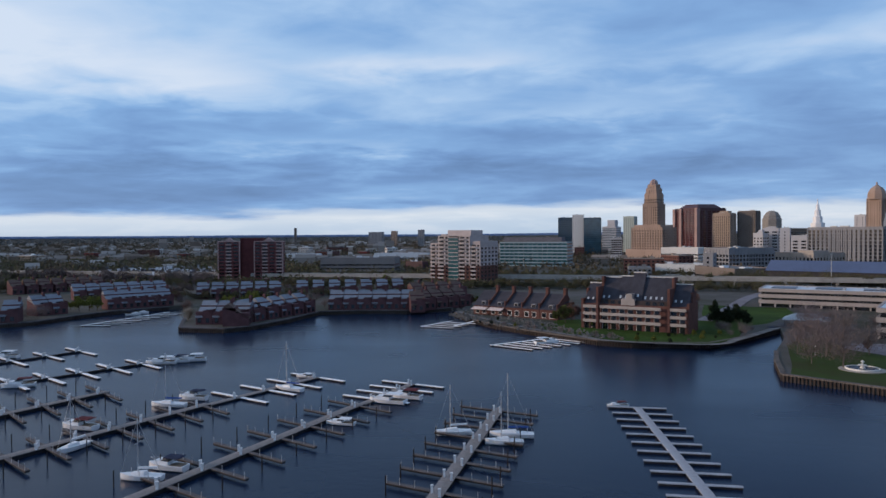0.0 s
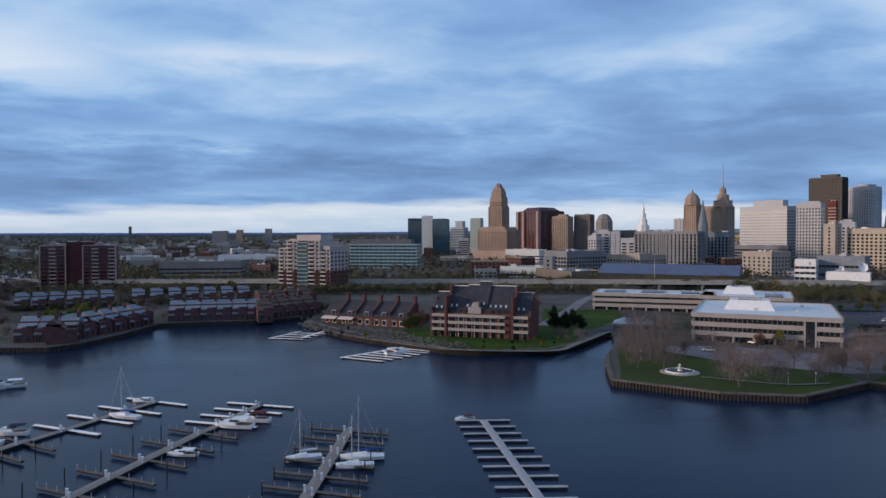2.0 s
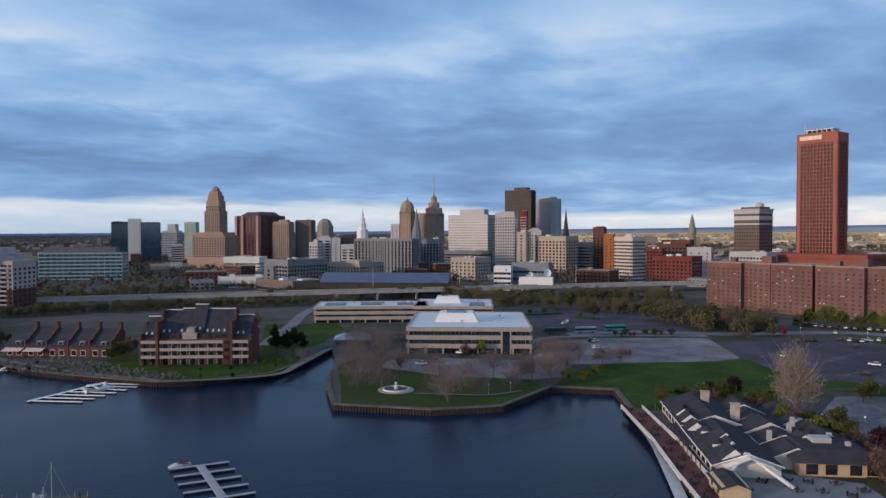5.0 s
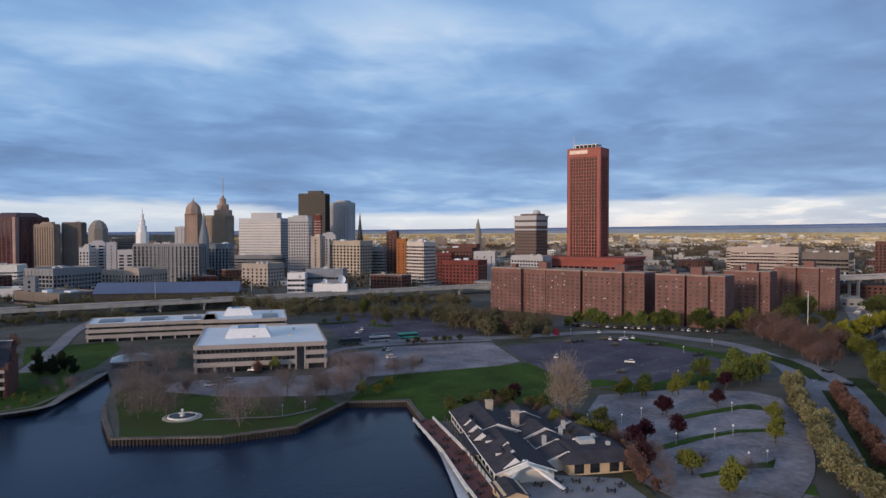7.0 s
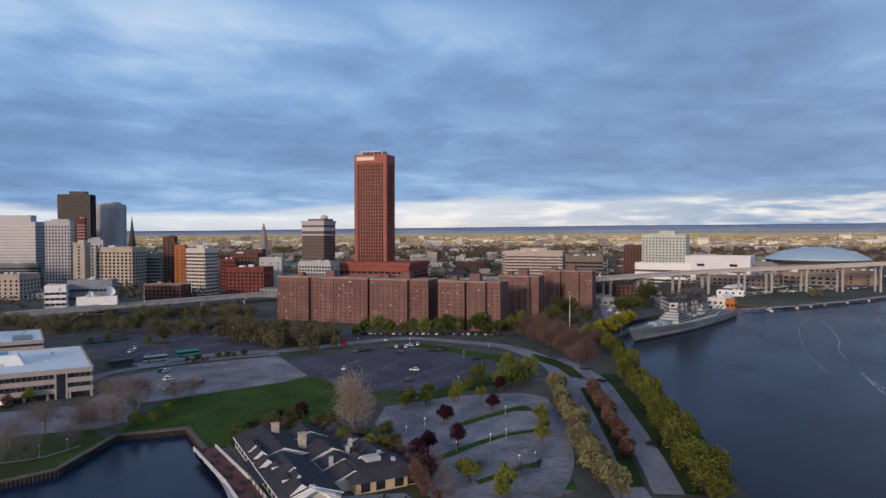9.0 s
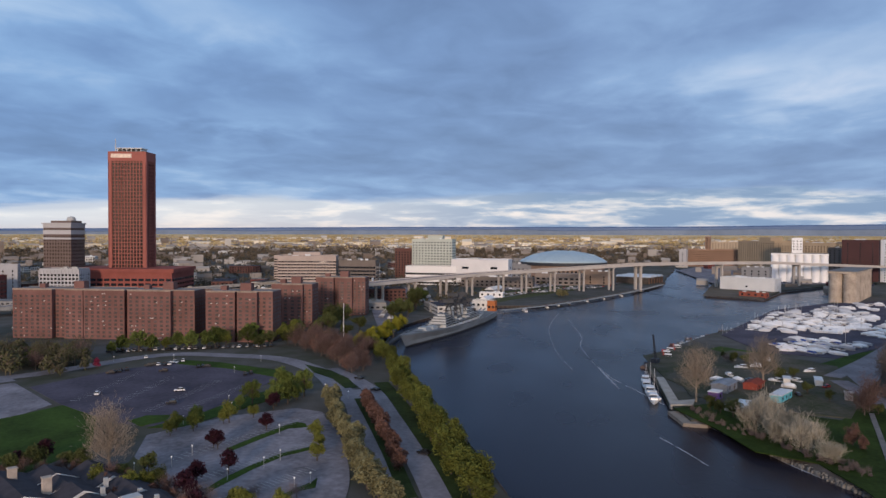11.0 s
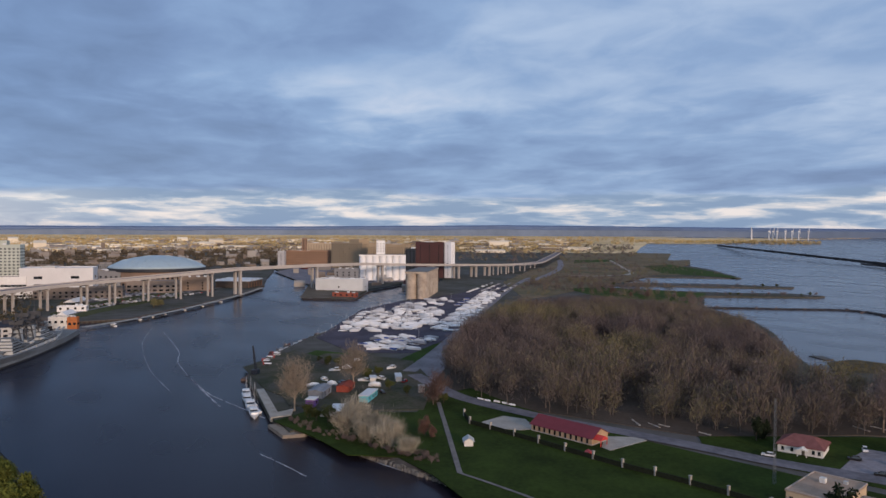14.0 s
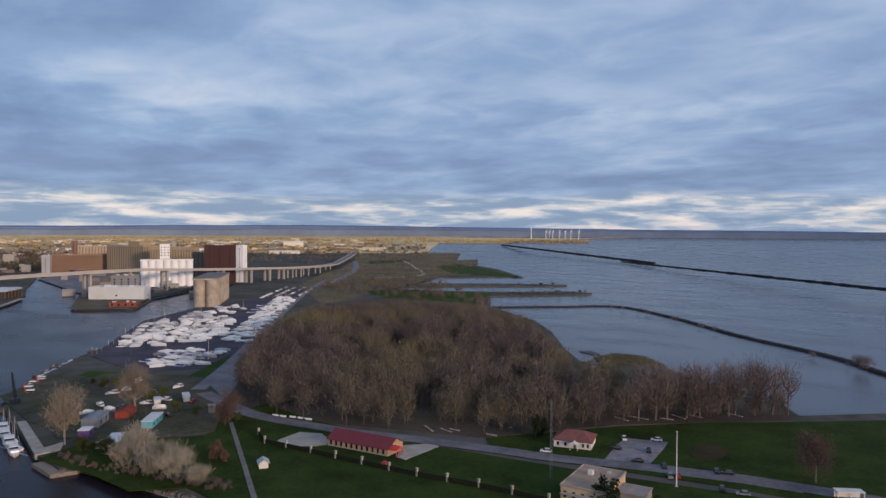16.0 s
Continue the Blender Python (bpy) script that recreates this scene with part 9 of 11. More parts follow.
# ---- cars and small street things ----
def car(col, label, van=False):
    e = thing("car", 0, 0, 0, 0, label, "car", "parked cars")
    h = 1.05 if not van else 1.3
    part("body", Geo().add([(-2.2, -.88, .35), (2.2, -.88, .35), (2.2, .88, .35), (-2.2, .88, .35), (-2.2, -.85, .95), (2.15, -.82, .85), (2.15, .82, .85), (-2.2, .85, .95)], [(3, 2, 1, 0), (4, 5, 6, 7), (0, 1, 5, 4), (1, 2, 6, 5), (2, 3, 7, 6), (3, 0, 4, 7)]), col, e)
    part("cabin", Geo().add([(-1.9, -.8, .93), (1.1, -.8, .88), (1.1, .8, .88), (-1.9, .8, .93), (-1.4, -.65, h + .45), (.3, -.65, h + .45), (.3, .65, h + .45), (-1.4, .65, h + .45)], [(4, 5, 6, 7), (0, 1, 5, 4), (1, 2, 6, 5), (2, 3, 7, 6), (3, 0, 4, 7)]), GLASSD, e, "dark glazing")
    part("roof", Geo().cbox(-.55, 0, 1.8, 1.35, h + .44, h + .5), col, e)
    for x in (-1.35, 1.35):
        for y in (-.82, .82):
            w = part("wheel", Geo().cyl(0, 0, -.1, .1, .32, n=10), BLACK, e, loc=(x, y, .32))
            w.rotation_euler = (radians(90), 0, 0)
    return e


cars = [car(mat("car_white", (.75, .75, .76), .25), "white parked car"), car(mat("car_black", (.02, .02, .022), .2), "black parked car"), car(mat("car_grey", (.22, .23, .24), .25), "grey parked car"), car(mat("car_red", (.35, .03, .03), .25), "red parked car")]
for k, c in enumerate(cars):
    tagged(c, ("white", "black", "silver-grey", "red")[k] + " parked car on the asphalt")
LOTCARS = [(285.5, 162.1), (294.8, 130.4), (272.5, 123.8), (328.9, 180.3), (331.9, 179.6), (333.4, 177.8), (337.1, 176.4), (348.9, 171.1), (350.5, 169.2), (352, 167.3), (352.1, 164.1), (353.6, 162.2), (348.2, 144.6), (349.6, 142.8), (349, 140.7), (335.8, 157), (331.9, 114.4), (335.1, 112.8), (363.5, 159.5), (371.6, 183.8)]
for i, (x, y) in enumerate(LOTCARS):
    place(cars[[0, 0, 1, 1, 1, 1, 1, 1, 1, 0, 1, 0, 1, 1, 1, 1, 1, 1, 0, 0][i]], x, y, LAND + .25, rnd.choice((20, 25, 110)))
for i, (x, y) in enumerate([(284.4, 291.6), (293.7, 298.8), (250.2, 235.4), (236.2, 220.7), (230.2, 212.3), (239, 205.9), (177.7, 244.7), (150.3, 233.6), (177.3, 241.4), (159.5, 235.2), (252.6, 271.6), (277.1, 272.9), (358.7, 162.2)]):
    place(cars[(0, 0, 0, 0, 1, 2, 0, 0, 1, 2, 1, 1, 0)[i]], x, y, LAND + .25, rnd.uniform(0, 180))
for x, y in ((239, 224), (235.9, 204.3), (220.1, 206.1), (250, 237.6)):
    place(cars[1], x, y, LAND + .25, rnd.choice((20, 110)))
(ax, ay), (bx, by) = (387.6, 214.9), (418.8, 125.6)
for i in range(26):
    t = (i + rnd.random() * .6) / 26
    place(rnd.choice(cars[:3]), ax + (bx - ax) * t, ay + (by - ay) * t, LAND + .25, 10)
for i, (x, y) in enumerate([(147.1, -263.6), (137.4, -271.8), (142.3, -249.9), (131.8, -256), (128.4, -242.1), (118.6, -243.5), (112.2, -236), (110.3, -238.1), (103.2, -252), (100.1, -253.4), (94.4, -236.9), (158.6, -227.2), (88, -237.9)]):
    place(cars[(0, 0, 1, 1, 1, 1, 2, 3, 1, 1, 1, 0, 2)[i]], x, y, LAND + .25, rnd.choice((120, 30, 128)))
for i, (x, y) in enumerate([(303.2, 46.1), (216.6, 16.6), (254.9, 17.9), (326.7, 57.8)]):
    place(cars[1], x, y, LAND + .28, 65)


def bus(x, y, yaw, col, label):
    e = thing("bus", x, y, LAND + .2, yaw, label, "bus", "parked buses")
    part("body", Geo().cbox(0, 0, 11, 2.5, .5, 3.1), col, e)
    part("window_band", Geo().cbox(0, 0, 11.04, 2.54, 1.5, 2.5), GLASSD, e)
    part("roof", Geo().cbox(0, 0, 10.6, 2.3, 3.1, 3.25), col, e)
    for sx in (-3.6, 3.4):
        for sy in (-1.1, 1.1):
            w = part("wheel", Geo().cyl(0, 0, -.15, .15, .5, n=12), BLACK, e, loc=(sx, sy, .5))
            w.rotation_euler = (radians(90), 0, 0)


bus(268.3, 259.2, -25, mat("bus_silver", (.35, .36, .37), .4), "silver city bus parked in the lot")
bus(286.7, 255.5, -25, mat("bus_teal", (.03, .25, .21), .5), "teal covered trailer parked in the lot")
bus(253.3, 265.8, -25, mat("bus_dark", (.05, .06, .06), .5), "dark bus parked in the lot")


def lamp():
    e = thing("street_lamp", 0, 0, 0, 0, "short street lamp with white globe", "street lamp", "street lamps")
    part("pole", Geo().cyl(0, 0, -.3, 3.6, .09, .06, 6), STEEL, e)
    part("globe", Geo().lathe(0, 0, [(.05, 3.5), (.2, 3.62), (.26, 3.8), (.2, 3.98), (.05, 4.1)], 10), mat("white_globe", (.85, .85, .85), .3), e)
    return e


lp = lamp()
for x, y in [(191.9, 97.4), (198.4, 89.4), (209.6, 88), (200.2, 62.3), (207.3, 59.5), (183.9, 48.6), (188.2, 45.3), (189.2, 69.1), (234.7, 68.1), (243.8, 106.1), (264.4, 95.9), (366.4, 165.8), (336.2, 121.4), (367.2, 118.2), (276, 101.4), (300.6, 67.6), (287.7, 54.9), (176.8, 122.2), (148.6, 176.6), (118, 223.9), (140.8, 178.3), (357.4, 194.3), (453.7, 187.8), (208.6, 34.8), (191.5, 28.1), (180.5, 24)]:
    place(lp, x, y, LAND - .6, 0)


def light_pole(x, y, h):
    e = thing("light_mast", x, y, LAND, 0, "tall grey highway light mast", "light mast", "light masts")
    part("pole", Geo().cyl(0, 0, -.3, h, .28, .14, 8), STEEL, e)
    part("head", Geo().cbox(0, 0, 2.4, .5, h, h + .3), STEEL, e)


for x, y in [(276.2, 502.7), (356, 493.3), (436, 433.8)]:
    light_pole(x, y, 24)

# bits of the expressway roadside
shed = tower("long_shed", 309.2, 538.7, 110.9, 28.5, 9, -40.5, mat("dark_shed_wall", (.06, .058, .06), .85), GLASSD, "long low shed with dark blue pitched roof", bay=40, ww=2, floor=5)
part("pitched_roof", Geo().gable(-56, 56, -15.5, 15.5, 9.6, 17.5, "x"), mat("dark_blue_roof", (.085, .115, .20), .6, .15, .05, .6), shed, "dark blue metal roof")
tower("low_garage", 249.3, 607.3, 63.4, 36, 9.7, -81.1, BROWNT, GLASSD, "low brown garage block beside the expressway", style="bands", floor=4)
tower("concrete_stair_tower", 234.9, 622.8, 8.8, 8.9, 21.4, -39.2, GREYC, GLASSD, "grey concrete stair tower", bay=5, ww=1)
tower("low_office", 479.3, 643, 32.8, 33.2, 23.7, -69.7, mat("beige_stone", (.46, .39, .29)), GLASSD, "low beige office block", bay=5)
tower("low_store", 228.5, 679, 42.3, 26, 9.7, -29.1, WHITEW, GLASSD, "white low commercial building with dark windows", style="bands", floor=5, wh=2.2, roof=ROOFGREY)
tower("low_office", 296.8, 872.1, 45.8, 27.8, 21.7, -40.5, WHITEW, GLASSD, "white three-storey office with window bands", style="bands", floor=4, wh=1.6)
tower("low_shed", -91.2, 1207.3, 186.1, 55.2, 4.2, -19.7, mat("pale_shed_wall", (.30, .28, .27), .85), GLASSD, "long pale industrial shed", bay=12, floor=6, roof=ROOFWHITE)
tower("low_shed", -144.3, 919.1, 68.2, 34.1, -1.6, -18, BROWNT, GLASSD, "brown low school block", bay=6, floor=5)
tower("school", -85.9, 1011.8, 101, 40.7, 4.1, -15, BROWNT, GLASSD, "brown gymnasium with shallow roof", bay=20, floor=9)


# painted bays in the lots
def bay_lines(ax, ay, bx, by, n, ln, side=1, name="bay_marking"):
    g = Geo()
    d = Vector((bx - ax, by - ay)).normalized()
    q = Vector((-d.y, d.x)) * side
    for i in range(n + 1):
        p = Vector((ax, ay)).lerp(Vector((bx, by)), i / n)
        a, b = p + d * .08, p - d * .08
        z = LAND + .62
        g.add([(a.x, a.y, z), (b.x, b.y, z), (b.x + q.x * ln, b.y + q.y * ln, z), (a.x + q.x * ln, a.y + q.y * ln, z)], [(0, 1, 2, 3)])
    return g


MARK = mat("worn_white_paint", (.42, .42, .42), .8, .3, .5, 3.)
marks = Geo()
for (p0, p1), n in (([(273, 162.1), (332.9, 164.4)], 20), ([(263.6, 142.7), (322.5, 144.1)], 20), ([(258.7, 124.7), (315.3, 118.9)], 22), ([(263.2, 112.4), (307, 103.1)], 18),
                    ([(203, 89.7), (259.5, 57.9)], 30), ([(187.5, 74.3), (222.7, 52.4)], 24), ([(172.6, 62.3), (197.5, 46)], 20), ([(292.8, 317.4), (352.8, 286.4)], 22), ([(272.7, 286.3), (328.3, 257.7)], 22)):
    m_ = bay_lines(*p0, *p1, n, 4.5)
    marks.add(m_.v, m_.f)
tagged(part("bay_markings", marks, MARK), "worn white parking bay lines", "road marking", kind="stuff")


def foam(pts, seed, w0=.25, w1=.65):
    """Broken lines of thin foam drifting on the river."""
    g, rnd = Geo(), random.Random(seed)
    line = smooth_line(pts, 10)
    for i in range(len(line) - 1):
        a, b = Vector(line[i]), Vector(line[i + 1])
        d = (b - a).normalized()
        q = Vector((-d.y, d.x))
        n = max(1, int((b - a).length / 3))
        for j in range(n):
            if rnd.random() < .04:
                continue
            p, r = a.lerp(b, j / n), a.lerp(b, (j + .95) / n)
            o, w = q * rnd.uniform(-.12, .12), q * rnd.uniform(w0, w1)
            g.add([(*(p + o - w * .5), .05), (*(r + o - w * .4), .05), (*(r + o + w * .5), .05), (*(p + o + w * .4), .05)], [(0, 1, 2, 3)])
    return tagged(part("foam_streak", g, mat("thin_foam", (.42, .43, .47), .6, .3, .3, 2.)), "thin broken streak of pale foam on the river", "foam", kind="stuff")


foam([(588.1, -68.7), (494.3, -67.3), (443.6, -61.2), (366.1, -61.9), (327.2, -63.7), (410.1, -60.7), (356.4, -63.5), (320.4, -71.5), (273.8, -82.7), (238.4, -92.7), (212.8, -100.3), (191.5, -111.2)], 1)
foam([(249.2, -63.4), (235.2, -67.5), (218.8, -71.3)], 2)
foam([(629.6, -64.8), (538.5, -49), (435.5, -44.1), (371.6, -47.3)], 3, .1, .35)
patch("scrubland", [(972.7, -712.8), (1304.7, -949.9), (2133, -1645.3), (3031.9, -2486.8), (2845.7, -2829.2), (2151.9, -2196.2), (1409.9, -1425.5), (997.8, -1054.1), (1032.8, -806.3)], mat("tan_scrub", (.22, .165, .115), .95, .35, .01, .1, col2=(.10, .095, .05)), LAND, "tan scrub and reclaimed land by the lake", "ground")
patch("meadow", [(1679.5, -1331.3), (1685.2, -1482.6), (1163.1, -1054.2), (1090.7, -936.2), (1266, -1000.1)], GRASS, LAND, "green field on the reclaimed land", "meadow")
strip("road", [(1620.1, -1414.8), (1279.8, -1158), (1055.2, -981.2), (1019.7, -876.5), (1059.6, -826.7)], 9, CONCRETE, LAND + .2, "pale road on the reclaimed land", "road")
strip("highway", [(1705.9, -1294.2), (1344.1, -1026.9), (1093.5, -812.1), (936.4, -654.1)], 14, ROAD, LAND + .2, "pale lake road", "road")

patch("yard_grass", [(279.6, -84.8), (288.6, -100.5), (277.7, -123), (265.5, -145.8), (224.4, -130.3), (210.9, -117.1), (224.8, -96.7), (249.7, -93.1)], DARKLAWN, LAND + .05, "rough green bank below the harbour yard", "lawn")
patch("yard", [(303.5, -97.7), (351.3, -102.7), (401.1, -129), (426.4, -155), (413, -175.2), (378.7, -193.4), (316.6, -176.9), (269.7, -147.8), (280.2, -124)], mat("dirt_yard", (.115, .10, .085)), LAND, "dark littered harbour yard", "yard")
for i, (x, y) in enumerate([(348.7, -128.1), (334, -127.6), (337, -134.2), (336.8, -145.9), (321.8, -145.8), (306.4, -143.8), (370, -141.2), (371.6, -149.6), (359, -157.6), (338.3, -155.5), (333.5, -117.8), (324.9, -163.6), (362.2, -172), (389.2, -161), (390.9, -143.4)]):
    if i % 3 == 2:
        place(cars[i % 4], x, y, LAND + .3, rnd.uniform(0, 180))
    else:
        place((motor_a, wr_a, motor_b)[i % 3], x, y, LAND + .3, rnd.uniform(0, 180)).scale = (.7, .7, .7)


def barrier(x, y, yaw):
    e = thing("road_barrier", x, y, LAND + .1, yaw, "low white concrete barrier beside the lane", "barrier", "road barriers")
    part("block", Geo().add([(-1.6, -.35, 0), (1.6, -.35, 0), (1.6, .35, 0), (-1.6, .35, 0), (-1.6, -.12, .9), (1.6, -.12, .9), (1.6, .12, .9), (-1.6, .12, .9)], [(3, 2, 1, 0), (4, 5, 6, 7), (0, 1, 5, 4), (1, 2, 6, 5), (2, 3, 7, 6), (3, 0, 4, 7)]), WHITE, e)


for (x, y) in [(275.4, -179.9), (271.4, -181.3), (267.6, -184), (263.4, -185.7), (259.5, -187)]:
    barrier(x, y, -155.9)
small_house("red_box", 187.2, -171.9, LAND, -25, 2.6, 1.6, 1.5, 0.5, mat("bright_red", (.55, .05, .045)), mat("bright_red", (.55, .05, .045)), "small bright red storage box on the lawn", "box", 1)


def fallen_log(x, y, L, yaw):
    e = thing("fallen_log", x, y, LAND + .25, yaw, "pale fallen tree trunk at the wood's edge", "log", "fallen logs")
    part("trunk", Geo().bar((-L / 2, 0, 0), (L / 2, .4, .2), .35, .18), mat("bleached_wood", (.36, .33, .30), .9, .3, .5, 4.), e)
    part("branch", Geo().bar((L * .1, .1, .1), (L * .3, 1.6, .9), .12, .05), mat("bleached_wood", (.36, .33, .30)), e)


for i, (x, y) in enumerate([(212.4, -216.6), (205.7, -220.1), (203.8, -223.3), (165.3, -290.7), (161.1, -298.1), (149.9, -313.3), (145.1, -320), (151.4, -305.8), (133.6, -335.4), (188.2, -229.1)]):
    fallen_log(x, y, (9, 7, 5, 8, 10, 9, 7, 6, 8, 5)[i], -25 + i * 17 % 40)

bank([(267.3, -91), (268.5, -97.2), (250.1, -101.5), (229.1, -106.4), (207.2, -113.3), (190.7, -119.2), (178.7, -124.9), (164.4, -129.5)], 4.0, mat("dark_bank_rock", (.085, .075, .068), .95, .4, .3, 2., .2), "dark stony river bank")
bank([(742.8, -356.4), (698.1, -309.1), (621, -254.4), (549.2, -207.3), (499.4, -165.7), (444.5, -128), (393.2, -100.3)], 3.0, mat("dark_bank_rock", (.085, .075, .068)), "dark stony bank below the boatyard")
bank([(184.8, -8.4), (217.7, 0), (258.1, 11.1), (334.2, 31.8), (406.2, 52)], 3.0, mat("dark_bank_rock", (.085, .075, .068)), "stony bank below the tree row")
for (x, y) in [(810.6, -27.9), (817.3, -33.1), (824.2, -37.8), (831.1, -43.3), (838, -49.4), (853.2, -55.5), (868.7, -64.5), (876.3, -71.9), (884.1, -79.4), (900.7, -90), (909, -98), (926.7, -109.3), (935.4, -119.3), (944.3, -129.5), (904.8, -134.3), (922.8, -144.2), (931.8, -150.8), (950.7, -163.7), (960.2, -173.1), (952, -60.2), (970.8, -76.5), (1001.4, -94.4), (1022.5, -112.5), (634.1, 94.8), (669.7, 96), (704.2, 96.4), (730.9, 95.3), (766.1, 94.8), (633.1, 87.7), (687.6, 86.3), (729.5, 84.3)]:
    place(rnd.choice(cars), x, y, LAND + .15, rnd.choice((70, 160)))
for (x, y), a in zip([(682.4, -58.1), (701.7, -70.6), (722.2, -83.8), (749.4, -104.7), (779, -127.3), (818.6, -153.3)], (10, 12, 8, 14, 10, 12)):
    place(rnd.choice((motor_a, motor_b, motor_c)), x, y, 0, a)

patch("scrubland", [(944.7, -615.1), (1261.8, -886.4), (1529, -1233.4), (1576.7, -1693.6), (1333.8, -1436), (880.3, -808.4), (801.1, -675.6), (708.4, -530.7), (686.2, -482.7)], mat("tan_scrub", (.22, .165, .115)), LAND, "brown scrub beside the skyway", "ground")


# ---- trees ----
BARK = mat("bark", (.085, .07, .058), .95, .3, 1., 6.)
BARKG = mat("grey_bark", (.10, .085, .075), .95, .3, .2, 2.)
BARKP = mat("pale_bark", (.16, .13, .11), .95, .3, 1., 6.)
TWIGB = mat("russet_twig", (0.128, 0.084, 0.075), .95, .25, .6, 4., rand=.25)
WILLOW = mat("willow_bud", (.34, .31, .25), .9, .3, .6, 4., rand=.2)
LEAFO = mat("olive_yellow_leaf", (0.088, 0.100, 0.024), .9, .4, .35, 3., rand=.3)
TWIG = mat("pinkish_twig", (.175, .142, .142), .95, .25, .6, 4., rand=.25)
TWIGP = mat("pale_twig", (.255, .21, .165), .95, .22, .6, 4., rand=.15)
LEAF = mat("spring_leaf", (0.088, 0.112, 0.030), .9, .35, .35, 3., rand=.35)
LEAFD = mat("olive_leaf", (0.067, 0.078, 0.028), .9, .35, .35, 3., rand=.3)
LEAFY = mat("yellow_green_leaf", (0.132, 0.142, 0.034), .9, .3, .35, 3., rand=.25)
LIME = mat("lime_leaf", (.20, .19, .025), .9, .3, .35, 3., rand=.2)
LEAFP = mat("plum_leaf", (.038, .014, .022), .9, .3, .35, 3., rand=.3)
LEAFR = mat("russet_bud", (.135, .078, .064), .9, .3, .35, 3., rand=.3)
LEAFM = mat("magenta_blossom", (.25, .035, .07), .9, .25, .35, 3.)
PINE = mat("dark_evergreen", (0.022, 0.031, 0.017), .95, .3, .35, 3., rand=.2)
BUFF = mat("buff_leaf", (.165, .157, .085), .9, .3, .35, 3., rand=.3)


def blades(p, d, w, rg):
    """Thin quads at p along d, of half width w."""
    n = len(p)
    s = np.cross(d, rg.normal(0, 1, (n, 3)))
    s /= np.linalg.norm(s, axis=1)[:, None] + 1e-6
    s *= w
    g = Geo()
    g.v = [tuple(v) for v in np.stack([p - d - s * .7, p - d * .1 - s, p + d, p - d * .1 + s], 1).reshape(-1, 3)]
    g.f = [(4 * i, 4 * i + 1, 4 * i + 2, 4 * i + 3) for i in range(n)]
    return g


def crown_mesh(seed, r, h, z0, n, leaf, clumps=26):
    """Small leaf blades gathered in uneven clumps over an egg-shaped crown."""
    rg = np.random.RandomState(seed)
    c = rg.normal(0, 1, (clumps, 3))
    c /= np.linalg.norm(c, axis=1)[:, None]
    c *= rg.uniform(.25, .74, clumps)[:, None]
    size = rg.uniform(.20, .40, clumps)
    which = rg.randint(0, clumps, n)
    q = rg.normal(0, 1, (n, 3))
    q /= np.linalg.norm(q, axis=1)[:, None]
    p = c[which] + q * (size[which] * rg.uniform(.3, 1.15, n))[:, None]
    narrow = 1.0 - .22 * np.clip(p[:, 2], -1, 1)
    p[:, 0] *= r * narrow
    p[:, 1] *= r * narrow
    p[:, 2] = p[:, 2] * h * .5 + z0 + h / 2
    d = rg.normal(0, 1, (n, 3))
    d /= np.linalg.norm(d, axis=1)[:, None]
    s = leaf * rg.uniform(.6, 1.3, n)[:, None]
    return blades(p, d * s, s * .62, rg)


def twig_mesh(seed, r, h, z0, n, length, width, up=.7, clumps=20):
    """A brush of fine bare twigs that sweep up and outward."""
    rg = np.random.RandomState(seed)
    c = rg.normal(0, 1, (clumps, 3))
    c /= np.linalg.norm(c, axis=1)[:, None]
    c *= rg.uniform(.2, .8, clumps)[:, None]
    p = c[rg.randint(0, clumps, n)] + rg.normal(0, .2, (n, 3))
    d = p * (.7, .7, .3) + rg.normal(0, .33, (n, 3)) + (0, 0, up)
    d /= np.linalg.norm(d, axis=1)[:, None]
    narrow = 1.0 + .15 * np.clip(p[:, 2], -1, 1)
    q = np.stack([p[:, 0] * r * narrow, p[:, 1] * r * narrow, p[:, 2] * h * .5 + z0 + h / 2], 1)
    s = length * rg.uniform(.5, 1.2, n)[:, None] * .5
    return blades(q, d * s, width * rg.uniform(.6, 1.2, n)[:, None] * .5, rg)


def limb_mesh(seed, h, r, n, thick, fork=.35):
    """A tapered trunk with upswept limbs."""
    rd = random.Random(seed)
    t = Geo()
    lean = Vector((rd.uniform(-.04, .04) * h, rd.uniform(-.04, .04) * h, h * .55))
    t.bar((0, 0, -.4), lean, thick, thick * .6)
    t.bar(lean, lean + Vector((rd.uniform(-.1, .1) * r, rd.uniform(-.1, .1) * r, h * .3)), thick * .6, thick * .15)
    for k in range(n):
        a, f = k * 2.4 + rd.uniform(-.4, .4), rd.uniform(fork, .9)
        p = Vector((0, 0, 0)).lerp(lean, f)
        m = p + Vector((math.cos(a) * r * .45, math.sin(a) * r * .45, h * rd.uniform(.1, .18)))
        q = m + Vector((math.cos(a + rd.uniform(-.5, .5)) * r * .35, math.sin(a + rd.uniform(-.5, .5)) * r * .35, h * rd.uniform(.1, .2)))
        t.bar(p, m, thick * .45, thick * .28)
        t.bar(m, q, thick * .28, thick * .08)
        b = m + Vector((math.cos(a + 1) * r * .3, math.sin(a + 1) * r * .3, h * .14))
        t.bar(m, b, thick * .2, thick * .06)
    return t


def leafy(seed, h, r, leafm, label, n=1500, leaf=.36, base=.14, cl=26, name="tree"):
    e = thing(name, 0, 0, 0, 0, label, "tree", "trees")
    part("trunk", limb_mesh(seed, h * .95, r * .8, 7, h * .02, .3), BARK, e)
    part("crown", crown_mesh(seed, r, h * (1 - base), h * base, int(n * 1.35), leaf * .82, cl), leafm, e)
    return e


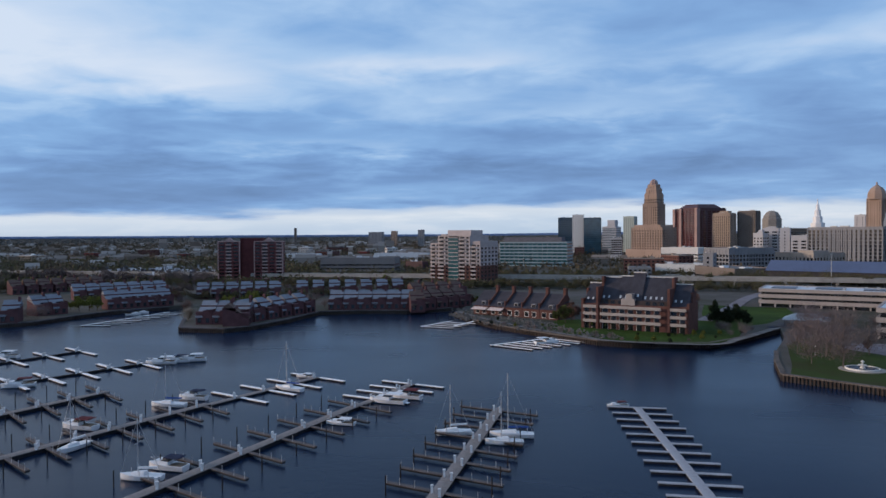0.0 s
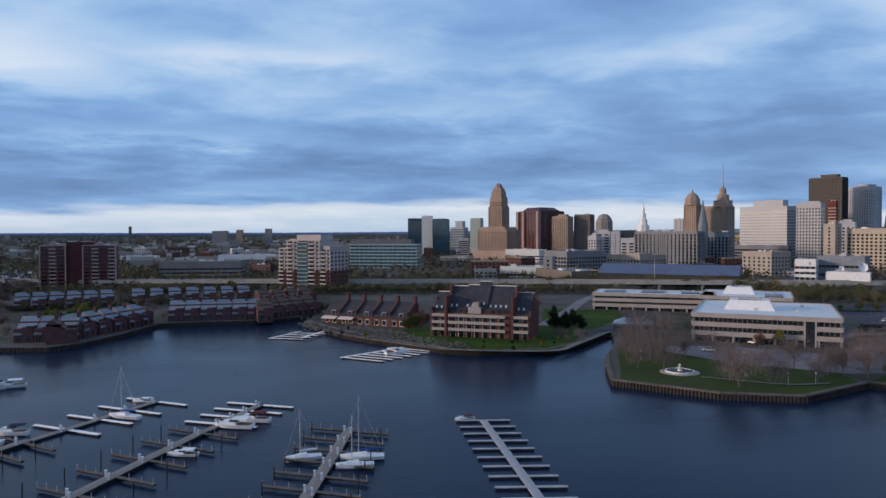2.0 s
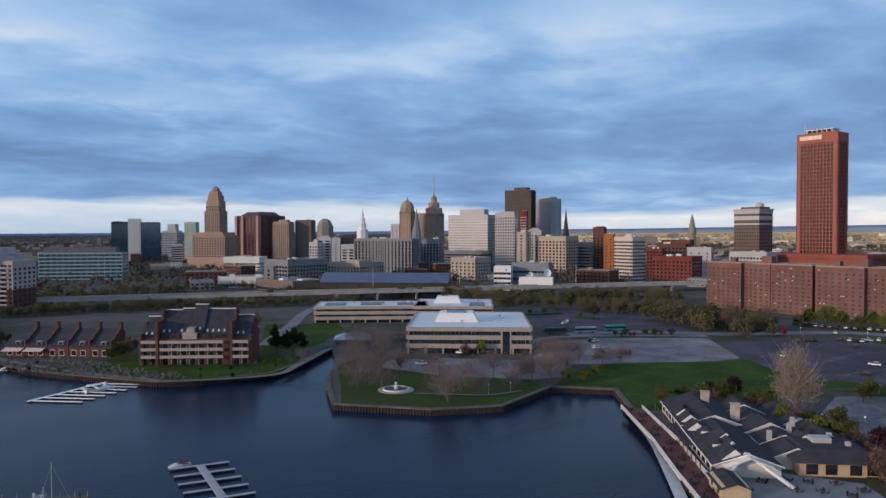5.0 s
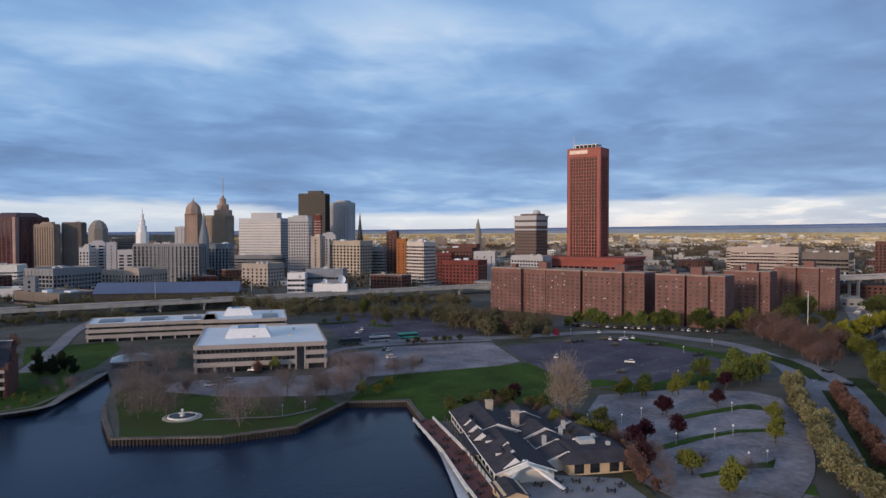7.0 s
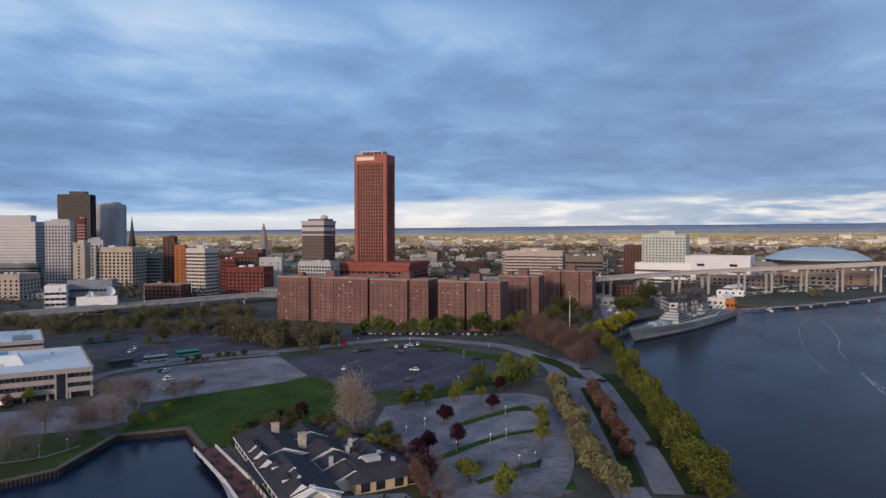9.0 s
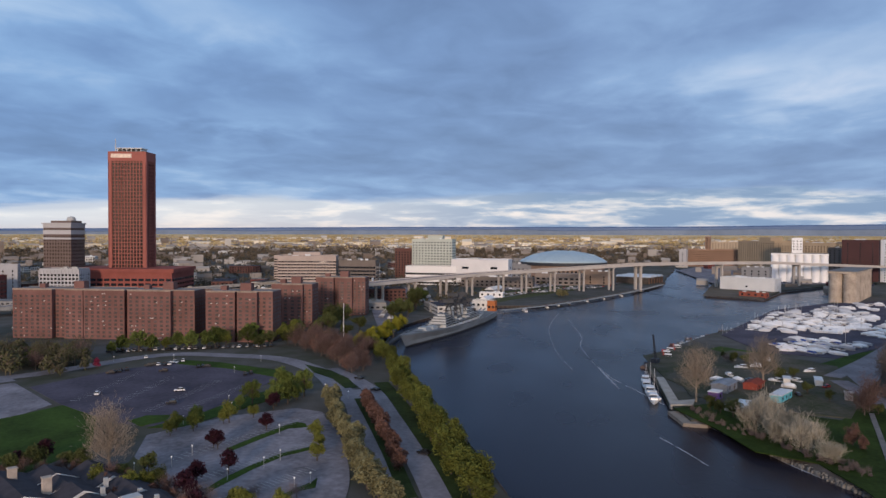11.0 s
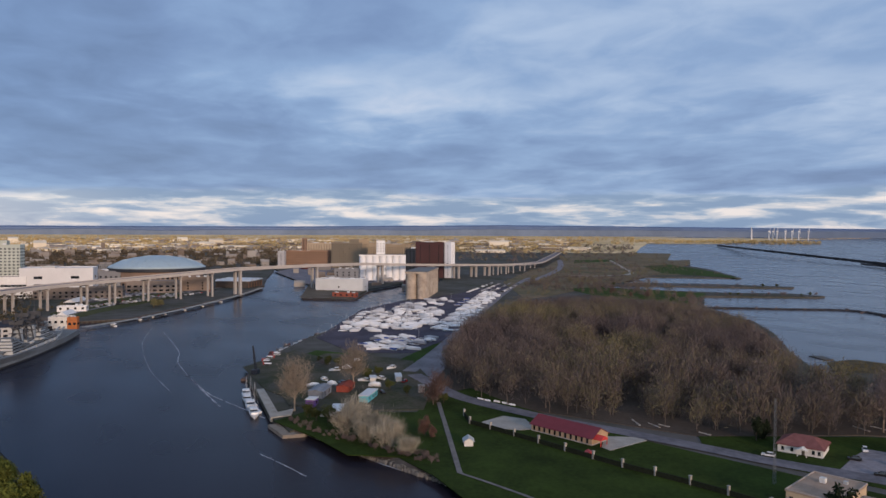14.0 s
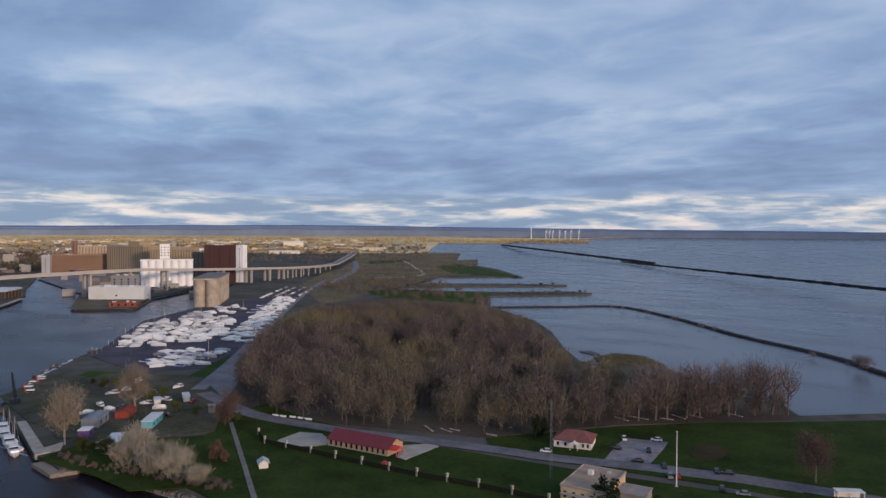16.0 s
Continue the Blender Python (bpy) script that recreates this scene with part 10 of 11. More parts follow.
def bare(seed, h, r, ma, label, n=900, length=1.3, width=.07, wood=None, up=.7, base=.2):
    e = thing("bare_tree", 0, 0, 0, 0, label, "tree", "trees")
    part("trunk", limb_mesh(seed, h, r, 12, h * .014, .35), wood or BARKP, e)
    part("crown", twig_mesh(seed + 50, r, h * (1 - base), h * base, n, length, width, up, 26), ma, e, "leafless spray of twigs")
    return e


T_GREEN = [leafy(1, 8, 3.6, LEAF, "young spring-green leafy tree"), leafy(2, 10, 4.6, LEAF, "full spring-green leafy tree", 1900)]
T_OLIVE = [leafy(3, 9, 4.2, LEAFD, "dark olive leafy tree", 1700), leafy(4, 11, 5.0, LEAFD, "tall dark olive leafy tree", 2000)]
T_YEL = [leafy(5, 8, 3.4, LEAFY, "young yellow-green budding tree", 1300), leafy(6, 6, 2.9, LEAFY, "small yellow-green budding tree", 1100)]
T_BANK = [leafy(16, 11, 5.2, LEAFO, "lush olive-yellow river bank tree", 2000, .4, .02, 30), leafy(17, 9, 4.6, LEAFO, "full olive-yellow river bank tree", 1800, .4, .02, 28)]
T_LIME = [leafy(18, 8, 4.0, LIME, "bright yellow-green willow hedge tree", 1500, .36, .02)]
T_WIL = [leafy(19, 9, 3.4, BUFF, "buff budding willow by the quay", 1300, .36, .03)]
T_PLUM = [leafy(7, 6, 2.9, LEAFP, "dark plum-leaved ornamental tree", 1100, .32, name="plum_tree")]
T_RUS = [leafy(8, 6, 2.6, LEAFR, "low russet budding tree", 1000, .3, .05, name="budding_tree"), leafy(9, 9, 4.0, LEAFR, "tall russet budding tree", 1300, .32, .08, name="budding_tree")]
T_BLO = [leafy(10, 6.5, 3.2, BUFF, "buff blossoming roadside tree", 1300, .34, .05, name="blossom_tree")]
T_WHT = [bare(12, 9, 5.0, WILLOW, "pale budding willow at the waterside", 2600, 2.0, .09, up=.75, base=.04)]
T_MAG = [leafy(13, 6, 3.0, LEAFM, "bright magenta blossoming tree", 1000, .32, name="blossom_tree")]
T_PINE = [leafy(14, 8, 2.6, PINE, "dark conical evergreen tree", 1200, .34, .03, name="evergreen"), leafy(15, 5, 2.8, PINE, "low dark evergreen bush", 900, .34, .0, name="shrub")]
T_BARE = [bare(21, 9, 4.8, TWIG, "small leafless grey-pink tree", 1900, 1.1, .06, base=.06), bare(22, 10, 5.2, TWIG, "tall leafless grey-pink tree", 2100, 1.1, .06, base=.06), bare(23, 8, 5.0, TWIG, "small spreading leafless tree", 1900, 1.1, .06, base=.06)]
T_BROWN = [bare(25, 12, 5.5, TWIGB, "large leafless russet-brown tree", 2000, 1.5, .12, base=.06), bare(26, 10, 5.0, TWIGB, "spreading leafless russet-brown tree", 1800, 1.4, .12, base=.06)]
T_TALL = [bare(27, 19, 6.5, TWIG, "tall leafless grey lakeside tree", 1500, 2.0, .1), bare(28, 17, 7.0, TWIG, "broad leafless grey lakeside tree", 1500, 2.0, .1)]
T_PALE = [bare(24, 21, 8.0, TWIGP, "tall pale leafless cottonwood", 4600, 1.7, .1, TWIGP, .7)]


def plant(kind, pts, seed=0, z=LAND, jit=0.0, smin=.8, smax=1.2):
    rd = random.Random(seed)
    for x, y in pts:
        p = rd.choice(kind)
        s = rd.uniform(smin, smax)
        t = place(p, x + rd.uniform(-jit, jit), y + rd.uniform(-jit, jit), z, rd.uniform(0, 360))
        t.scale = (s, s, s * rd.uniform(.92, 1.1))


def belt(kind, pts, n, width, seed, smin=.8, smax=1.25, z=LAND):
    rd = random.Random(seed)
    out = []
    for i in range(n):
        k = (i + rd.random()) / n * (len(pts) - 1)
        a, b = Vector(pts[int(k)]), Vector(pts[min(len(pts) - 1, int(k) + 1)])
        p = a.lerp(b, k % 1)
        d = (b - a).normalized()
        o = rd.uniform(-.5, .5) * width
        out.append((p.x - d.y * o, p.y + d.x * o))
    plant(kind, out, seed + 1, z, 0, smin, smax)


def as_quads(*geos):
    v, f = [], []
    for g in geos:
        o = len(v)
        v += g.v
        f += [tuple(i + o for i in q) for q in g.f if len(q) == 4]
    return np.array([tuple(p) for p in v], float), np.array(f)


def joined(name, spots, protos, label, ma, seed, smin, smax, z=LAND):
    """Many trees in one mesh, at the given places."""
    rd = np.random.RandomState(seed)
    V, F, o = [], [], 0
    for x, y in spots:
        pv, pf = protos[rd.randint(len(protos))]
        a, s = rd.uniform(0, 6.28), rd.uniform(smin, smax)
        c, sn = math.cos(a) * s, math.sin(a) * s
        q = np.empty_like(pv)
        q[:, 0], q[:, 1], q[:, 2] = pv[:, 0] * c - pv[:, 1] * sn + x, pv[:, 0] * sn + pv[:, 1] * c + y, pv[:, 2] * s + z
        V.append(q)
        F.append(pf + o)
        o += len(pv)
    me = bpy.data.meshes.new(name)
    me.from_pydata(np.concatenate(V).tolist(), [], np.concatenate(F).tolist())
    me.materials.append(ma)
    return tagged(new(name, me), label, "trees", kind="stuff")


def far_belt(pts, n, width, seed, label, ma, smin=.7, smax=1.2):
    rd = random.Random(seed)
    out = []
    for i in range(n):
        k = (i + rd.random()) / n * (len(pts) - 1)
        a, b = Vector(pts[int(k)]), Vector(pts[min(len(pts) - 1, int(k) + 1)])
        p = a.lerp(b, k % 1)
        d = (b - a).normalized()
        o = rd.uniform(-.5, .5) * width
        out.append((p.x - d.y * o, p.y + d.x * o))
    joined("tree_belt", out, BELT_TREES, label, ma, seed, smin, smax)


BELT_TREES = [as_quads(crown_mesh(400 + i, 4.6, 8.2, .3, 560, .46, 22), Geo().bar((0, 0, -1), (0, 0, 5), .2, .1)) for i in range(3)] + [as_quads(limb_mesh(420 + i, 10, 4, 6, .15), twig_mesh(421 + i, 4.6, 8.5, 1.0, 520, 1.2, .16)) for i in range(3)]
BELTM = isle_mat("belt_foliage", [(.1, (.07, .066, .042)), (.4, (.105, .088, .062)), (.62, (.10, .108, .045)), (.8, (.15, .115, .098)), (.95, (.125, .14, .05))], .95, .03)

PINKTWIG = isle_mat("pinkish_branches", [(.1, (.085, .066, .06)), (.4, (.125, .10, .095)), (.7, (.165, .13, .125)), (.95, (.15, .145, .075))], .95, .03)

# park and offices
plant(T_BARE, [(140.4, 273.1), (133.4, 238.8), (113.6, 227.5), (108.7, 211), (124.9, 176.8), (126, 186.5), (136, 177.2), (116.5, 203.5), (136, 225.6), (157.4, 197.8), (171.1, 196.5), (176.6, 189.7), (188.1, 190.8), (214.1, 212.2), (194.7, 213.3), (170.3, 274.4), (126.5, 240.1), (128, 252.7), (120.8, 221.1), (150.3, 178.7), (195.6, 205), (166.3, 185.5), (143.3, 193.4), (143.1, 219.6), (151.9, 293), (149.7, 261.6), (150.2, 275.6)], 31, jit=1.5, smin=1.05, smax=1.4)
plant(T_BARE, [(198.5, 201.4), (206.2, 202.7), (207.1, 190.8), (214.8, 188.5), (163.8, 188.6), (169.5, 180.2)], 32, smin=1.0, smax=1.3)
plant(T_YEL, [(183.6, 238.1), (217.9, 321.5), (223.1, 321.4), (224.5, 313.4), (180.1, 174), (189.3, 177.1), (175, 177.4)], 33, smin=.6, smax=.9)
plant(T_RUS, [(176.3, 239.7), (141.7, 235.8), (183.5, 244.1)], 34, smin=.6, smax=.8)
plant(T_PINE, [(119.9, 309.3), (121.8, 303.2), (126.4, 301.3), (125.4, 291.7), (119.1, 314)] + [(124.2, 323.5), (122.6, 309.5), (128.9, 310.9), (135.2, 316.7), (119.7, 295.3), (115, 297.2)], 35)
plant(T_BARE, [(114.8, 269.1), (110, 274.9)] + [(109.6, 278.7)], 36, smin=.6, smax=.8)
far_belt([(180.8, 521.8), (233.8, 543), (269.5, 511), (300.3, 491.9), (334.9, 482.9), (321.9, 422), (342.8, 396.2), (382.8, 389.9), (426.2, 369.9), (434.9, 325.3)], 190, 24, 37, "belt of olive and russet trees below the expressway", BELTM, 0.7, 1.45)
far_belt([(309.4, 393), (348.5, 366.3), (344.8, 318.9), (383.5, 301.4), (361.7, 256.8)], 75, 20, 38, "belt of mixed trees beside the upper lot", BELTM, 0.6, 1.25)
belt(T_GREEN, [(344, 350.2), (377.6, 330.2)], 3, 6, 39, 1.1, 1.4)
far_belt([(343.7, 279), (348.7, 251.8), (349.2, 231.4), (355.7, 212), (317.4, 217.5)], 70, 36, 40, "grove of brown and olive trees before the flats", BELTM, 0.8, 1.6)
belt(T_GREEN + T_YEL, [(381.4, 211.4), (399.4, 181), (412.6, 153), (439.2, 131.8), (465.1, 107.9)], 22, 9, 41, 1.0, 1.6)
belt(T_OLIVE, [(409.2, 138.5), (419.5, 125.8), (478.2, 112.7)], 7, 10, 42, .9, 1.3)
plant(T_MAG, [(341.5, 194.4)], 43)
plant(T_PLUM, [(217.5, 84.4), (216.3, 82.5), (238.2, 73.8), (194.3, 70.8), (185.2, 76.3), (170.5, 71.2), (162.9, 67), (267.6, 80.4), (196.9, 127.2), (191.1, 131.9), (175.9, 75.7)], 44, smin=.95, smax=1.25)
plant(T_YEL, [(229.8, 104.4), (235.9, 105.1), (235.5, 98.8), (246.3, 92.2), (255.1, 84.2), (219.3, 50.7), (207.8, 48.3), (229, 54.2), (158.8, 45.7), (162.4, 45.6), (167.5, 56.9), (169.3, 59.1), (247.6, 90.6), (179.4, 100.9), (176.5, 91.1), (179.5, 87.4)], 45, smin=.85, smax=1.2)
plant(T_GREEN, [(277.3, 77.5), (283.9, 75.7), (288.2, 83.7), (290.3, 74.3)], 46, smin=1.1, smax=1.5)
plant(T_OLIVE, [(182.6, 135.3), (188.7, 132.5), (192.7, 127.5), (195.4, 119.6), (190.6, 112), (185.2, 106.2), (185.7, 97.9), (191.8, 93.2), (175.2, 136.5), (181.5, 85)], 47, smin=.55, smax=.85)
plant(T_RUS, [(186.4, 111.9), (177.4, 97), (173, 79.2), (167.9, 74.5), (159.3, 68.3), (153.7, 63.1), (151.9, 59.7), (186.7, 133.8), (169.9, 91), (173.4, 82.7)], 48, smin=.6, smax=.9)
plant(T_BARE, [(160.2, 61), (173.7, 57), (177.3, 46.1), (153.5, 57.7), (165.7, 66.8), (179.1, 79.6), (165.6, 70.4)], 49, smin=.6, smax=.85)
plant(T_PALE, [(187.9, 102.9)], 50, smin=.95, smax=1.0)
plant(T_PINE, [(194, 95.4)], 51, smin=.5, smax=.6)
# rows along the drives and the river bank
belt(T_BLO, [(283.2, 61.2), (242.4, 48.1), (212.6, 38.3), (186.6, 28.4), (169.3, 20.3)], 30, 3, 52, 1.15, 1.5)
belt(T_RUS[:1], [(284.9, 48.3), (252.6, 37.3), (222.7, 28.0), (198.2, 21.2)], 24, 2.2, 53, .95, 1.3)
belt(T_BANK, [(402.2, 62.4), (356.7, 46.5), (300, 31.6), (255.8, 19.4), (223.4, 11.0), (196.4, 4.0), (176, -2.2)], 46, 6, 54, .8, 1.15)
belt(T_BROWN + T_BROWN + T_RUS[1:], [(433.5, 115.7), (404.6, 94), (379.8, 75.5), (342.4, 58)], 34, 18, 55, .85, 1.25)
belt(T_LIME, [(399.8, 72.5), (427.4, 67.6), (464.3, 64.3), (505.8, 61.9)], 18, 5, 56, 1.25, 1.55)
plant(T_OLIVE, [(483.5, 114.2), (477.4, 107.2), (552.1, 74), (571.8, 68.8), (579, 63.8), (456, 90.1), (488.8, 87.8)], 57, smin=1.2, smax=1.6)
plant(T_GREEN, [(268.1, 93.8), (274.8, 91.3), (273.3, 81), (298.8, 83.7), (240.3, 99.5)], 58, smin=.7, smax=1.1)
# townhouse quays
plant(T_WHT, [(-119.2, 328.9)], 59)
plant(T_YEL, [(-107.8, 319.9), (-192, 372.1), (-187.9, 374.6), (-185, 377.3), (-201.2, 381.1), (-110.2, 367.5), (-105.8, 372.8), (-115.6, 370.6), (-103.1, 387.2), (-78.6, 385.8), (-46.7, 558.8), (-43.1, 571.5)], 60, smin=.8, smax=1.2)
plant(T_BARE + T_RUS, [(-204, 337.7), (-199, 337.4), (-197.3, 341.9), (-196.1, 346.6), (-218.7, 352.6), (-201.2, 361.9), (-88, 318.9), (-85.7, 331.7), (-84.5, 340.8), (-81.5, 345.4), (-79.5, 355.2), (-71.3, 376.5), (-64.1, 381.9), (-53.3, 381.3), (-41.3, 383.6), (-28.8, 379.9), (-12.1, 381.9), (-4.5, 381.4), (4.8, 390), (9.6, 396.1), (16, 395.7), (-150.9, 405.9), (-168.3, 443.1), (-164.4, 424), (-170.5, 391.2), (-161.9, 396.9), (-75.2, 418.3), (-78.6, 401.5)], 61, smin=.6, smax=.9)
plant(T_OLIVE + T_RUS, [(18.4, 380.1), (22.9, 379.8), (50.7, 316.2), (53.8, 312), (58.2, 320.1), (64.2, 337.7), (52.3, 343.1), (111.6, 323.8), (118, 334.9), (126.4, 312.5), (130.6, 316.4)], 62, smin=.6, smax=1.0)
far_belt([(-320.1, 497.3), (-303.1, 537.9), (-270.2, 578), (-201.1, 553.1), (-149.1, 525.7), (-101.1, 563.5), (-40.9, 606.6), (35.4, 585), (93, 594.1), (152.4, 603.5)], 260, 46, 63, "mixed garden trees behind the townhouses", BELTM, 0.5, 1.0)
far_belt([(37.2, 614.5), (110.4, 640), (174.8, 650.9), (257.9, 625.2), (314.9, 619.4)], 90, 24, 64, "olive trees along the expressway", BELTM, 0.6, 1.1)
plant(T_RUS, [(126.7, 365.1), (132.5, 373.3)], 65)
# shrubs round the condominium
plant(T_YEL + T_PINE[1:], [(67.1, 292.2), (69.7, 288), (88, 268.2), (91.1, 266.9), (94.3, 265.6), (98.3, 266.9), (84.3, 264), (61.6, 294.5), (74.3, 269.6), (104.6, 267.3)], 66, smin=.22, smax=.4, z=LAND + .5)
# far bank
plant(T_PALE, [(293, -97.2), (324.6, -136)], 67, smin=1.12, smax=1.22)
plant(T_WHT, [(245.4, -104.1), (234.7, -108.2), (225.7, -111.2), (258.2, -112.1), (243.3, -114.6), (228.2, -115.5), (215.9, -115.9)], 68, smin=.9, smax=1.45)
plant(T_BROWN, [(282.4, -160.8), (276, -155.8)], 69, smin=1.15, smax=1.35)
plant(T_RUS, [(230.2, -132.3), (234.7, -131.4)], 69, smin=.8, smax=1.0)
plant(T_OLIVE, [(278.1, -162), (272.6, -100.6), (268, -103.9), (278.4, -98.8), (264.4, -107.4), (312.4, -150.1), (297.7, -152.6), (339.8, -149), (346.8, -158.2)], 70, smin=.5, smax=.9)
plant(T_TALL, [(144.9, -318.6), (146.3, -314.3), (144.1, -322.5), (134.5, -331.5), (134, -336.5), (127.2, -342.4), (126.4, -346.3), (122.2, -349.3), (117.6, -355.8), (151.4, -305.8), (153.9, -300.3), (158.6, -293.8)], 71, smin=1.2, smax=1.65)
plant([bare(29, 17, 7.6, TWIGB, "large dense russet-brown budding tree on the lawn", 5200, 1.3, .12, base=.04)], [(76.5, -268.1)], 72, smin=.98, smax=1.02)
plant(T_PINE[1:], [(112.4, -197.1)], 76, smin=1.9, smax=2.0)
plant(T_PINE, [(101.2, -207.8), (173.7, -242.4), (173.6, -244.9), (173.2, -239.3)], 73, smin=.9, smax=1.2)
plant(T_BARE, [(132.3, -514.1), (126.5, -509.4)], 74, z=1.0, smin=1.1, smax=1.4)
plant(T_BARE, [(166.8, -537.3), (169.6, -541.1), (139.7, -517.4), (394.3, -691.6), (619.9, -745.6), (621.5, -771.4), (609.4, -799.9), (614.1, -838.7), (563.8, -623.9), (723.6, -876.3), (721, -898.5)], 77, z=.8, smin=.35, smax=.6)
belt(T_BARE + T_OLIVE, [(393.2, -159), (380.5, -144.2), (401.9, -140.8)], 8, 8, 75, .5, .8)


def mass(name, pts, n, protos, label, ma, seed, smin, smax, z=LAND):
    """A wood: many trees joined, scattered inside an outline."""
    rd = np.random.RandomState(seed)
    xs, ys = np.array([p[0] for p in pts]), np.array([p[1] for p in pts])

    def inside(x, y):
        c, j = False, len(pts) - 1
        for i in range(len(pts)):
            if (ys[i] > y) != (ys[j] > y) and x < (xs[j] - xs[i]) * (y - ys[i]) / (ys[j] - ys[i]) + xs[i]:
                c = not c
            j = i
        return c

    V, F, o = [], [], 0
    k = 0
    while k < n:
        x, y = rd.uniform(xs.min(), xs.max()), rd.uniform(ys.min(), ys.max())
        if not inside(x, y):
            continue
        k += 1
        pv, pf = protos[rd.randint(len(protos))]
        a, s = rd.uniform(0, 6.28), rd.uniform(smin, smax)
        c, sn = math.cos(a) * s, math.sin(a) * s
        q = np.empty_like(pv)
        q[:, 0], q[:, 1], q[:, 2] = pv[:, 0] * c - pv[:, 1] * sn + x, pv[:, 0] * sn + pv[:, 1] * c + y, pv[:, 2] * s + z
        V.append(q)
        F.append(pf + o)
        o += len(pv)
    V, F = np.concatenate(V), np.concatenate(F)
    me = bpy.data.meshes.new(name)
    me.from_pydata(V.tolist(), [], F.tolist())
    me.materials.append(ma)
    ob = new(name, me)
    return tagged(ob, label, "wood", kind="stuff")


bare_protos, stem_protos, scrub_protos = [], [], []
for sd in range(6):
    bare_protos.append(as_quads(twig_mesh(200 + sd, 5.2, 14.0, 1.6, 760, 1.5, .17, .8, 34)))
    scrub_protos.append(as_quads(twig_mesh(240 + sd, 5.0, 12.0, .5, 120, 3.0, .42, .8, 18)))
    stem_protos.append(as_quads(limb_mesh(100 + sd, 15, 4.2, 5, .13, .3)))
WOODS = isle_mat("bare_wood", [(.2, (.105, .084, .086)), (.5, (.142, .117, .112)), (.66, (.17, .148, .095)), (.9, (.20, .185, .075))])
FOREST = [(298.3, -176.5), (363.8, -210.2), (422, -258.8), (487.5, -321.9), (535.4, -387.9), (535.4, -469.3), (448, -500.1), (363.9, -460.9), (261, -369.8), (204.8, -316.8), (169.2, -292.3), (158.4, -284.3), (176.5, -247.9), (188.7, -226.2), (216.3, -207.3), (254, -187.5)]
mass("woodland", FOREST, 950, bare_protos, "dense leafless spring woodland with yellow buds", WOODS, 5, 1.0, 1.55)
mass("woodland_trunks", FOREST, 950, stem_protos, "grey-brown trunks of the leafless woodland", BARKG, 5, 1.0, 1.55)
mass("woodland", [(675.4, -587.1), (875.1, -602.4), (972.7, -712.8), (952.1, -806.7), (850.3, -820), (575.9, -646.9)], 160, scrub_protos, "belt of leafless trees beyond the boatyard", WOODS, 6, .7, 1.1)
mass("thicket", [(204.8, -316.8), (198.2, -343.6), (171.9, -343.4), (114.9, -352.7), (114.8, -345.6), (162.2, -285.7)], 80, bare_protos, "leafless thicket at the water's edge", WOODS, 7, .8, 1.4)
mass("woodland", [(972.7, -712.8), (1454.4, -1127.8), (2175.9, -1848.6), (2171.9, -2164.2), (1522.3, -1552.2), (1349.3, -1269.2), (1056.2, -1046.3), (896.3, -1059.8), (916.5, -925.1), (963.7, -816.3)], 260, scrub_protos, "brown scrub woods of the outer harbour", WOODS, 18, .35, .7)
mass("thicket", [(1032.5, -707.6), (1370.3, -1171.3), (1329.6, -1332.8), (958.5, -1131.9), (1045.7, -898.4)], 120, scrub_protos, "scrubby thicket on the outer harbour land", WOODS, 8, .3, .6)
REEDS = [(271.6, -433.8), (270.7, -441.7), (249.8, -447.9), (225.8, -436.7), (206.2, -408.5), (193.4, -364.4), (199.7, -343.2), (233.5, -386.2)]
mass("reeds", REEDS, 260, scrub_protos, "buff and olive reed tufts on the mudflat", isle_mat("reed_straw", [(.2, (.10, .078, .045)), (.5, (.19, .15, .075)), (.8, (.15, .14, .05))]), 15, .10, .2, .3)
for q in ([(292.7, -438.8), (288.6, -447.1), (275.6, -439.8), (277.5, -434.2)], [(267.8, -405.5), (265.8, -417.1), (253.3, -406.3), (256.6, -399.6)], [(243.6, -375.1), (241.8, -387.7), (231.4, -378.1), (234, -367.8)], [(214.1, -421), (201.9, -415.8), (188.3, -401.2), (198.9, -403.9)]):
    patch("mud_bar", q, mat("wet_mud", (.055, .045, .038), .6, .3, .1, 1.), .2, "thin dark mud bar in the shallows", "mudflat", .6)
patch("mudflat", [(272, -427), (270, -452), (250, -456), (222.5, -435), (196, -390), (181, -350), (170, -320), (182.8, -315.2), (205, -345), (228, -378)], mat("reed_mud", (.15, .115, .065), .95, .4, .15, .8, col2=(.05, .045, .03)), .35, "buff reed bed and mudflat", "mudflat", .8)
patch("meadow", [(692.1, -591.6), (566.1, -626.4), (624.9, -708.9), (660.2, -750.2), (800.5, -692.2), (799.9, -628.6)], GRASS, Z2, "green meadow by the small boat harbour", "meadow")
patch("meadow", [(1353.5, -1378), (1050.5, -1199.8), (869.3, -1065), (1048.8, -1055.7), (1293.9, -1237.4)], GRASS, Z2, "green point on the outer harbour", "meadow")

belt(T_BARE + T_BARE + T_OLIVE, [(640, -732), (604, -795), (570, -852)], 12, 8, 78, .45, .8)
belt(T_BARE + T_BARE + T_OLIVE, [(835, -715), (760, -830), (690, -955)], 14, 10, 79, .5, .9)
belt(T_BARE, [(530, -612), (450, -715), (355, -678), (250, -597)], 14, 5, 80, .3, .6, 1.0)
belt(T_BARE + T_BROWN, [(545, -600), (600, -660), (700, -610)], 14, 30, 81, .7, 1.2)

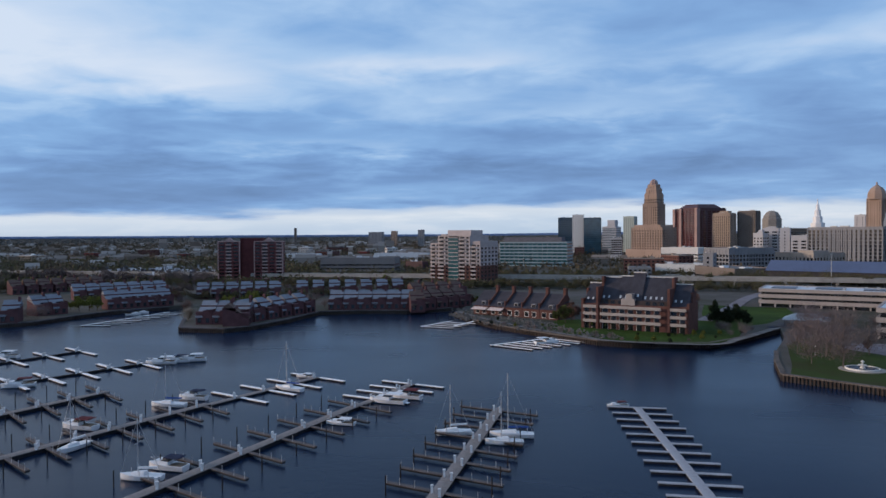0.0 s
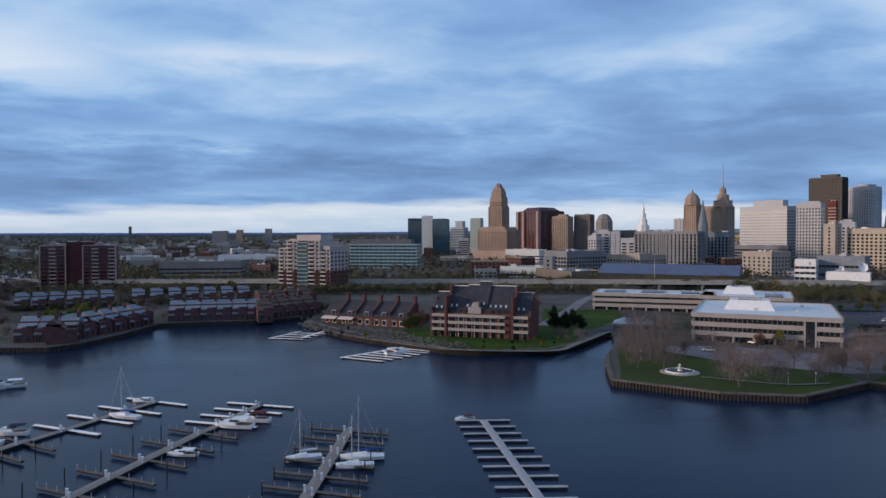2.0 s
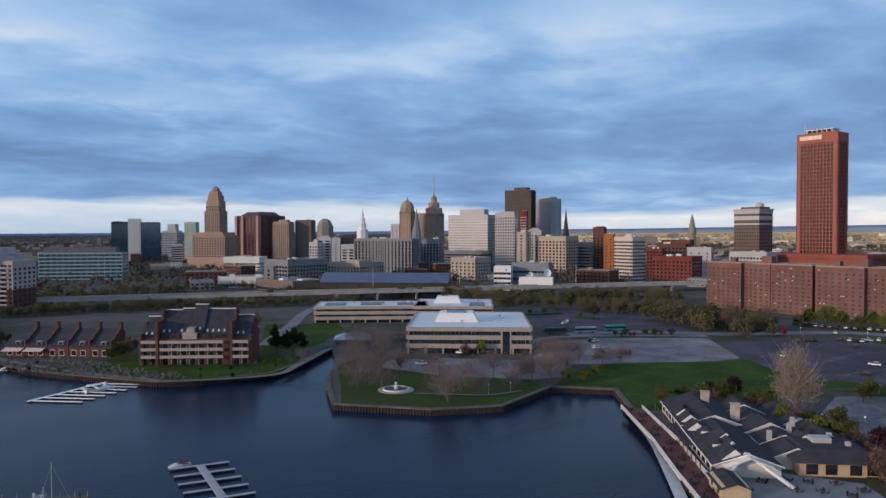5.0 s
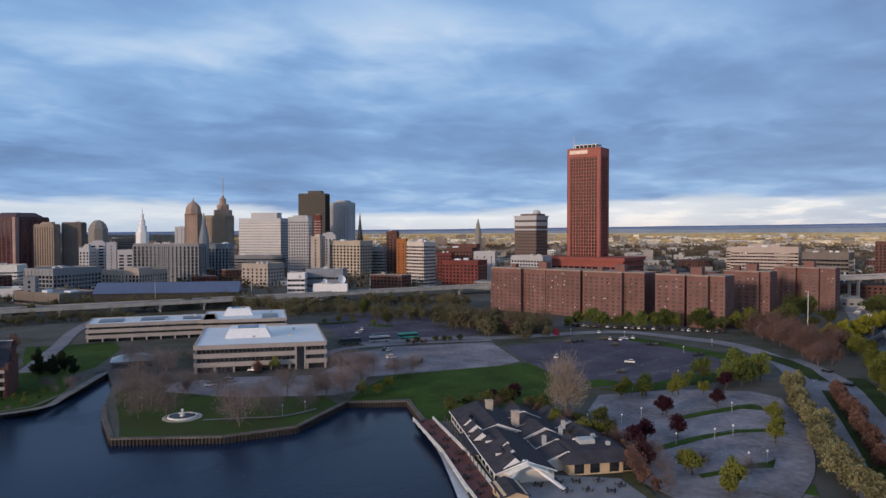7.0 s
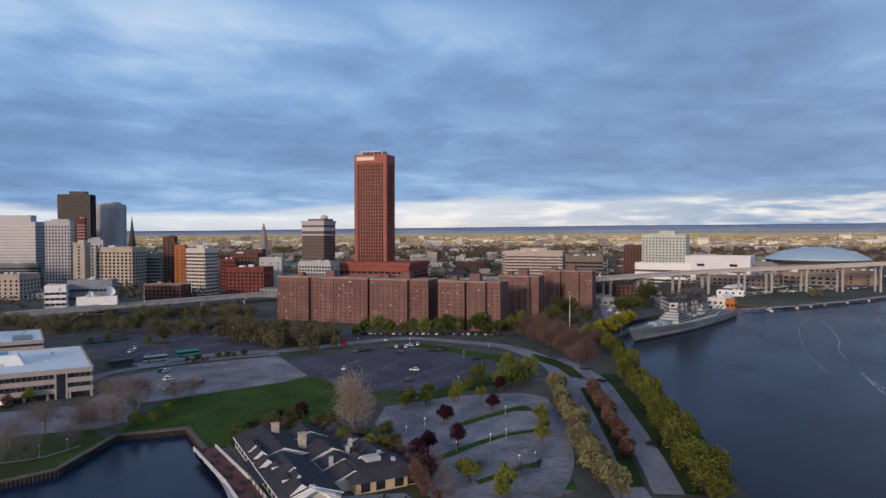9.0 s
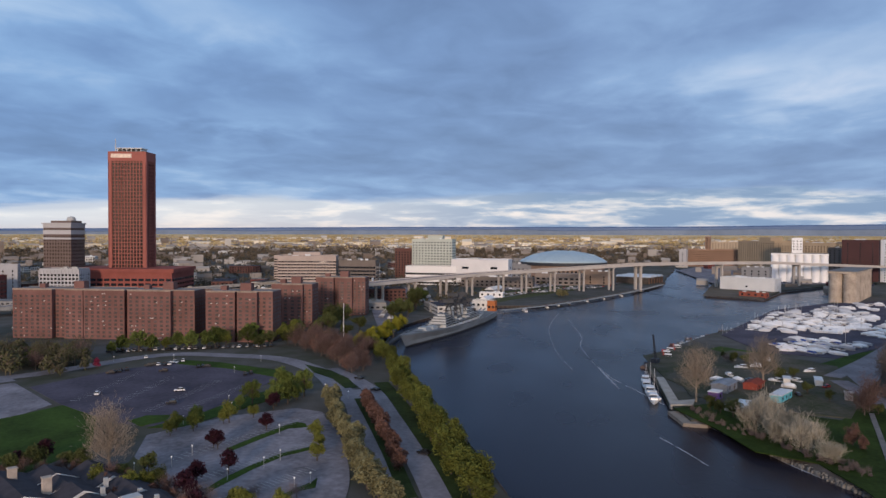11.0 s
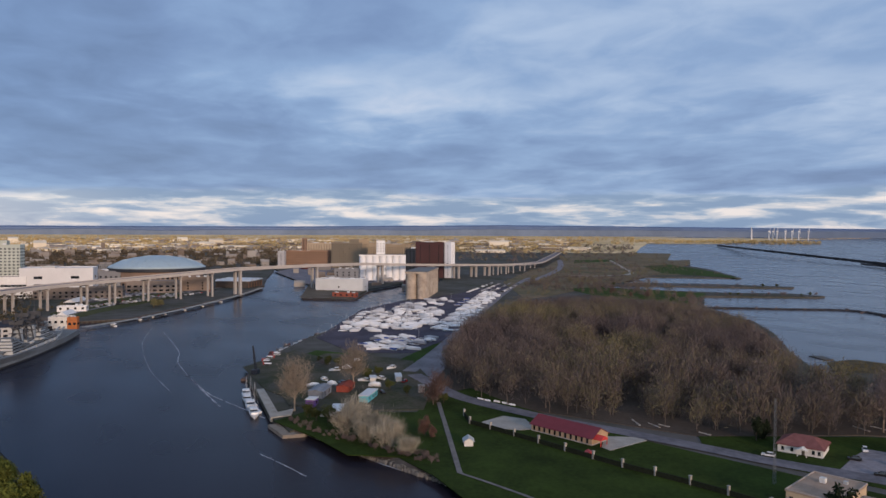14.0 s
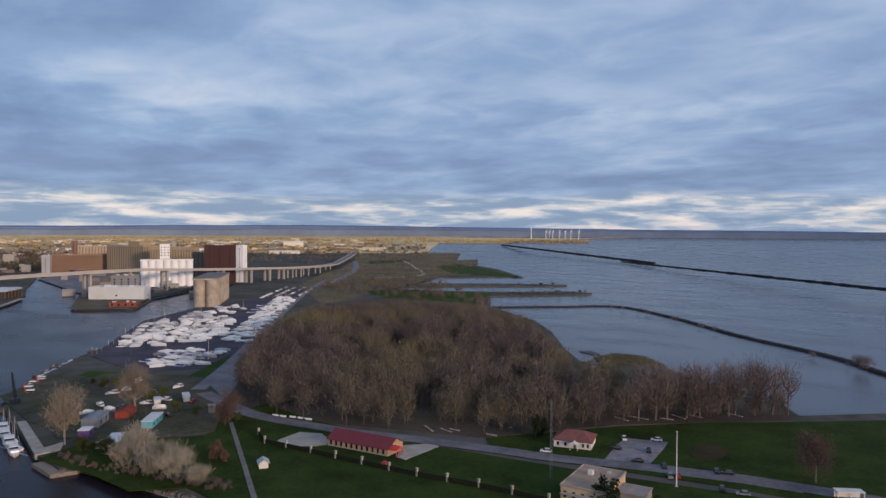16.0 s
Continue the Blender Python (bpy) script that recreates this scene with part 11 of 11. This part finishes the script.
# ---- the far city ----
def scatter(n, seed, a0, a1, r0, r1, bias=1.0):
    rd = np.random.RandomState(seed)
    out = []
    while len(out) < n:
        a = rd.uniform(a0, a1)
        r = r0 + (r1 - r0) * rd.uniform(0, 1) ** bias
        out.append((radians(a), r))
    return out


def blocked(x, y):
    """River, lake and the built waterfront are left clear."""
    a, r = math.degrees(math.atan2(x, y)), math.hypot(x, y)
    if a > 88 and r < 950:
        return True
    if 93 < a < 106 and r < 1550:
        return True
    if a > 117 and r < 2600:
        return True
    if a > 129:
        return True
    if 10 < a < 60 and r < 690:
        return True
    return r < 560


HOUSEWALLS = [mat("house_white", (.50, .49, .47), .8, .1, .3, 2.), mat("house_tan", (.36, .29, .22), .85, .12, .3, 2.), BRICK, mat("house_grey", (.24, .245, .25), .85, .12, .3, 2.), REDB]
HOUSEROOFS = [ROOFGREY, ROOFWHITE, ROOFDARK, mat("tan_roof", (.30, .26, .22), .9, .15, .1, 1.)]
protos = []
for i in range(12):
    rd = random.Random(300 + i)
    w, d, h = rd.uniform(14, 52), rd.uniform(12, 34), rd.choice((5, 6, 8, 9, 12, 15))
    e = thing("city_building", 0, 0, 0, 0, ("pale low city building", "tan low city building", "red brick city building", "grey low city building", "dark brick city building")[i % 5] + (" with white roof" if i % 4 == 1 else " with flat roof"), "building", "city buildings")
    part("wall", Geo().cbox(0, 0, w, d, -2, h), HOUSEWALLS[i % 5], e)
    part("roof", Geo().cbox(0, 0, w - .6, d - .6, h, h + .5).cbox(w * .2, 0, 4, 4, h + .5, h + 2.5), HOUSEROOFS[i % 4], e)
    part("window_grid", panes(Geo(), w, d, .6, h - .4, 3.4, 4.0, 2.0, 1.6, .12), GLASSD, e, kind="stuff")
    protos.append(e)
rd = random.Random(77)
k = 0
for a, r in scatter(900, 70, -32, 118, 580, 1700, 1.2):
    x, y = r * math.sin(a), r * math.cos(a)
    if blocked(x, y) or k >= 165 or (a < radians(13) and r < 1250):
        continue
    place(protos[rd.randrange(12)], x, y, CITYZ, rd.choice((14, 104, 14, 77, -12)) + rd.uniform(-3, 3))
    k += 1

SUBURB = isle_mat("suburb", [(.1, (.10, .075, .06)), (.4, (.22, .18, .15)), (.6, (.30, .28, .26)), (.85, (.48, .46, .43)), (1.0, (.62, .61, .6))], .85, .004)


# cream tones brightened as if the sun fell on these sheds
SUNLITSHED = isle_mat("sunlit_sheds", [(.1, (.55, .48, .38)), (.5, (.78, .70, .56)), (1.0, (.88, .83, .74))], .85, .004)


def far_houses(n, seed, a0, a1, r0, r1, name, label, big=1.0, ma=None):
    rd = np.random.RandomState(seed)
    g = Geo()
    for a, r in scatter(n, seed, a0, a1, r0, r1, .8):
        x0, y0 = r * math.sin(a), r * math.cos(a)
        if blocked(x0, y0):
            continue
        rr, z = far_place(math.degrees(a), r)
        x, y = rr * math.sin(a), rr * math.cos(a)
        f = rr / r
        w, d, h = rd.uniform(8, 30) * big * f, rd.uniform(7, 16) * big * f, rd.uniform(4, 11) * ((1.0 if big >= 1 else .62) if rd.rand() > .04 or big < 1 else 2.6) * f
        z += LAND - 1
        c, s = math.cos(a), math.sin(a)
        q = [(x + u * c + v * s, y - u * s + v * c) for u, v in ((-w / 2, -d / 2), (w / 2, -d / 2), (w / 2, d / 2), (-w / 2, d / 2))]
        m = [((q[0][0] + q[3][0]) / 2, (q[0][1] + q[3][1]) / 2), ((q[1][0] + q[2][0]) / 2, (q[1][1] + q[2][1]) / 2)]
        up = h * .45 if rd.rand() > .4 else .3
        g.add([(*p, z) for p in q] + [(*p, z + h) for p in q] + [(*p, z + h + up) for p in m], [(0, 1, 5, 4), (1, 2, 6, 5), (2, 3, 7, 6), (3, 0, 4, 7), (4, 5, 9, 8), (6, 7, 8, 9), (5, 6, 9), (7, 4, 8)])
    return tagged(part(name, g, ma or SUBURB), label, "houses", kind="stuff")


far_houses(2600, 81, -34, 118, 900, 4200, "far_houses", "thousands of distant pale and brick houses")
far_houses(900, 82, 40, 133, 2600, 9000, "far_sheds", "distant sheds and works buildings", 3.0)
far_houses(520, 84, 42, 132, 2800, 9000, "far_sheds", "distant sheds coloured cream for sunlight", 4.5, SUNLITSHED)
far_houses(260, 83, -26.5, -18, 640, 850, "row_houses", "dense white-gabled row houses", .2, isle_mat("white_gables", [(.2, (.05, .05, .06)), (.45, (.10, .10, .11)), (.62, (.55, .56, .58)), (.9, (.82, .82, .83))], .85, .05))


def far_trees(n, seed, a0, a1, r0, r1, name, label, ma, size, skip=True, bias=.8, k=14):
    rd = np.random.RandomState(seed)
    P, S = [], []
    for a, r in scatter(n, seed, a0, a1, r0, r1, bias):
        x0, y0 = r * math.sin(a), r * math.cos(a)
        if skip and blocked(x0, y0):
            continue
        rr, z = far_place(math.degrees(a), r)
        P.append((rr * math.sin(a), rr * math.cos(a), z + LAND - .5))
        S.append(size * rd.uniform(.6, 1.3) * rr / r * (1 + .25 * (r > 2500)))
    P, S = np.array(P), np.array(S)
    m = len(P)
    c = np.repeat(P, k, 0)
    s = np.repeat(S, k)[:, None]
    off = rd.normal(0, 1, (m * k, 3)) * (.5, .5, .32) * s
    off[:, 2] = np.abs(off[:, 2] + .45 * s[:, 0])
    p = c + off
    a_, b_ = rd.normal(0, 1, (m * k, 3)), rd.normal(0, 1, (m * k, 3))
    a_ /= np.linalg.norm(a_, axis=1)[:, None]
    b_ /= np.linalg.norm(b_, axis=1)[:, None]
    h = s * rd.uniform(.22, .42, (m * k, 1)) * (14 / k) ** .5
    V = np.stack([p - a_ * h, p - b_ * h * .7, p + a_ * h, p + b_ * h * .7], 1).reshape(-1, 3)
    F = np.arange(m * k * 4).reshape(-1, 4)
    me = bpy.data.meshes.new(name)
    me.from_pydata(V.tolist(), [], F.tolist())
    me.materials.append(ma)
    return tagged(new(name, me), label, "trees", kind="stuff")


CITYTREE = isle_mat("city_trees", [(.1, (.052, .048, .032)), (.45, (.088, .078, .052)), (.7, (.12, .098, .076)), (.95, (.155, .118, .10))], .95, .006)
# greyed tones: haze of the distance mixed into the tree colour
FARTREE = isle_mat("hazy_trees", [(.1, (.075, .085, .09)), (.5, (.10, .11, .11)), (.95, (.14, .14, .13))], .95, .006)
# dark browns carry the cloud shade over this nearer belt
BROWNTREE = isle_mat("cloud_shaded_trees", [(.1, (.055, .045, .035)), (.45, (.10, .08, .055)), (.75, (.15, .115, .08)), (.95, (.22, .17, .10))], .95, .006)
# gold of the far trees is sunlight put into their colour
SUNTREE = isle_mat("sunlit_spring_trees", [(.1, (.25, .19, .085)), (.4, (.42, .31, .14)), (.7, (.58, .44, .22)), (1.0, (.72, .58, .34))], .95, .003)
far_trees(5200, 91, -34, 45, 620, 4200, "city_trees", "dark olive street trees among the houses", CITYTREE, 8.5, k=30)
far_trees(2700, 92, 30, 105, 620, 2200, "city_trees", "dark street trees among the blocks", CITYTREE, 8, k=30)
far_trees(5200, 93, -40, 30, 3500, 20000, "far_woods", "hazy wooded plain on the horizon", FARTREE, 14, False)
far_trees(3600, 97, 34, 118, 1700, 3000, "city_trees", "bare street trees beyond the docks, browned for cloud shade", BROWNTREE, 9, k=20)
far_trees(10000, 94, 34, 133, 2800, 9000, "far_woods", "spring woods across the plain coloured gold for sunlight", SUNTREE, 9)
far_trees(3200, 98, 44, 133, 5200, 16000, "far_woods", "woods below the ridge coloured pale gold for sunlight", SUNTREE, 15, False, k=12)
far_trees(1500, 95, 100, 133, 1900, 5200, "far_woods", "bare brown scrub of the outer harbour", WOODS, 8, False)
far_trees(500, 96, 133, 146, 6400, 9000, "far_woods", "low wooded far shore", SUNTREE, 14, False)


def turbine(x, y, z, h):
    e = thing("wind_turbine", x, y, z, -40, "white wind turbine on the far shore", "wind turbine", "wind turbines")
    part("tower", Geo().cyl(0, 0, -10, h, 3.0, 2.0, 8), WHITE, e)
    part("nacelle", Geo().cbox(0, 0, 5, 8, h - 2, h + 3), WHITE, e)
    for i in range(3):
        a = math.radians(20 + 120 * i + x)
        part("blade", Geo().bar((0, -5, h), (math.cos(a) * h * .5, -5, h + math.sin(a) * h * .5), 1.6, .6), WHITE, e)


for x, y, z in ((2599.9, -3369.9, 54.9), (2568.3, -3394.2, 55.1), (2536.6, -3418.1, 55.4), (2510.1, -3437.8, 55.6), (2483.5, -3457.2, 55.9), (2446.1, -3483.9, 56.2), (2614.6, -3421.7, 54.7)):
    turbine(x, y, z, 46)
pole("chimney", 2667.9, -3316, 54.3, 62, 4.0, WHITE, "tall pale power station chimney")

far_belt([(-112.9, 525.6), (-77, 536.7), (-14.5, 526.8), (17.9, 517.3), (51.7, 516.2), (90.2, 509.1), (122.2, 505), (154, 496.4), (192.2, 480.2), (236, 456.9)], 230, 22, 101, "olive and russet trees before the expressway", BELTM, .55, 1.0)
far_belt([(-217, 427.4), (-171.9, 443.3), (-124.7, 452.2), (-83, 462), (-32.2, 476.2), (17.9, 491.7)], 150, 26, 102, "russet garden trees among the townhouses", BELTM, .4, .75)
belt(T_WIL, [(764.3, -75.6), (776.3, -85.9)], 4, 4, 103, .9, 1.2)
belt(T_OLIVE + T_GREEN, [(558, 73.8), (592.5, 72.6), (630.8, 65.5), (666.1, 63.5), (700.5, 62.3)], 8, 8, 104, 1.4, 1.9)
belt(T_OLIVE, [(493.1, 113.4), (510.3, 108.7), (526.2, 105)], 5, 6, 105, 1.7, 2.1)
belt(T_GREEN, [(451.3, 131.1), (461.1, 127.8), (471.1, 122.7)], 5, 6, 106, 1.1, 1.4)
far_belt([(697.3, 38.4), (796.8, 21.6), (891.2, -29.3), (981, -92.8), (1032.2, -146.9)], 40, 20, 107, "sparse trees on the river quay", BELTM, .4, .7)

far_trees(1500, 108, -36, 3, 560, 1300, "city_trees", "brown and olive trees among the low houses", BELTM, 6.5, False, k=40)
plant(T_YEL + T_PINE[1:] + T_BARE, [(16.3, 312.2), (21, 308), (25.4, 302), (29.7, 296.2), (33.8, 290.7), (37.7, 285.3), (41.8, 281.8), (45.7, 278.4), (24.4, 320.1), (30, 311.5), (36.3, 301.5), (41.5, 295.7), (49.6, 275), (53, 270.2), (56.7, 267), (61, 262.5), (64.8, 256.7), (70.1, 253.8), (75.8, 252.2), (81.8, 252), (87.2, 253.1), (93.2, 255.5), (100.3, 260.9), (107.8, 266.4), (114.5, 272.2), (121.5, 278.3)], 109, smin=.2, smax=.42, z=LAND + .3, jit=1.0)
plant(T_YEL, [(-101.5, 360.1), (-98.5, 364.9), (-95.5, 369.8), (-110.2, 402.4), (-107, 408.4), (-103.8, 414.5)], 110, smin=.9, smax=1.2)
plant(T_RUS + T_BROWN, [(22.8, 389.5), (27.7, 392.1), (32.6, 394.7), (-91.2, 364.2), (-89.6, 369.2), (-126.1, 375.2), (-131.8, 362.9), (-158.6, 423.3), (-174.6, 461.5), (-14.7, 393.2), (-8.6, 398.8), (-2.3, 404.5), (4.2, 407.2)], 111, smin=.5, smax=.7)

mass("thicket", [(944.7, -615.1), (1222.3, -859.2), (1414.3, -1142.3), (1445.2, -1554.1), (1238.3, -1334.8), (839.5, -771.8), (767.9, -648.4), (689.2, -516.8), (674.2, -474.7)], 420, scrub_protos, "brown leafless thicket beside the skyway", WOODS, 112, .35, .7)
riprap([(7, 352), (15, 329), (27.5, 308), (41, 292), (53, 277), (62, 266)], "riprap", "pale boulders in the garden bank before the condominium", 320, 7, LAND + .1, 5.0)
# pinkish bare trees among the townhouses, brush on the river bank
far_belt([(-208, 429), (-197, 451), (-190, 480), (-184, 503)], 44, 12, 118, "bare pinkish trees between the townhouse rows", PINKTWIG, .5, .9)
far_belt([(-386, 630), (-336, 626), (-267, 578), (-228, 590), (-188, 571)], 70, 30, 119, "tall bare brown trees behind the townhouses", PINKTWIG, .9, 1.6)
far_belt([(-156, 501), (-130, 511), (-93, 496)], 26, 10, 120, "bare garden trees behind the slate roofs", PINKTWIG, .5, .8)
far_belt([(276, -90.5), (255.4, -96.9), (234.1, -106.4), (214.8, -115.6), (203.9, -121.4)], 60, 5, 121, "tangled brown brush on the river bank", PINKTWIG, .16, .36)
belt(T_OLIVE + T_RUS[:1], [(270, 243.5), (281, 237), (298.3, 225.5)], 9, 2.5, 116, .35, .6)
for q in ([(297, 342), (310, 336.5), (322, 333), (320, 329), (307, 332), (296, 337)], [(309, 311), (319, 311), (320, 297), (313, 298)]):
    patch("planting_strip", q, GRASS, Z3, "grass island with young trees in the lot", "planting strip")
plant(T_YEL + T_OLIVE, [(299.6, 338.4), (308.3, 334.8), (318, 331.9), (313.6, 308.4), (317, 300)], 117, smin=.6, smax=.9)
belt(T_BROWN + T_OLIVE, [(420, 112.5), (432.8, 101.1), (415, 81.7), (387.3, 64.3)], 12, 9, 113, .8, 1.2)

plant(T_BROWN, [(188.2, 117.2), (189.2, 111.6), (181, 99), (181.5, 93.8), (179.7, 87.2), (174.8, 80.9), (171.3, 75.3), (184.9, 132.5), (189.6, 129), (190.1, 123.8), (158.3, 66.5), (169.9, 68.5)], 114, smin=.38, smax=.6)
belt(T_BROWN + T_GREEN + T_OLIVE, [(352.5, 281.4), (348.7, 251.8), (343.3, 227.4), (351.7, 209.6)], 9, 22, 115, .7, 1.15)


def far_cars(areas, seed):
    """Vehicles a few hundred metres off, in one mesh: tapered bodies with a cabin."""
    rd = random.Random(seed)
    g = Geo()
    for (ax, ay), (bx, by), rows, n, gap, yaw in areas:
        d = Vector((bx - ax, by - ay)).normalized()
        for k in range(rows):
            for i in range(n):
                if rd.random() < .3:
                    continue
                t = (i + rd.uniform(-.15, .15)) / max(1, n - 1)
                x, y = ax + (bx - ax) * t + d.y * gap * k, ay + (by - ay) * t - d.x * gap * k
                a, L, w, h = radians(yaw + rd.uniform(-6, 6)), rd.uniform(2.1, 2.7), .95, rd.uniform(1.45, 2.2)
                c, q = math.cos(a), math.sin(a)
                pv = [(-L, -w, .3), (L, -w, .3), (L, w, .3), (-L, w, .3), (-L, -w, .95), (L, -w, .85), (L, w, .85), (-L, w, .95), (-L * .75, -w * .8, h), (L * .25, -w * .8, h), (L * .25, w * .8, h), (-L * .75, w * .8, h)]
                g.add([(x + u * c - v * q, y + u * q + v * c, LAND + .1 + z) for u, v, z in pv],
                      [(0, 1, 5, 4), (1, 2, 6, 5), (2, 3, 7, 6), (3, 0, 4, 7), (4, 5, 9, 8), (5, 6, 10, 9), (6, 7, 11, 10), (7, 4, 8, 11), (8, 9, 10, 11)])
    return tagged(part("far_cars", g, isle_mat("far_car_paint", [(.2, (.03, .03, .035)), (.4, (.12, .125, .14)), (.58, (.30, .31, .33)), (.75, (.68, .69, .70))], .4, .05)), "rows of distant parked cars and vans", "cars", kind="stuff")


patch("quay_lot", [(846, -6), (900, -52), (950, -98), (1004, -120), (1010, -70), (930, 6)], LOT, LAND + .05, "worn parking lot below the skyway", "parking lot")
far_cars([((800, -22), (930, -140), 2, 26, 9, 30), ((862, -4), (985, -100), 3, 22, 10, 48), ((690, 70), (860, 92), 3, 24, 8, 90), ((560, 84), (640, 90), 2, 10, 8, 90)], 131)
far_cars([((800, -470), (930, -585), 4, 20, 14, 50), ((1045, -430), (1110, -560), 3, 16, 10, 20)], 132)

# turn and shift the far bank's ground and things to fit the camera's view
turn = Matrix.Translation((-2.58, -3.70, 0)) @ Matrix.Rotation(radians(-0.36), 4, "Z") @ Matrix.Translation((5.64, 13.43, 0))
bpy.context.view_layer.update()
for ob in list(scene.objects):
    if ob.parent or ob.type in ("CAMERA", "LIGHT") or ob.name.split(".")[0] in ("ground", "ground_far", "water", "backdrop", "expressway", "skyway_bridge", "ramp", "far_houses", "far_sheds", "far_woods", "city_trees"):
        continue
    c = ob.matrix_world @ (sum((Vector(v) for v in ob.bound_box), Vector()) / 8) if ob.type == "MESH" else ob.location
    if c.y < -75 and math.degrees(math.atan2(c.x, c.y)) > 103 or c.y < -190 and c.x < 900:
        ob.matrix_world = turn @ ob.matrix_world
